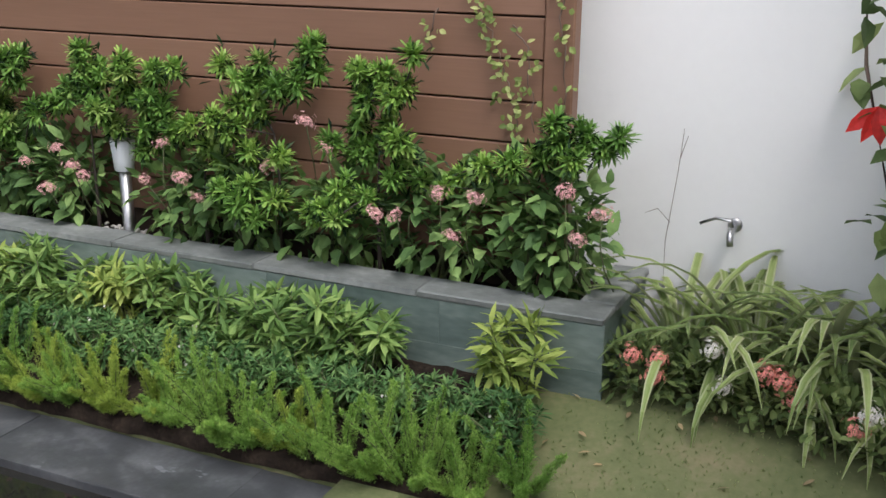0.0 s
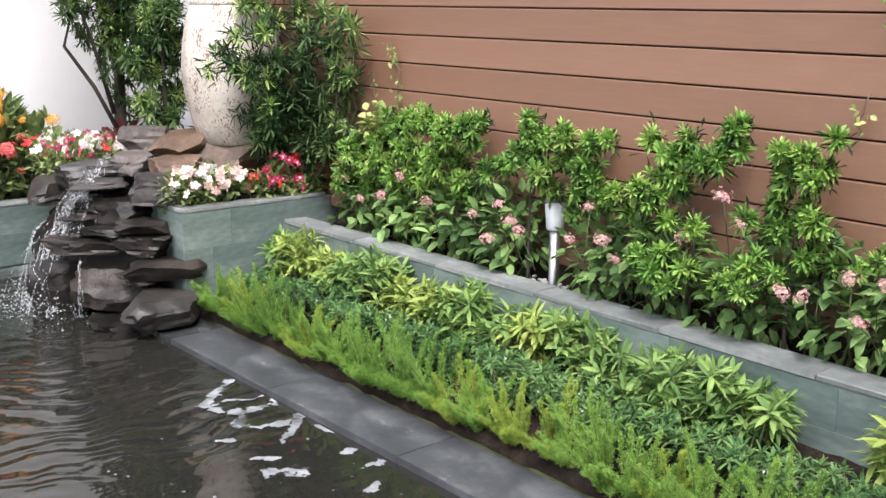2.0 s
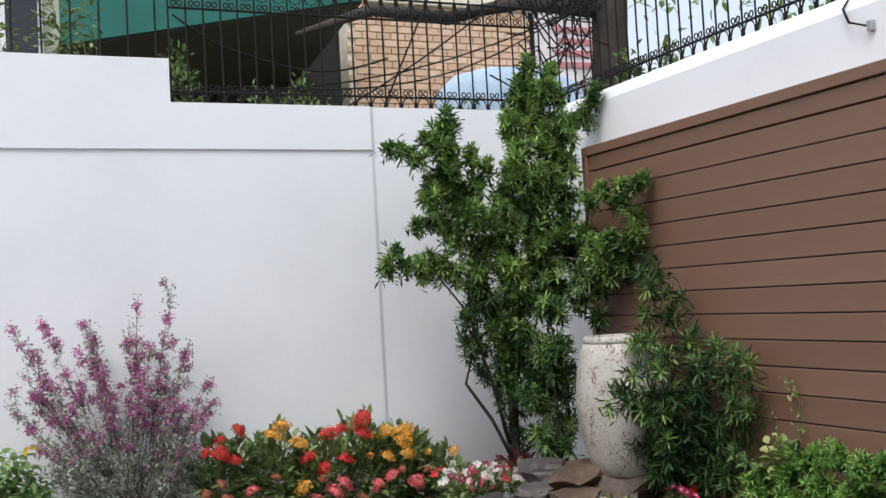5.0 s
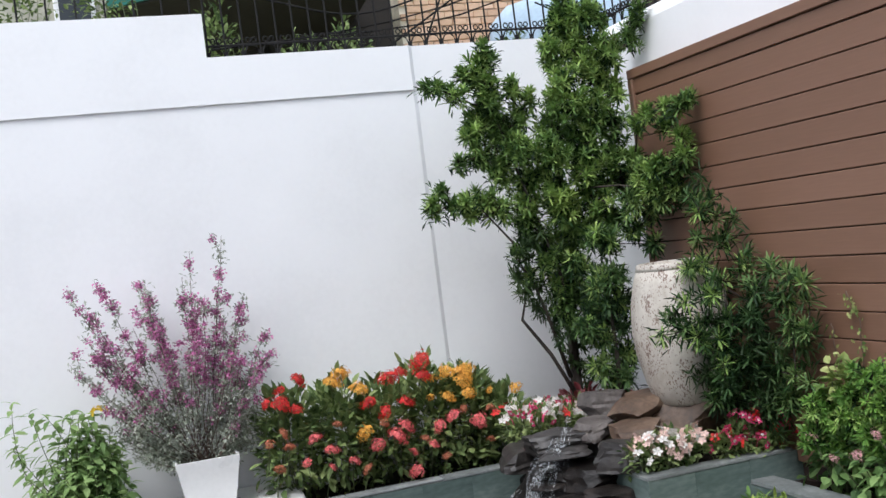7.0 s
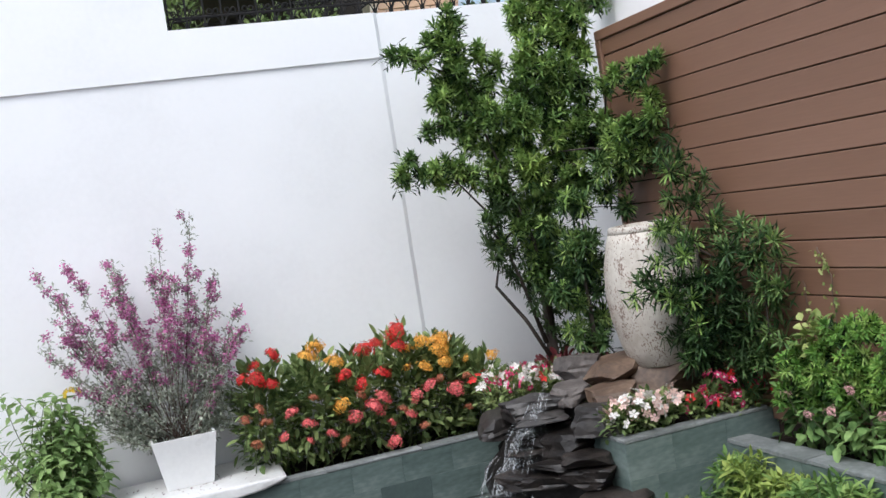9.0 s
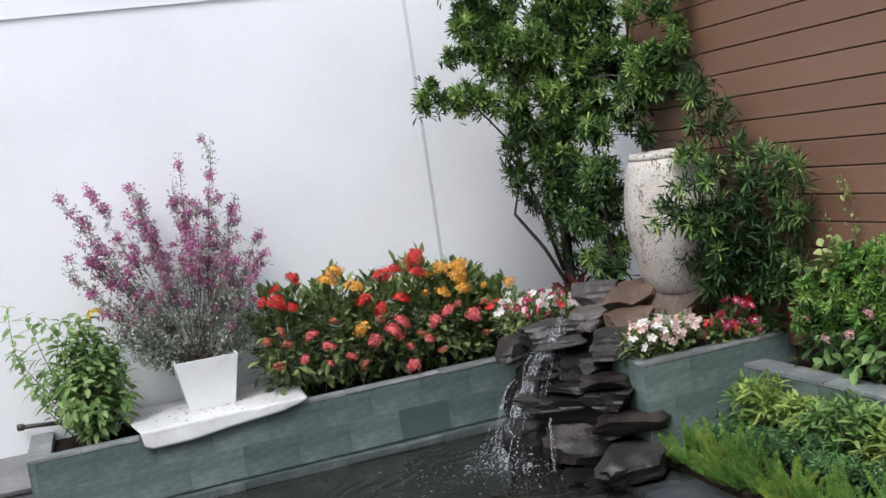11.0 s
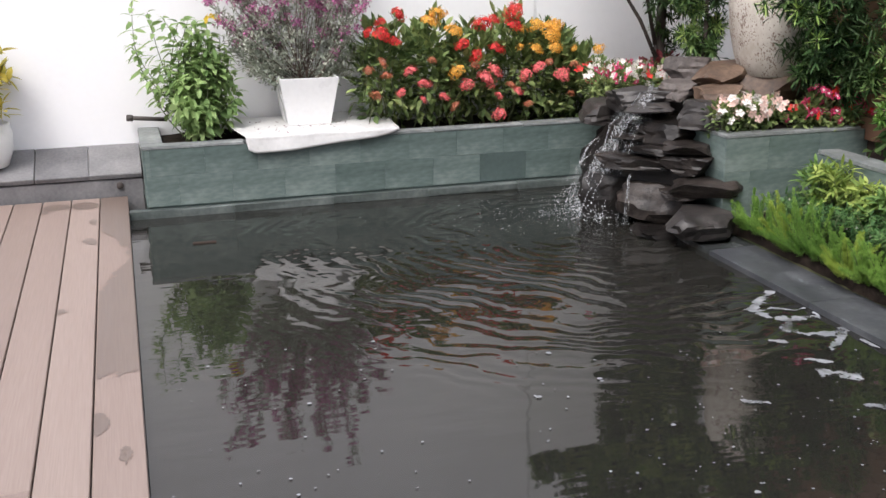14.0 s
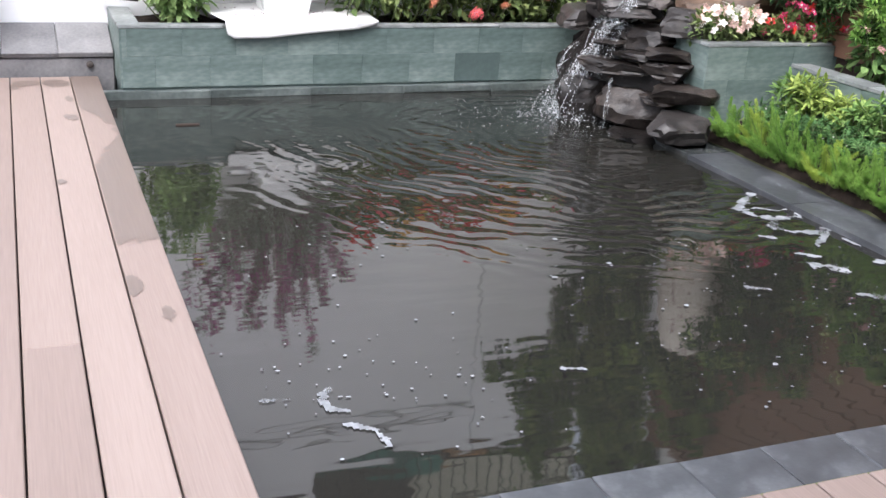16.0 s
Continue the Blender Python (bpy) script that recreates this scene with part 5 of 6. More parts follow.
rng = np.random.default_rng(19)
cr = thing("croton", (-0.745, 0.70, 0.42), "croton with glossy yellow and green leaves", "plant")
tips = np.array([-0.755, 0.70, 0.44]) + np.stack([rng.uniform(-.15, .15, 26), rng.uniform(-.13, .13, 26), rng.uniform(.05, .46, 26)], 1)
leaf_mesh("leaves", *tuft_leaves(rng, tips, unit(rng.normal(0, .4, (26, 3)) + [0, 0, 1]), 13, 0.10, 0.036, 1.3), G_CROTON, cr, 0.2, 0.2, rng)
stems("stem", [limb_path(rng, (-0.745, 0.70, 0.41), p, 0.1, 4) for p in tips], 0.005, 0.002, M_TWIG, cr)

# climbers on the fence
def vine(pts, seed, label, x=FENCE_X - 0.012, dens=150):
    rng = np.random.default_rng(seed)
    ob = thing("climbing_vine", (x, *pts[-1]), label, "vine", "climbing vines")
    fine = []
    for (y0, z0), (y1, z1) in zip(pts, pts[1:]):
        for s in np.linspace(0, 1, 7)[:-1]:
            fine.append((x - 0.006 - 0.006 * rng.random(), y0 + (y1 - y0) * s + rng.normal(0, 0.006), z0 + (z1 - z0) * s))
    fine.append((x - 0.008, *pts[-1]))
    stems("stem", [fine], 0.0028, 0.0018, M_TWIG, ob)
    f = np.array(fine)
    total = sum(math.dist(a, b) for a, b in zip(pts, pts[1:]))
    n = max(8, int(total * dens * 1.35))
    i = rng.integers(0, len(f) - 1, n)
    P = f[i] + (f[i + 1] - f[i]) * rng.random((n, 1)) + np.stack([-np.abs(rng.normal(0, .008, n)), rng.normal(0, .02, n), rng.normal(0, .008, n)], 1)
    D = unit(rng.normal(0, 1, (n, 3)) * [0.3, 1, 1] + [-0.35, 0, 0])
    leaf_mesh("leaves", P, D, rng.uniform(.016, .030, n), rng.uniform(.011, .019, n), G_VINE, ob, 0.25, 0.15, rng, up=np.tile([-1.0, 0, 0.3], (n, 1)))


vine([(-4.10, 1.75), (-4.06, 1.45), (-4.126, 1.19), (-4.172, 1.11), (-4.227, .98), (-4.257, .87), (-4.28, .74)], 1, "thin climbing vine with pale leaves on fence", dens=95)
vine([(-4.24, 1.13), (-4.29, 1.07), (-4.30, .96), (-4.32, .82)], 2, "thin climbing vine with pale leaves on fence", dens=45)
vine([(-3.99, 1.17), (-3.98, 1.04)], 3, "short wisp of climbing vine on fence", dens=60)
vine([(-4.395, 1.8), (-4.40, 1.2), (-4.405, .95), (-4.41, .72)], 4, "thin climbing vine on fence end post", FENCE_X - 0.014, 40)
vine([(-1.69, 1.25), (-1.755, 1.15), (-1.757, 1.0), (-1.75, .80)], 5, "thin climbing vine with pale leaves on fence", dens=90)
vine([(-1.58, 1.10), (-1.59, .9)], 6, "short wisp of climbing vine on fence", dens=40)
for k, (y, z, r) in enumerate(((-1.62, .70, .12), (-1.70, .84, .09), (-1.52, .62, .10))):
    leafy_shrub("creeper_clump", (3.655, y, z - r), (0.14, r * 2, r * 2.2), 150, 0.05, 0.036, G_VINE, "clump of pale-leaved creeper at fence foot", 580 + k, "vine", group="creeper clumps", up=0.1)

# ---- lawn side ----
for k, (x, y, n, L) in enumerate(((3.72, -4.80, 24, .55), (3.70, -5.02, 26, .52), (3.78, -5.2, 22, .54), (3.66, -5.28, 26, .52), (3.80, -4.95, 20, .56), (3.62, -5.52, 24, .50), (3.78, -5.5, 22, .54))):
    sp = thing("spider_plant", (x, y, 0.14), "spider plant with arching cream-edged strap leaves by wall", "plant", "spider plants")
    arching("leaf", (x, y, 0.14), int(n * 1.5), L, 0.029, (G_CREAM, G_SPIDER), sp, 600 + k)
for k, (x, y) in enumerate(((3.53, -4.73), (3.53, -4.93), (3.50, -5.10), (3.45, -5.25), (3.38, -5.40), (3.28, -5.53), (3.6, -4.85), (3.58, -5.05))):
    ob, c, rad, rng = leafy_shrub("dwarf_ixora", (x, y, 0.13), (0.24, 0.24, 0.19), 300, 0.042, 0.018, G_IXORA, "dwarf ixora with coral and white flowers edging lawn", 620 + k, "shrub", up=0.4, droop=0.1, group="dwarf ixora edging")
    for j in range(3 if 3 < k < 6 else 0):
        a = rng.uniform(2.2, 4.1)
        m, lab = ((P_SALMON, "coral flower cluster"), (P_SALMON, "coral flower cluster"), (P_WHITE, "white flower cluster"))[(j + k) % 3]
        put_flower("flower_head", flower_head("dwarf_head", m, 0.055, 30, j % 2), c + np.array([math.cos(a) * rad[0], math.sin(a) * rad[1], rad[2] * rng.uniform(.2, .95)]), ob, (0, -35, rng.uniform(0, 90)), rng.uniform(.8, 1.2), lab)
    for m, lab, y1, z1, s in [q for q in ((P_SALMON, "coral flower cluster", -4.728, .30, 1), (P_SALMON, "coral flower cluster", -4.80, .30, 1), (P_SALMON, "coral flower cluster", -4.79, .25, 1.1), (P_WHITE, "white flower cluster", -4.94, .35, 1), (P_WHITE, "white flower cluster", -4.975, .25, .9), (P_SALMON, "coral flower cluster", -5.08, .31, 1.1), (P_SALMON, "coral flower cluster", -5.12, .295, 1.2), (P_SALMON, "coral flower cluster", -5.155, .25, 1)) if k == (0 if q[3] > 0 and q[2] > -4.85 else 1 if q[2] > -5.0 else 2)]:
        put_flower("flower_head", flower_head("dwarf_head", m, 0.06, 34, 1), (3.42, y1, z1), ob, (0, -40, 30), s, lab)
hib = thing("hibiscus_shrub", (3.70, -5.52, 0.13), "hibiscus shrub with a red flower by wall", "shrub")
rng = np.random.default_rng(31)
# the tall limbs of the first group, out of view, are added to shade the wall
hp = [limb_path(rng, (3.70, -5.52, 0.13), (3.60 + rng.uniform(-.18, .14), -5.60 + rng.uniform(-.22, .16), z), .08, 7) for z in np.linspace(.6, 2.2, 26)] + [limb_path(rng, (3.70, -5.52, 0.13), (3.68, y, z), .06, 7) for y, z in ((-5.285, .98), (-5.26, 1.24), (-5.29, .84), (-5.32, .62))]
stems("branchwork", hp, 0.008, 0.002, M_TWIG, hib)
q = np.array([p for h in hp for p in h[2:] for _ in range(5)]) + rng.normal(0, .03, (150 * 5, 3))
leaf_mesh("leaves", q, rand_dirs(rng, len(q), -0.2), rng.uniform(.06, .11, len(q)), 0.055, G_IXORA, hib, 0.4, 0.2, rng)
fl = np.array([[3.69, -5.256, 0.975]] * 4)
ang = np.array([3.9, 4.5, 5.0, 5.6])
leaf_mesh("flower", fl, np.stack([-0.25 + 0 * ang, np.cos(ang) * .8, np.sin(ang)], 1), 0.10, 0.042, P_RED, hib, 0.2, 0.2, rng, label="drooping red flower", up=np.tile([-1.0, 0, 0], (4, 1)))
rng = np.random.default_rng(32)
n = 6000
gx, gy = rng.uniform(2.75, 3.6, n), rng.uniform(-6.2, -4.25, n)
keep = rng.random(n) < np.array([0.35 + 0.9 * (noise.noise(Vector((a * 3.2, b * 3.2, 5))) + 0.25) for a, b in zip(gx, gy)])
gx, gy = gx[keep], gy[keep]
gz = np.array([ground_height(a, b) for a, b in zip(gx, gy)])
d = rand_dirs(rng, len(gx), 1.6)
leaf_mesh("lawn_grass", np.stack([gx, gy, gz], 1), d, rng.uniform(.006, .013, len(gx)), 0.004, G_GRASS, None, 0.2, 0.1, rng, simple=True, label="short patchy lawn grass, partly dry", kind="stuff")
n = 34
dl = np.stack([rng.uniform(2.95, 3.5, n), rng.uniform(-5.9, -4.5, n)], 1)
leaf_mesh("dry_leaves", np.stack([dl[:, 0], dl[:, 1], [ground_height(*p) + .012 for p in dl]], 1), rand_dirs(rng, n) * [1, 1, .15], .035, .012, petal("dry_leaf", (0.35, 0.26, 0.14)), None, .2, .2, rng, label="scattered dry fallen leaves on lawn", kind="stuff")
stem_thing = thing("dry_stalk", (3.91, -4.70, 0.15), "bare dry stalk against white wall", "plant")
stems("stalk", [[(3.91, -4.70, .14), (3.93, -4.69, .48), (3.94, -4.712, .70), (3.95, -4.72, .83)], [(3.93, -4.70, .54), (3.93, -4.66, .58), (3.935, -4.62, .56)], [(3.94, -4.715, .74), (3.94, -4.735, .81)]], 0.0013, 0.0008, M_TWIG, stem_thing)

# ---- urn, rocks, fall ----
URN_AT = (3.485, -0.69, 0.70)
urn = thing("garden_urn", URN_AT, "tall weathered cream ceramic urn on rocks", "urn")
part("body", lathe([(0.165, 0.0), (0.18, 0.012), (0.215, 0.12), (0.247, 0.26), (0.258, 0.38), (0.248, 0.52), (0.222, 0.64), (0.202, 0.70)], 48), M_URN, urn, smooth=True).matrix_basis = pose(*URN_AT)
part("rim", lathe([(0.202, 0.70), (0.199, 0.718), (0.196, 0.732), (0.190, 0.737), (0.180, 0.733), (0.174, 0.70), (0.17, 0.60), (0.10, 0.58)], 48), M_URN, urn, smooth=True).matrix_basis = pose(*URN_AT)

M_ROCK_DAMP = material("damp_rock", (0.032, 0.028, 0.026), 0.5, (0.010, 0.009, 0.008), (0.082, 0.073, 0.066), scale=7, fine=45, bump=0.7)
ROCKS = [((3.12, -.44, .73), (.21, .19, .15), M_ROCK_DRY, .5), ((3.22, -.62, .70), (.40, .30, .15), M_ROCK_BROWN, .5), ((3.10, -.80, .62), (.30, .22, .15), M_ROCK_BROWN, .45), ((3.45, -.70, .62), (.52, .50, .22), M_ROCK_BROWN, .6),
         ((2.96, -.58, .63), (.24, .28, .14), M_ROCK_DRY, .4), ((2.83, -.50, .58), (.34, .34, .16), M_ROCK_DAMP, .45), ((2.72, -.14, .46), (.30, .26, .16), M_ROCK_DAMP, .45), ((2.84, -.28, .53), (.26, .24, .14), M_ROCK_DAMP, .45),
         ((2.93, -.92, .55), (.26, .22, .18), M_ROCK_DAMP, .5), ((2.73, -.60, .44), (.32, .30, .11), M_ROCK, .35), ((2.86, -.76, .43), (.34, .28, .16), M_ROCK, .5), ((2.84, -.98, .385), (.27, .22, .085), M_ROCK, .35), ((2.87, -.97, .30), (.26, .24, .12), M_ROCK, .5),
         ((2.70, -.75, .285), (.40, .34, .10), M_ROCK, .35), ((2.88, -.60, .20), (.50, .70, .46), M_ROCK, .7), ((2.90, -.27, .22), (.36, .38, .46), M_ROCK, .7), ((2.59, -.58, .06), (.25, .25, .28), M_ROCK, .6), ((2.80, -.84, .04), (.38, .36, .30), M_ROCK, .6),
         ((2.83, -1.08, .20), (.30, .22, .13), M_ROCK, .4), ((2.79, -1.19, .055), (.33, .33, .21), M_ROCK_DAMP, .34), ((2.68, -1.0, -.07), (.34, .36, .14), M_ROCK, .4), ((2.80, -1.02, .155), (.30, .20, .07), M_ROCK, .3), ((2.66, -.64, .40), (.22, .20, .07), M_ROCK, .3), ((2.74, -.86, .36), (.30, .24, .06), M_ROCK, .3), ((2.76, -.66, .56), (.28, .22, .06), M_ROCK_DAMP, .3)]
for k, (at, size, mat, flat) in enumerate(ROCKS):
    lab = {"damp_rock": "damp grey rock with flat top of the waterfall", "wet_rock": "dark wet angular rock of the waterfall", "pale_rock": "pale grey flat rock above waterfall", "brown_rock": "brown flat rock below the urn"}[mat.name]
    ob = tagged(finish("rock", boulder(size, 3 + k, flat, 12), mat, None, True), lab, "rock", "waterfall rocks")
    ob.data.set_sharp_from_angle(angle=radians(24))
    ob.matrix_basis = pose(*at, 0, 0, (k * 47) % 60 - 30)


def spray_material():
    m = bpy.data.materials.new("white_water")
    m.use_nodes = True
    nt = m.node_tree
    p = nt.nodes["Principled BSDF"]
    p.inputs["Base Color"].default_value, p.inputs["Roughness"].default_value = (0.75, 0.78, 0.80, 1), 0.15
    t = nt.nodes.new("ShaderNodeBsdfTransparent")
    mx = nt.nodes.new("ShaderNodeMixShader")
    no = nt.nodes.new("ShaderNodeTexNoise")
    no.inputs["Scale"].default_value = 60
    mr = nt.nodes.new("ShaderNodeMapRange")
    mr.inputs[1].default_value, mr.inputs[2].default_value, mr.inputs[3].default_value, mr.inputs[4].default_value = 0.46, 0.72, 0.0, 0.7
    nt.links.new(no.outputs["Fac"], mr.inputs[0])
    nt.links.new(mr.outputs[0], mx.inputs[0])
    nt.links.new(t.outputs[0], mx.inputs[1])
    nt.links.new(p.outputs[0], mx.inputs[2])
    nt.links.new(mx.outputs[0], nt.nodes["Material Output"].inputs["Surface"])
    return m


M_SPRAY = spray_material()
M_FOAM = material("pond_foam", (0.25, 0.26, 0.275), 0.5, (0.14, 0.15, 0.16), (0.40, 0.415, 0.43), scale=14, fine=110, bump=0.2, fine_mix=0.3)


def thin_out(m, scale, lo, hi):
    """Holes and thin spots in a film that floats on the water."""
    n, link = m.node_tree.nodes, m.node_tree.links.new
    no, mr, t, mx = (n.new("ShaderNode" + k) for k in ("TexNoise", "MapRange", "BsdfTransparent", "MixShader"))
    no.inputs["Scale"].default_value, no.inputs["Detail"].default_value = scale, 5
    mr.inputs[1].default_value, mr.inputs[2].default_value, mr.inputs[3].default_value, mr.inputs[4].default_value = lo, hi, 0.08, 0.95
    link(no.outputs["Fac"], mr.inputs[0])
    link(mr.outputs[0], mx.inputs[0])
    link(t.outputs[0], mx.inputs[1])
    link(n["Principled BSDF"].outputs[0], mx.inputs[2])
    link(mx.outputs[0], n["Material Output"].inputs["Surface"])


thin_out(M_FOAM, 24, 0.30, 0.55)
rng = np.random.default_rng(71)
bm = bmesh.new()


def strand(a, b, r):
    a, b = np.array(a), np.array(b)
    pts = []
    for s in np.linspace(0, 1, 5):
        p = a + (b - a) * s
        p[2] = a[2] + (b[2] - a[2]) * s ** 1.7
        pts.append(tuple(p + rng.normal(0, 0.004, 3)))
    tube(bm, pts, [r * 0.8, r, r * 0.9, r * 0.7, r * 0.5], 5)


FALLS = [((2.70, -.76, .63), (2.66, -.66, .51), 10, .05), ((2.62, -.74, .52), (2.575, -.58, .31), 26, .05), ((2.58, -.56, .31), (2.50, -.54, .14), 22, .08), ((2.52, -.58, .17), (2.47, -.54, -.05), 20, .15), ((2.55, -.86, .24), (2.54, -.85, -.03), 5, .02), ((2.80, -.58, .66), (2.70, -.68, .47), 9, .06), ((2.70, -.62, .50), (2.60, -.70, .33), 14, .07), ((2.68, -.50, .52), (2.56, -.56, .30), 10, .08), ((2.62, -.64, .33), (2.56, -.62, -.05), 9, .08), ((2.56, -.52, .26), (2.46, -.48, -.05), 14, .10), ((2.58, -.42, .34), (2.48, -.36, -.05), 6, .09)]
for a, b, n, w in FALLS:
    for _ in range(n):
        o = rng.normal(0, w / 2, 3) * [0.6, 1, 0.3]
        strand(np.array(a) + o, np.array(b) + o + rng.normal(0, w / 2.5, 3) * [1, 1, 0], rng.uniform(.0012, .0038))


def curtain(a, b, w):
    """A thin torn sheet of water between two ledges."""
    a, b = np.array(a), np.array(b)
    side = np.array([0.45, -0.9, 0.0])
    rows = []
    for s in np.linspace(0, 1, 9):
        p = a + (b - a) * s
        p[2] = a[2] + (b[2] - a[2]) * s ** 1.6
        rows.append([bm.verts.new(tuple(p + side * w * (k / 5 - .5) * (0.8 + 0.5 * s) + rng.normal(0, .004, 3))) for k in range(6)])
    for q, v in zip(rows, rows[1:]):
        for k in range(5):
            bm.faces.new((q[k], q[k + 1], v[k + 1], v[k]))


curtain((2.70, -.74, .62), (2.65, -.66, .50), .07)
curtain((2.61, -.73, .52), (2.565, -.58, .31), .06)
curtain((2.57, -.57, .30), (2.49, -.56, .10), .09)
curtain((2.50, -.58, .15), (2.45, -.56, -.05), .17)
fallw = finish("falling_water", bm, M_SPRAY, None, True)
tagged(fallw, "thin white streams of water splashing down rocks", "water", kind="stuff")
bm = bmesh.new()
for _ in range(1100):
    a, r = rng.uniform(0, 2 * math.pi), abs(rng.normal(0, .15))
    c = Vector((2.47 + math.cos(a) * r * .8, -.51 + math.sin(a) * r * 1.2, max(WATER_Z + 0.004, WATER_Z + abs(rng.normal(0, .11)) * max(0.1, 1 - 3 * r))))
    bmesh.ops.create_icosphere(bm, subdivisions=1, radius=rng.uniform(.0015, .0055), matrix=Matrix.Translation(c))
tagged(finish("splash_drops", bm, M_SPRAY, None, True), "splash of small drops at foot of fall", "water", kind="stuff")

# foam and bubbles that float on the pond
bm = bmesh.new()


def ribbon(pts, width, seed):
    """A ragged streak of foam along pts, made of small flat cells."""
    c = 0.007
    x0, x1 = min(p[0] for p in pts) - .07, max(p[0] for p in pts) + .07
    y0, y1 = min(p[1] for p in pts) - .07, max(p[1] for p in pts) + .07
    cells = {}

    def corner(i, j):
        if (i, j) not in cells:
            cells[i, j] = bm.verts.new((x0 + i * c + .0025 * noise.noise(Vector((i * .9, j * .9, seed))), y0 + j * c + .0025 * noise.noise(Vector((i * .9, j * .9, seed + 9))), WATER_Z + 0.004))
        return cells[i, j]

    segs = [(Vector(a), Vector(b)) for a, b in zip(pts, pts[1:])]
    for i in range(int((x1 - x0) / c)):
        for j in range(int((y1 - y0) / c)):
            p = Vector((x0 + (i + .5) * c, y0 + (j + .5) * c))
            if p.x > 2.70:
                continue
            d = 9.0
            for a, b in segs:
                t = max(0.0, min(1.0, (p - a).dot(b - a) / (b - a).length_squared))
                d = min(d, (p - a - (b - a) * t).length)
            f = width * .55 - d + width * .9 * noise.noise(Vector((p.x * 16, p.y * 16, seed))) + width * .6 * noise.noise(Vector((p.x * 45, p.y * 45, seed + 2)))
            if f > 0:
                bm.faces.new((corner(i, j), corner(i + 1, j), corner(i + 1, j + 1), corner(i, j + 1)))


ribbon([(2.70, -2.01), (2.62, -2.04), (2.54, -2.11), (2.47, -2.18), (2.49, -2.28), (2.56, -2.33), (2.64, -2.33), (2.70, -2.28)], .034, 1)
ribbon([(2.50, -2.20), (2.56, -2.18), (2.64, -2.24), (2.69, -2.22)], .015, 12)
ribbon([(2.55, -2.33), (2.47, -2.42), (2.52, -2.48), (2.62, -2.51), (2.69, -2.48)], .030, 2)
ribbon([(2.68, -2.50), (2.61, -2.58), (2.52, -2.63)], .026, 3)
ribbon([(2.69, -2.60), (2.695, -2.68)], .018, 13)
ribbon([(2.36, -2.70), (2.43, -2.75)], .022, 4)
ribbon([(2.37, -2.83), (2.41, -2.86), (2.45, -2.90)], .044, 5)
ribbon([(2.63, -2.98), (2.67, -3.00)], .034, 6)
ribbon([(2.52, -3.13), (2.58, -3.10)], .028, 14)
ribbon([(2.32, -3.10), (2.38, -3.13), (2.43, -3.18)], .028, 7)
ribbon([(2.35, -2.50), (2.38, -2.52)], .020, 15)
ribbon([(1.95, -2.95), (2.01, -2.98)], .026, 16)
ribbon([(2.63, -2.86), (2.65, -2.85)], .022, 17)
ribbon([(.30, -3.28), (.27, -3.33), (.275, -3.39), (.32, -3.41)], .018, 8)
ribbon([(.30, -3.48), (.36, -3.52), (.37, -3.60)], .016, 18)
ribbon([(.12, -3.30), (.18, -3.31)], .012, 9)
ribbon([(.32, -3.33), (.35, -3.34)], .012, 10)
ribbon([(1.00, -3.34), (1.06, -3.36)], .016, 11)
for _ in range(520):
    if rng.random() < 0.66:
        a, r = rng.uniform(0, 6.28), abs(rng.normal(0, .42))
        x, y = 2.25 + math.cos(a) * r, -.42 + math.sin(a) * r * .8
        size = rng.uniform(.002, .006)
    else:
        x, y = (rng.uniform(1.2, 2.6), rng.uniform(-3.7, -2.3)) if rng.random() < .6 else (rng.uniform(.05, .9), rng.uniform(-3.7, -2.0))
        size = rng.uniform(.002, .006) * (2.0 if rng.random() < .12 else 1)
    if _ % 8 == 0:
        x, y = (rng.uniform(1.45, 2.3), rng.uniform(-3.7, -3.1)) if _ % 16 else (rng.uniform(.12, .75), rng.uniform(-3.5, -2.9))
        size = rng.uniform(.0025, .0055)
    if 0.02 < x < 2.68 and -3.85 < y < 0.0:
        m = 7
        bm.faces.new([bm.verts.new((x + math.cos(2 * math.pi * k / m) * size * rng.uniform(.8, 1.4), y + math.sin(2 * math.pi * k / m) * size * rng.uniform(.8, 1.2), WATER_Z + 0.004)) for k in range(m)])
tagged(finish("foam", bm, M_FOAM), "white foam streaks and bubbles floating on pond", "foam", kind="stuff")

# skimmer mouth by the deck
part("mouth", cuboid(0.0, 0.12, 0.0, 0.02, 0, 0.012, 0.003), M_FENCE_DARK, thing("pond_skimmer", (0.36, -0.42, WATER_Z), "small dark skimmer slot at water surface", "skimmer")).matrix_basis = pose(0.30, -0.42, WATER_Z - 0.004)

# ---- lamp, tap, pipe, hook ----
LAMP = (3.655, -2.825, 0.325)
lamp = thing("bollard_lamp", LAMP, "small steel garden lamp with white shade in planter", "lamp")
M_STEEL_DULL = material("dull_steel", (0.30, 0.30, 0.31), 0.4, metal=1.0, bump=0.02, scale=20)
M_SHADE = material("opal_shade", (0.64, 0.67, 0.72), 0.3, bump=0, spread=0.04)
part("post", lathe([(0.026, 0), (0.025, 0.01), (0.021, 0.02), (0.021, 0.245)], 20), M_STEEL, lamp, "brushed steel post", True).matrix_basis = pose(*LAMP)
part("shade", lathe([(0.030, 0.245), (0.034, 0.250), (0.043, 0.352), (0.040, 0.356)], 24), M_SHADE, lamp, "white opal shade", True).matrix_basis = pose(*LAMP)
part("cap", lathe([(0.030, 0.356), (0.044, 0.359), (0.042, 0.366), (0.022, 0.374), (0.020, 0.420), (0.013, 0.425)], 24), M_STEEL_DULL, lamp, "steel cap", True).matrix_basis = pose(*LAMP)
rr = random.Random(9)
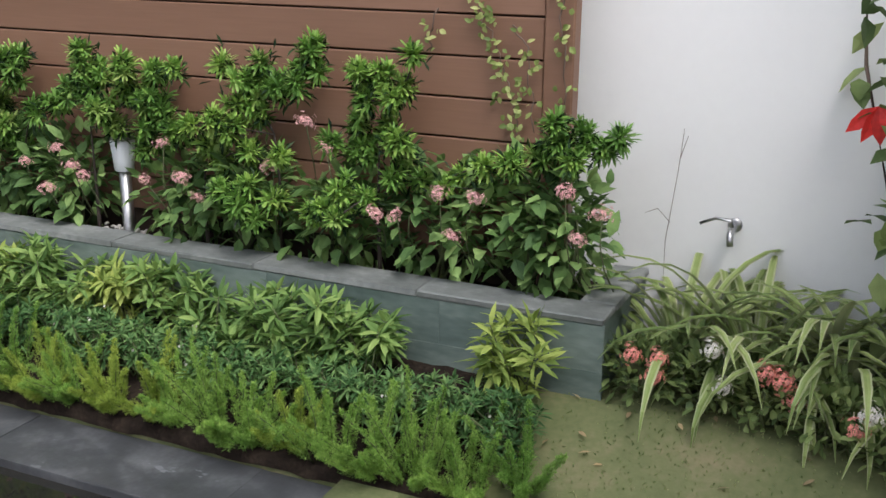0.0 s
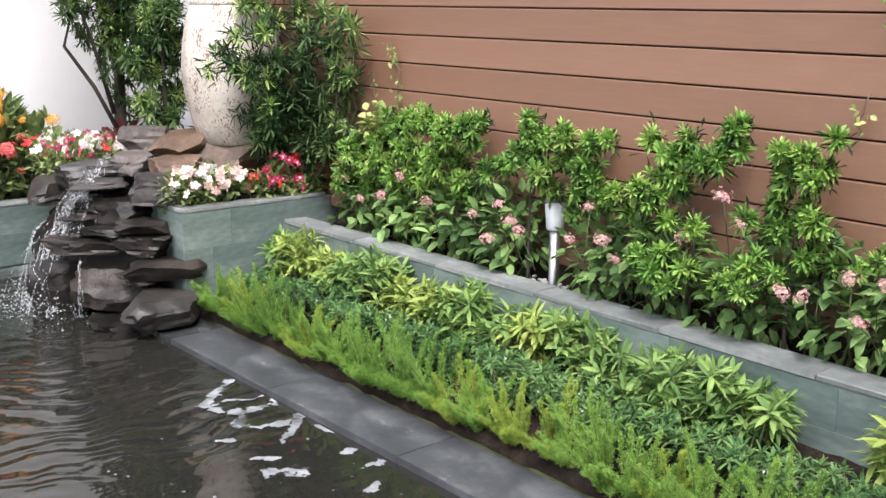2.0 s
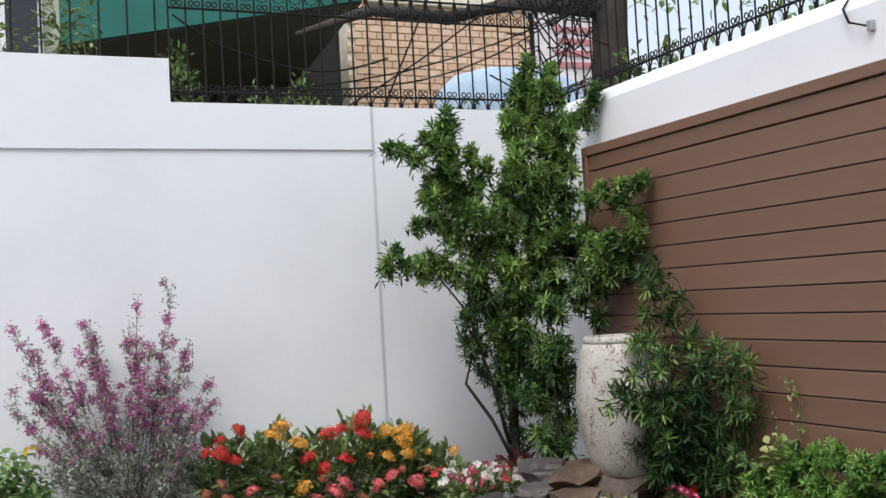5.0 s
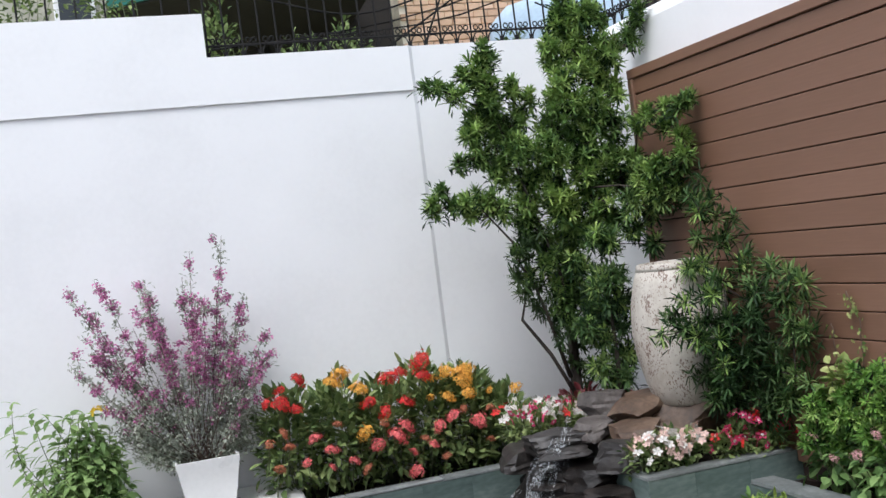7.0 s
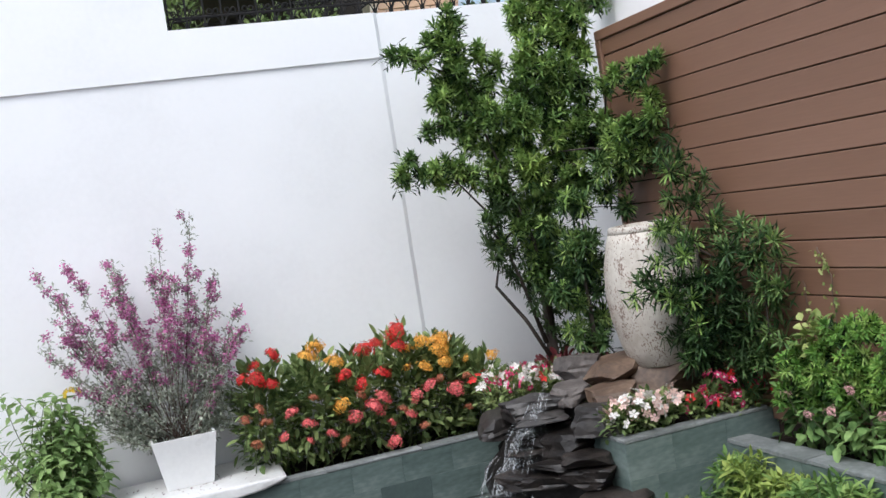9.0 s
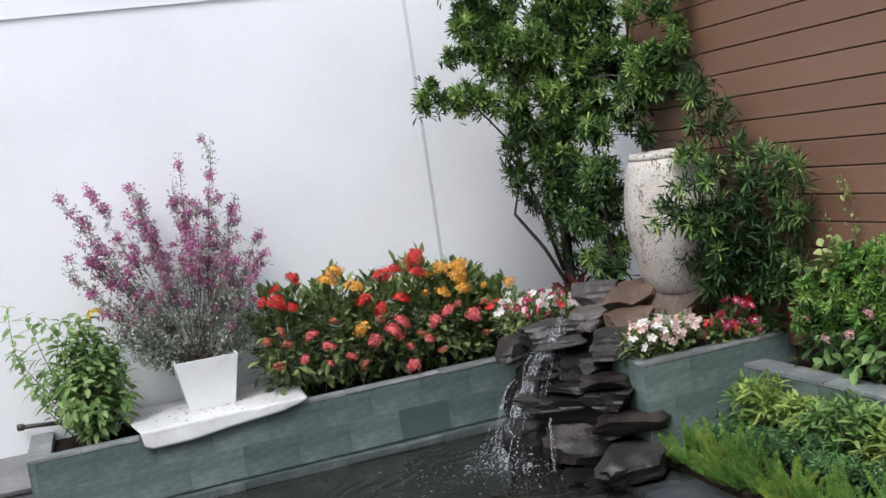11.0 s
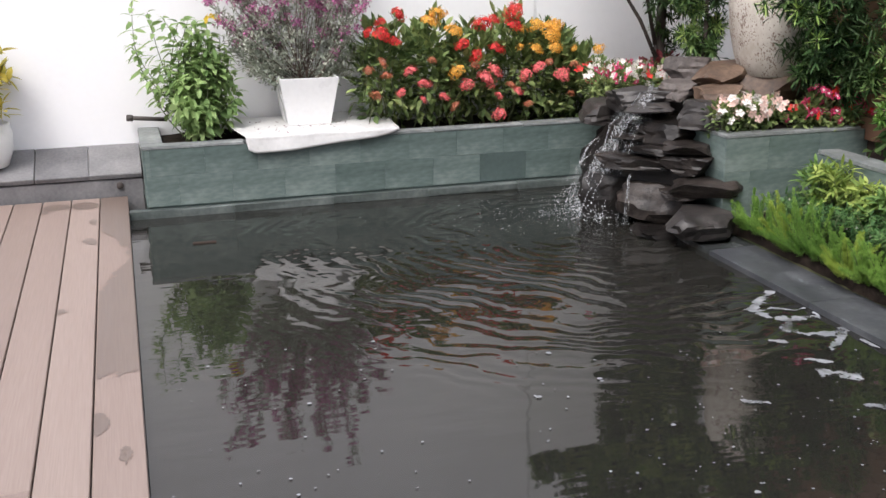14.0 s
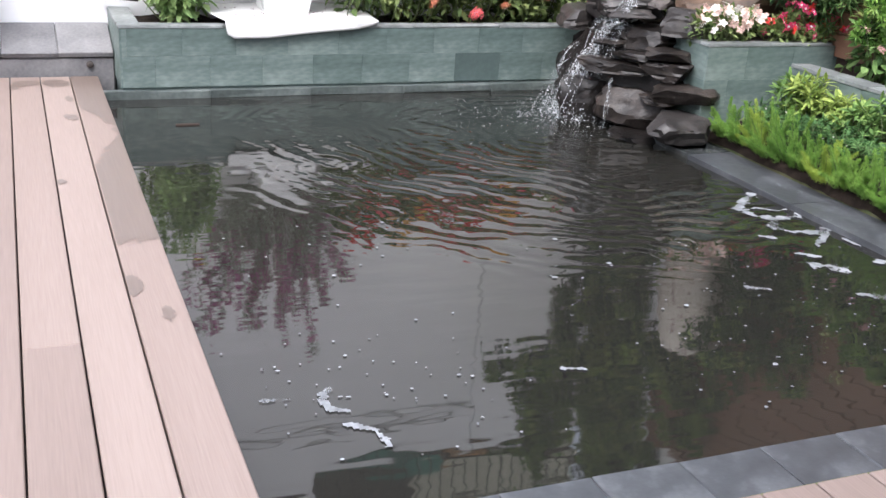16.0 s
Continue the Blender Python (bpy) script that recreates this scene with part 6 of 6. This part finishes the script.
M_PEBBLE = material("pale_pebble", (0.42, 0.40, 0.38), 0.7, scale=20, fine=90, bump=0.3, island=0.6)
bm = bmesh.new()
for _ in range(60):
    bmesh.ops.create_icosphere(bm, subdivisions=1, radius=1.0, matrix=Matrix.Translation((3.63 + rr.uniform(-.03, .07), -2.80 + rr.gauss(0, .06), .332 + rr.uniform(0, .02))) @ Matrix.Diagonal((rr.uniform(.007, .014), rr.uniform(.007, .014), rr.uniform(.005, .010), 1)))
tagged(finish("pebbles", bm, M_PEBBLE, None, True), "pale pebbles round foot of garden lamp", "pebbles", kind="stuff")

TAP = (WALL_X, -4.89, 0.545)
tap = thing("garden_tap", TAP, "chrome garden tap on white wall", "tap")
part("flange", lathe([(0.022, 0), (0.022, 0.004), (0.016, 0.008)], 20), M_STEEL, tap, smooth=True).matrix_basis = pose(*TAP, 0, -90, 0)
bm = tube(bmesh.new(), [(WALL_X, -4.888, 0.540), (WALL_X - .05, -4.888, 0.540), (WALL_X - .075, -4.888, 0.532), (WALL_X - .083, -4.890, 0.518), (WALL_X - .084, -4.892, 0.500)], [.010, .011, .011, .010, .010], 12)
part("spout", bm, M_STEEL, tap, smooth=True)
bm = tube(bmesh.new(), [(WALL_X - .05, -4.888, 0.550), (WALL_X - .052, -4.883, 0.570), (WALL_X - .06, -4.84, 0.575), (WALL_X - .065, -4.795, 0.555)], [.007, .007, .005, .005], 10)
part("lever", bm, M_STEEL, tap, smooth=True)
pipe = thing("drain_pipe", (0.1, 0.82, 0.36), "thin dark pipe stub over planter end", "pipe")
M_PIPE = material("dark_pipe", (0.055, 0.045, 0.040), 0.6, scale=10, bump=0.1)
part("tube", tube(bmesh.new(), [(0.04, 0.82, 0.413), (0.14, 0.82, 0.405), (0.27, 0.82, 0.392)], 0.013, 12), M_PIPE, pipe, smooth=True)
part("collar", tube(bmesh.new(), [(0.030, 0.82, 0.414), (0.034, 0.82, 0.4138), (0.066, 0.82, 0.411), (0.070, 0.82, 0.4107)], [0.014, 0.020, 0.020, 0.014], 12), M_PIPE, pipe, smooth=True)
spout = thing("drain_spout", (-0.04, 0.553, 0.062), "small dark round drain spout in step riser", "drain")
part("ring", tube(bmesh.new(), [(-0.04, 0.575, 0.062), (-0.04, 0.548, 0.062), (-0.04, 0.545, 0.062)], [0.020, 0.020, 0.016], 14), M_PIPE, spout, smooth=True)
hook = thing("wall_bracket", (WALL_X, -2.1, 2.77), "thin dark wire bracket on white wall", "bracket")
part("wire", tube(bmesh.new(), [(WALL_X + .06, -1.96, 2.98), (WALL_X - .02, -1.975, 2.89), (WALL_X - .025, -2.01, 2.82), (WALL_X - .02, -2.12, 2.775), (WALL_X + .004, -2.13, 2.775)], 0.006, 8), M_IRON, hook, smooth=True)
part("clamp", cuboid(WALL_X - .03, WALL_X - .001, -2.14, -2.11, 2.755, 2.80, .003), M_STEEL, hook)

# wet patches on the outer deck boards
M_WET = material("wet_board", (0.145, 0.108, 0.090), 0.4, (0.118, 0.087, 0.073), (0.172, 0.132, 0.11), scale=4, fine=90, stretch=(1.5, .05, 1), bump=0.15)
bm = bmesh.new()


def wet(x0, x1, y0, y1, inside, seed, c=0.006):
    """A damp stain of small flat cells; inside(x, y) is positive where the board is soaked."""
    cells = {}

    def corner(i, j):
        if (i, j) not in cells:
            cells[i, j] = bm.verts.new((min(x1, x0 + i * c + .0022 * noise.noise(Vector((i * .8, j * .8, seed)))), y0 + j * c + .0022 * noise.noise(Vector((i * .8, j * .8, seed + 9))), 0.0022))
        return cells[i, j]

    for i in range(int((x1 - x0) / c)):
        for j in range(int((y1 - y0) / c)):
            x, y = x0 + (i + .5) * c, y0 + (j + .5) * c
            if inside(x, y) + .030 * noise.noise(Vector((x * 18, y * 14, seed))) + .018 * noise.noise(Vector((x * 60, y * 45, seed))) > 0:
                bm.faces.new((corner(i, j), corner(i + 1, j), corner(i + 1, j + 1), corner(i, j + 1)))


def long_stain(x, y):
    # widens from a point by the water, then ends abruptly
    reach = 0.17 * min(1.0, max(0.0, (-.70 - y) / .62))
    return min(reach + x, (y + 2.19) * .6)


def corner_stain(x, y):
    reach = 0.18 * min(1.0, max(0.0, (y + .62) / .60)) + 0.02
    return min(reach + x, .3)


wet(-.151, -.004, -2.26, -.68, long_stain, 3)
wet(-.151, -.004, -.72, .52, corner_stain, 4)
for k, (x, y, r, ry) in enumerate(((-.14, -2.57, .022, .05), (-.06, -2.80, .012, .04), (-.235, .36, .05, .07), (-.39, .37, .05, .05), (-.46, .27, .02, .04), (-.19, -.02, .012, .05), (-.20, -.40, .022, .05), (-.30, -1.45, .012, .03))):
    b0 = -.157 * math.ceil(-x / .1575)
    wet(max(x - .10, b0 + .003), min(x + .10, b0 + .1525), y - .14, y + .14, lambda u, v: min(r, .03) * 3 * (1 - math.hypot((u - x) / (r * 1.4), (v - y) / (ry * 1.4))), 20 + k)
tagged(finish("wet_patches", bm, M_WET), "dark damp water stains on deck boards", "stain", kind="stuff")

# ---- railings on the walls ----
def picket_mesh(h, name="picket"):
    bm = tube(bmesh.new(), [(0, 0, 0), (0, 0, h)], 0.0062, 6)
    me = bpy.data.meshes.new(name)
    bm.to_mesh(me)
    bm.free()
    me.materials.append(M_IRON)
    return me


def scroll_mesh():
    """A bay ornament: an arch below, two curls above."""
    bm = bmesh.new()
    arch = [(-.046, 0, .0), (-.044, 0, .035), (-.028, 0, .066), (0, 0, .076), (.028, 0, .066), (.044, 0, .035), (.046, 0, 0)]
    tube(bm, arch, .0055, 5)
    for sx in (-1, 1):
        curl = [(sx * (.004 + .024 * (1 - .062 * k) * (1 - math.cos(k * .62)) * .9), 0, .105 + .024 * (1 - .062 * k) * math.sin(k * .62)) for k in range(11)]
        tube(bm, curl, .0045, 5)
    me = bpy.data.meshes.new("scroll")
    bm.to_mesh(me)
    bm.free()
    me.materials.append(M_IRON)
    return me


SCROLL, PICKET = scroll_mesh(), picket_mesh(1.25)


def child(name, me, parent, m):
    ob = new(name, me)
    ob.parent = parent
    ob.matrix_parent_inverse = parent.matrix_basis.inverted()
    ob.matrix_basis = m
    return ob


def railing(a, b, z, step, label):
    a, b = Vector(a), Vector(b)
    ob = thing("iron_railing", ((a.x + b.x) / 2, (a.y + b.y) / 2, z), label, "railing")
    d = b - a
    n = int(d.length / step)
    ang = math.degrees(math.atan2(d.y, d.x))
    for k in range(n + 1):
        p = a + d * (k / n)
        child("picket", PICKET, ob, pose(p.x, p.y, z))
        if k < n:
            q = a + d * ((k + .5) / n)
            child("scroll", SCROLL, ob, pose(q.x, q.y, z + .012, 0, 0, ang))
            child("scroll", SCROLL, ob, pose(q.x, q.y, z + .76, 180, 0, ang))
    for h in (.006, .092, .62, .76):
        bm = tube(bmesh.new(), [(a.x, a.y, z + h), (b.x, b.y, z + h)], .008, 6)
        part("rail", bm, M_IRON, ob)
    return ob


railing((1.44, 1.0, 0), (4.05, 1.0, 0), 2.967, .107, "black wrought iron railing with scrolls on wall")
railing((4.11, 0.95, 0), (4.11, -6.2, 0), 2.977, .107, "black wrought iron railing with scrolls on wall")
rail3 = thing("iron_railing", (0, 1.0, 3.233), "plain black iron bars on higher wall", "railing")
for k in range(14):
    child("picket", PICKET, rail3, pose(1.36 - .165 * k, 1.0, 3.233))
part("rail", tube(bmesh.new(), [(-4, 1.0, 3.24), (1.40, 1.0, 3.24), (1.425, 1.0, 2.98)], .012, 6), M_IRON, rail3)

# ---- houses and trees across the lane ----
M_BRICK = material("pale_orange_brick", (0.68, 0.46, 0.31), 0.8, (0.58, 0.38, 0.25), (0.76, 0.54, 0.39), scale=8, fine=50, bump=0.3, piece=0.4)
M_MORTAR = material("cream_mortar", (0.80, 0.72, 0.60), 0.9, scale=10, bump=0.2)
# near-black wall and dark soffit fill the void below the green fascia
M_DARKWALL = material("near_black_wall", (0.035, 0.03, 0.027), 0.85, scale=3, fine=25, bump=0.3)
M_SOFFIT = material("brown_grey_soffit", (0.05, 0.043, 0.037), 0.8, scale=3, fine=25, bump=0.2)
M_GREEN = material("green_fascia", (0.012, 0.13, 0.10), 0.5, scale=4, fine=40, bump=0.1)
M_PALE = material("pale_house_paint", (0.42, 0.41, 0.33), 0.8, scale=2, fine=25, bump=0.1)
M_BLUE = material("pale_blue_paint", (0.42, 0.53, 0.66), 0.7, scale=2, fine=25, bump=0.1)
M_SIGN = material("faded_white_sign", (0.70, 0.64, 0.64), 0.6, scale=3, fine=30, bump=0.05)
M_SIGNTXT = material("faded_red_print", (0.50, 0.20, 0.22), 0.6, bump=0)
M_GLASS = material("dark_window_glass", (0.02, 0.025, 0.03), 0.1, bump=0)
M_WOOD = material("orange_wood", (0.42, 0.20, 0.05), 0.6, scale=5, fine=40, bump=0.2)

brick_house = thing("brick_house", (5.1, 5.2, 0), "pale orange brick house beyond the lane", "house")
part("wall", cuboid(3.98, 6.25, 5.03, 5.30, -0.05, 5.0), M_MORTAR, brick_house, "cream mortar wall")
part("lintel", cuboid(4.15, 6.30, 4.96, 5.30, 4.93, 5.20, .01), M_MORTAR, brick_house)
part("window", cuboid(4.2, 4.9, 4.99, 5.02, 5.28, 6.0), M_WOOD, brick_house, "orange wooden shutter")
part("upper_wall", cuboid(3.98, 6.25, 5.03, 5.30, 5.2, 7.5), M_PALE, brick_house)
part("blue_base", lathe([(.001, 3.4), (.95, 3.5), (.9, 3.9), (.7, 4.10), (.35, 4.20), (.01, 4.22)], 32), M_BLUE, brick_house, "pale blue curved awning", True).matrix_basis = Matrix.Translation((5.82, 4.75, 0)) @ Matrix.Diagonal((1.05, .28, 1, 1))
dark_house = thing("dark_house", (2.4, 5.2, 0), "dark old house with green fascia beyond the lane", "house")
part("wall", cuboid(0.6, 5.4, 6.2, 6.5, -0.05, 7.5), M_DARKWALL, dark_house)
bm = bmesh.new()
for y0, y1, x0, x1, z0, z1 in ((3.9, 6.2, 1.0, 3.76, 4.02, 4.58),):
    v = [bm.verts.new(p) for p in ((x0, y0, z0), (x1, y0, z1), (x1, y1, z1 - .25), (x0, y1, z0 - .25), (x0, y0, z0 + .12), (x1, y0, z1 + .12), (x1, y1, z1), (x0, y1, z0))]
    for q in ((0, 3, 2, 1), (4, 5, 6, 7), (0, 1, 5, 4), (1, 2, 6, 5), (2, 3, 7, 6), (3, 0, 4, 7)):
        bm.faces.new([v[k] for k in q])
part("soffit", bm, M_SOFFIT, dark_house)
bm = bmesh.new()
v = [bm.verts.new(p) for p in ((1.0, 3.86, 4.04), (3.76, 3.86, 4.60), (3.76, 3.86, 5.3), (1.0, 3.86, 4.80), (1.0, 3.92, 4.04), (3.76, 3.92, 4.60), (3.76, 3.92, 5.3), (1.0, 3.92, 4.80))]
for q in ((0, 1, 2, 3), (4, 7, 6, 5), (0, 4, 5, 1), (3, 2, 6, 7), (0, 3, 7, 4), (1, 5, 6, 2)):
    bm.faces.new([v[k] for k in q])
part("fascia", bm, M_GREEN, dark_house, "dark green painted fascia")
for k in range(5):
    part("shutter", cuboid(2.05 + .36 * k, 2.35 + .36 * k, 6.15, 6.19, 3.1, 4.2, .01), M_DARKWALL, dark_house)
pale_house = thing("pale_house", (-0.6, 6, 0), "pale greenish house with a window beyond the lane", "house")
part("wall", cuboid(-4.5, 1.30, 5.6, 5.9, -0.05, 6.5), M_PALE, pale_house)
win = part("window", cuboid(0.55, 0.95, 5.55, 5.598, 4.1, 5.2, .01), M_PLASTER, pale_house, "white window frame")
part("pane", cuboid(0.60, 0.90, 5.535, 5.548, 4.15, 5.15), M_GLASS, win)
sign = thing("sign_board", (6.65, 5.0, 4.6), "faded white sign with red lettering beyond the lane", "sign")
part("panel", cuboid(6.24, 7.2, 5.0, 5.05, 3.9, 5.4), M_SIGN, sign)
for z, w, h in ((5.0, .55, .16), (4.72, .62, .07), (4.58, .5, .07), (4.44, .62, .07), (4.30, .56, .07)):
    part("lettering_bar", cuboid(6.72 - w / 2 + .1, 6.72 + w / 2 + .1, 4.985, 4.998, z, z + h), M_SIGNTXT, sign)
part("post", cuboid(6.2, 6.24, 4.98, 5.06, -0.05, 5.4), M_IRON, sign)
part("post", cuboid(7.2, 7.24, 4.98, 5.06, -0.05, 5.4), M_IRON, sign)
lane_tree = thing("street_tree", (5.1, 1.75, 0), "thick dark street tree trunk behind railing", "tree")
bm = tube(bmesh.new(), [(5.10, 1.75, -0.05), (5.08, 1.75, 2.0), (5.12, 1.75, 3.2), (5.15, 1.72, 4.2), (5.1, 1.7, 6.0)], [.22, .17, .155, .15, .14], 14)
part("trunk", bm, M_BARK, lane_tree, smooth=True)
bm = tube(bmesh.new(), [(5.13, 1.72, 4.0), (4.4, 1.9, 4.06), (3.8, 2.0, 3.92), (3.2, 2.1, 3.98), (2.6, 2.2, 3.78)], [.10, .07, .06, .05, .02], 9)
part("limb", bm, M_BARK, lane_tree, smooth=True)
rng = np.random.default_rng(88)
n = 2600
c = np.array([[5.6, 1.6, 4.6], [6.2, 0.8, 4.2], [5.9, 0.0, 4.9], [5.3, 2.4, 5.3], [6.6, -1.2, 4.6], [7.2, -.2, 4.0]])[rng.integers(0, 6, n)]
leaf_mesh("crown", c + rng.normal(0, .36, (n, 3)), rand_dirs(rng, n), rng.uniform(.07, .13, n), .04, G_BUSH, lane_tree, .3, .2, rng)
for k, (x, y, z, sx, sz) in enumerate(((1.62, 1.75, 3.1, .3, .45), (2.25, 2.0, 3.02, .45, .34), (2.62, 2.2, 3.08, .4, .4), (.9, 2.2, 3.55, .5, .6), (.35, 2.0, 3.45, .5, .6), (-.3, 2.3, 3.5, .6, .7), (-1.2, 2.2, 3.6, .8, .8), (3.75, 1.6, 3.0, .25, .2), (4.35, .3, 3.0, .22, .3), (4.35, -.1, 3.0, .2, .25))):
    ob, *_ = leafy_shrub("lane_shrub", (x, y, z - .4), (sx, sx, sz + .4), 420, .06, .028, G_IXORA, "unkempt green shrub behind the railing", 700 + k, "shrub", group="shrubs behind the railing")
    part("trunk", tube(bmesh.new(), [(x, y, -0.06), (x + .03, y, z * .5), (x, y, z - .3)], [.03, .022, .012], 7), M_BARK, ob, smooth=True)
cables = thing("overhead_cables", (4, 2, 4), "tangle of dark overhead cables behind railing", "cables")
rng = np.random.default_rng(12)
for k in range(26):
    a = np.array([5.0 + rng.uniform(-.3, .1), 1.6 + rng.uniform(-.2, .2), 3.5 + rng.uniform(0, 1.0)])
    b = np.array([4.3 + rng.uniform(-.3, .5), 1.5 + rng.uniform(-.2, .3), 3.3 + rng.uniform(0, 1.3)])
    p = [tuple(a + (b - a) * s - np.array([0, 0, rng.uniform(.05, .3) * math.sin(math.pi * s)])) for s in np.linspace(0, 1, 7)]
    part("cable", tube(bmesh.new(), p, .007, 5), M_IRON, cables, smooth=True)
for a, b, sag in (((4.95, 1.6, 4.1), (2.3, 1.3, 3.15), .25), ((4.9, 1.6, 4.0), (1.5, 1.3, 3.1), .2), ((4.2, 1.4, 4.1), (2.6, 1.2, 3.0), .05), ((3.5, 1.3, 4.2), (2.9, 1.2, 3.0), .0), ((1.5, 1.2, 3.6), (2.0, 1.2, 3.35), .04), ((2.0, 1.2, 3.35), (3.0, 1.3, 3.4), .1)):
    a, b = np.array(a), np.array(b)
    part("cable", tube(bmesh.new(), [tuple(a + (b - a) * s - np.array([0, 0, sag * math.sin(math.pi * s)])) for s in np.linspace(0, 1, 9)], .007, 5), M_IRON, cables, smooth=True)

# ---- pieces of floors, walls and edges ----
def boards():
    for k in range(17):
        z = 0.4032 + 0.1252 * k
        if z > 2.36:
            break
        piece("board", (0.022, 4.288, 0.1195), (FENCE_X + 0.011, -2.192, z + 0.0626), M_FENCE, fence, 0.003)
    piece("board", (0.022, 4.288, 0.086), (FENCE_X + 0.011, -2.192, 2.456), M_FENCE, fence, 0.003)
    rnd = random.Random(4)
    for k in range(25):
        x1 = -0.003 - 0.1575 * k
        joints = [0.53, -2.95 if k == 2 else (-1.2 - rnd.random() * 3.0 if k > 3 else -5.5 - 0.2 * k), -6.6]
        for a, b in zip(joints, joints[1:]):
            piece("deck_board", (0.1515, round(a - b - 0.003, 3), 0.030), (x1 - 0.0757, (a + b) / 2, -0.015), M_DECK, deck, 0.003)
    for k in range(13):
        piece("deck_board", (0.1515, 2.475, 0.030), (0.0757 + 0.1575 * k, -5.352, -0.015), M_DECK, deck, 0.003)


def tiles_along_x(parent, x0, x1, y, rows, length, shift, mat, dark_at=None, face=1):
    for r, (z0, z1) in enumerate(rows):
        x = x0 - (shift[r % len(shift)] % length)
        n = 0
        while x < x1 - 0.01:
            a, b = max(x, x0), min(x + length, x1)
            if b - a > 0.015:
                m = M_SLATE_DARK if dark_at and a < dark_at[0] < b and z0 < dark_at[1] < z1 else mat
                piece("tile", (round(b - a - 0.0007, 4), 0.012, round(z1 - z0 - 0.0007, 4)), ((a + b) / 2, y + 0.006 - 0.0007 * ((n * 7 + r * 3) % 3 - 1), (z0 + z1) / 2), m, parent, 0.0007)
            x += length
            n += 1


def tiles_along_y(parent, y0, y1, x, rows, length, shift, mat):
    for r, (z0, z1) in enumerate(rows):
        y = y0 - (shift[r % len(shift)] % length)
        n = 0
        while y < y1 - 0.01:
            a, b = max(y, y0), min(y + length, y1)
            if b - a > 0.015:
                piece("tile", (0.012, round(b - a - 0.0007, 4), round(z1 - z0 - 0.0007, 4)), (x + 0.006 - 0.0007 * ((n * 7 + r * 3) % 3 - 1), (a + b) / 2, (z0 + z1) / 2), mat, parent, 0.0007)
            y += length
            n += 1


M_SLATE_DARK = material("dark_green_slate", (0.070, 0.098, 0.092), 0.5, scale=6, fine=40, bump=0.25)
boards()
NORTH_ROWS, EAST_ROWS, BOX_ROWS = [(-0.004, 0.171), (0.171, 0.324)], [(0.0, 0.065), (0.065, 0.215), (0.215, 0.354)], [(-0.04, 0.13), (0.13, 0.29), (0.29, 0.464)]
tiles_along_x(planter_n, 0.096, 2.95, 0.218, NORTH_ROWS, 0.30, [0.112, 0.262], M_SLATE, (2.13, 0.10))
tiles_along_y(planter_n, 0.218, 0.872, 0.096, NORTH_ROWS, 0.30, [0.1, 0.25], M_SLATE)
tiles_along_y(planter_e, -4.64, -1.19, 3.453, EAST_ROWS, 0.60, [0.0, 0.3, 0.1], M_SLATE)
tiles_along_x(planter_e, 3.465, 3.965, -4.632, EAST_ROWS, 0.60, [0.0, 0.3, 0.1], M_SLATE)
tiles_along_x(box, 2.915, 3.735, -1.19, BOX_ROWS, 0.30, [0.0, 0.15, 0.05], M_SLATE)
tiles_along_y(box, -1.178, -0.55, 2.915, BOX_ROWS, 0.30, [0.0, 0.15, 0.05], M_SLATE)
# thin caps flush with the tiles
for k in range(5):
    piece("cap_stone", (0.5665, 0.090, 0.017), (0.376 + 0.568 * k, 0.2605, 0.3335), M_CAP, planter_n, 0.003, variant=k, rough=0.0022)
piece("cap_stone", (0.122, 0.55, 0.017), (0.153, 0.598, 0.3335), M_CAP, planter_n, 0.003, rough=0.002)
for k in range(6):
    piece("cap_stone", (0.130, 0.571, 0.019), (3.516, -1.488 - 0.5725 * k, 0.3645), M_CAP, planter_e, 0.003, variant=k, rough=0.0022)
piece("cap_stone", (0.37, 0.11, 0.019), (3.77, -4.585, 0.3645), M_CAP, planter_e, 0.003, rough=0.0022)
piece("cap_stone", (0.80, 0.085, 0.016), (3.313, -1.150, 0.473), M_CAP, box, 0.003, rough=0.0018)
piece("cap_stone", (0.085, 0.55, 0.016), (2.957, -0.830, 0.473), M_CAP, box, 0.003, rough=0.0018)
edge = thing("pond_edge", (1.3, -2, 0), "dark grey slate coping slabs round pond", "coping", kind="structure")
for k in range(4):
    piece("slab", (0.266, 0.8018, 0.030), (2.845, -1.02 - 0.803 * k, -0.049), M_COPING if k else M_WETSTONE, edge, 0.0015, variant=k, rough=0.0012)
piece("slab", (0.266, 0.27, 0.030), (2.845, -3.96, -0.049), M_COPING, edge, 0.003, variant=1, rough=0.0015)
for k in range(11):
    piece("slab", (0.2435, 0.205, 0.030), (0.165 + 0.2445 * k, -4.0, -0.049), M_COPING, edge, 0.003, variant=k % 3, rough=0.0015)
for k in range(5):
    piece("slab", (0.5795, 0.060, 0.044), (0.29 + 0.58 * k, 0.205, -0.039), M_PLINTH, edge, 0.003, variant=k, rough=0.003)
ledge = thing("step_ledge", (-1.2, 0.7, 0), "grey stone step and sloping paver strip at deck end", "step", kind="structure")
part("riser", cuboid(-4.0, 0.094, 0.56, WALL_Y - 0.002, -0.5, 0.098, 0.006), M_PAVER, ledge)
for k in range(12):
    piece("paver", (0.297, 0.345, 0.03), (-0.058 - 0.30 * k, 0.708, 0.178), M_PAVER, ledge, 0.004, rx=20.5, variant=k % 3, rough=0.0015)
for r in range(21):
    z = 3.32 + 0.078 * r
    for k in range(14):
        x = 4.06 + 0.165 * k + (0.0825 if r % 2 else 0)
        if x < 6.20:
            piece("brick", (0.153, 0.03, 0.066), (x, 5.018, z), M_BRICK, brick_house, 0.004)
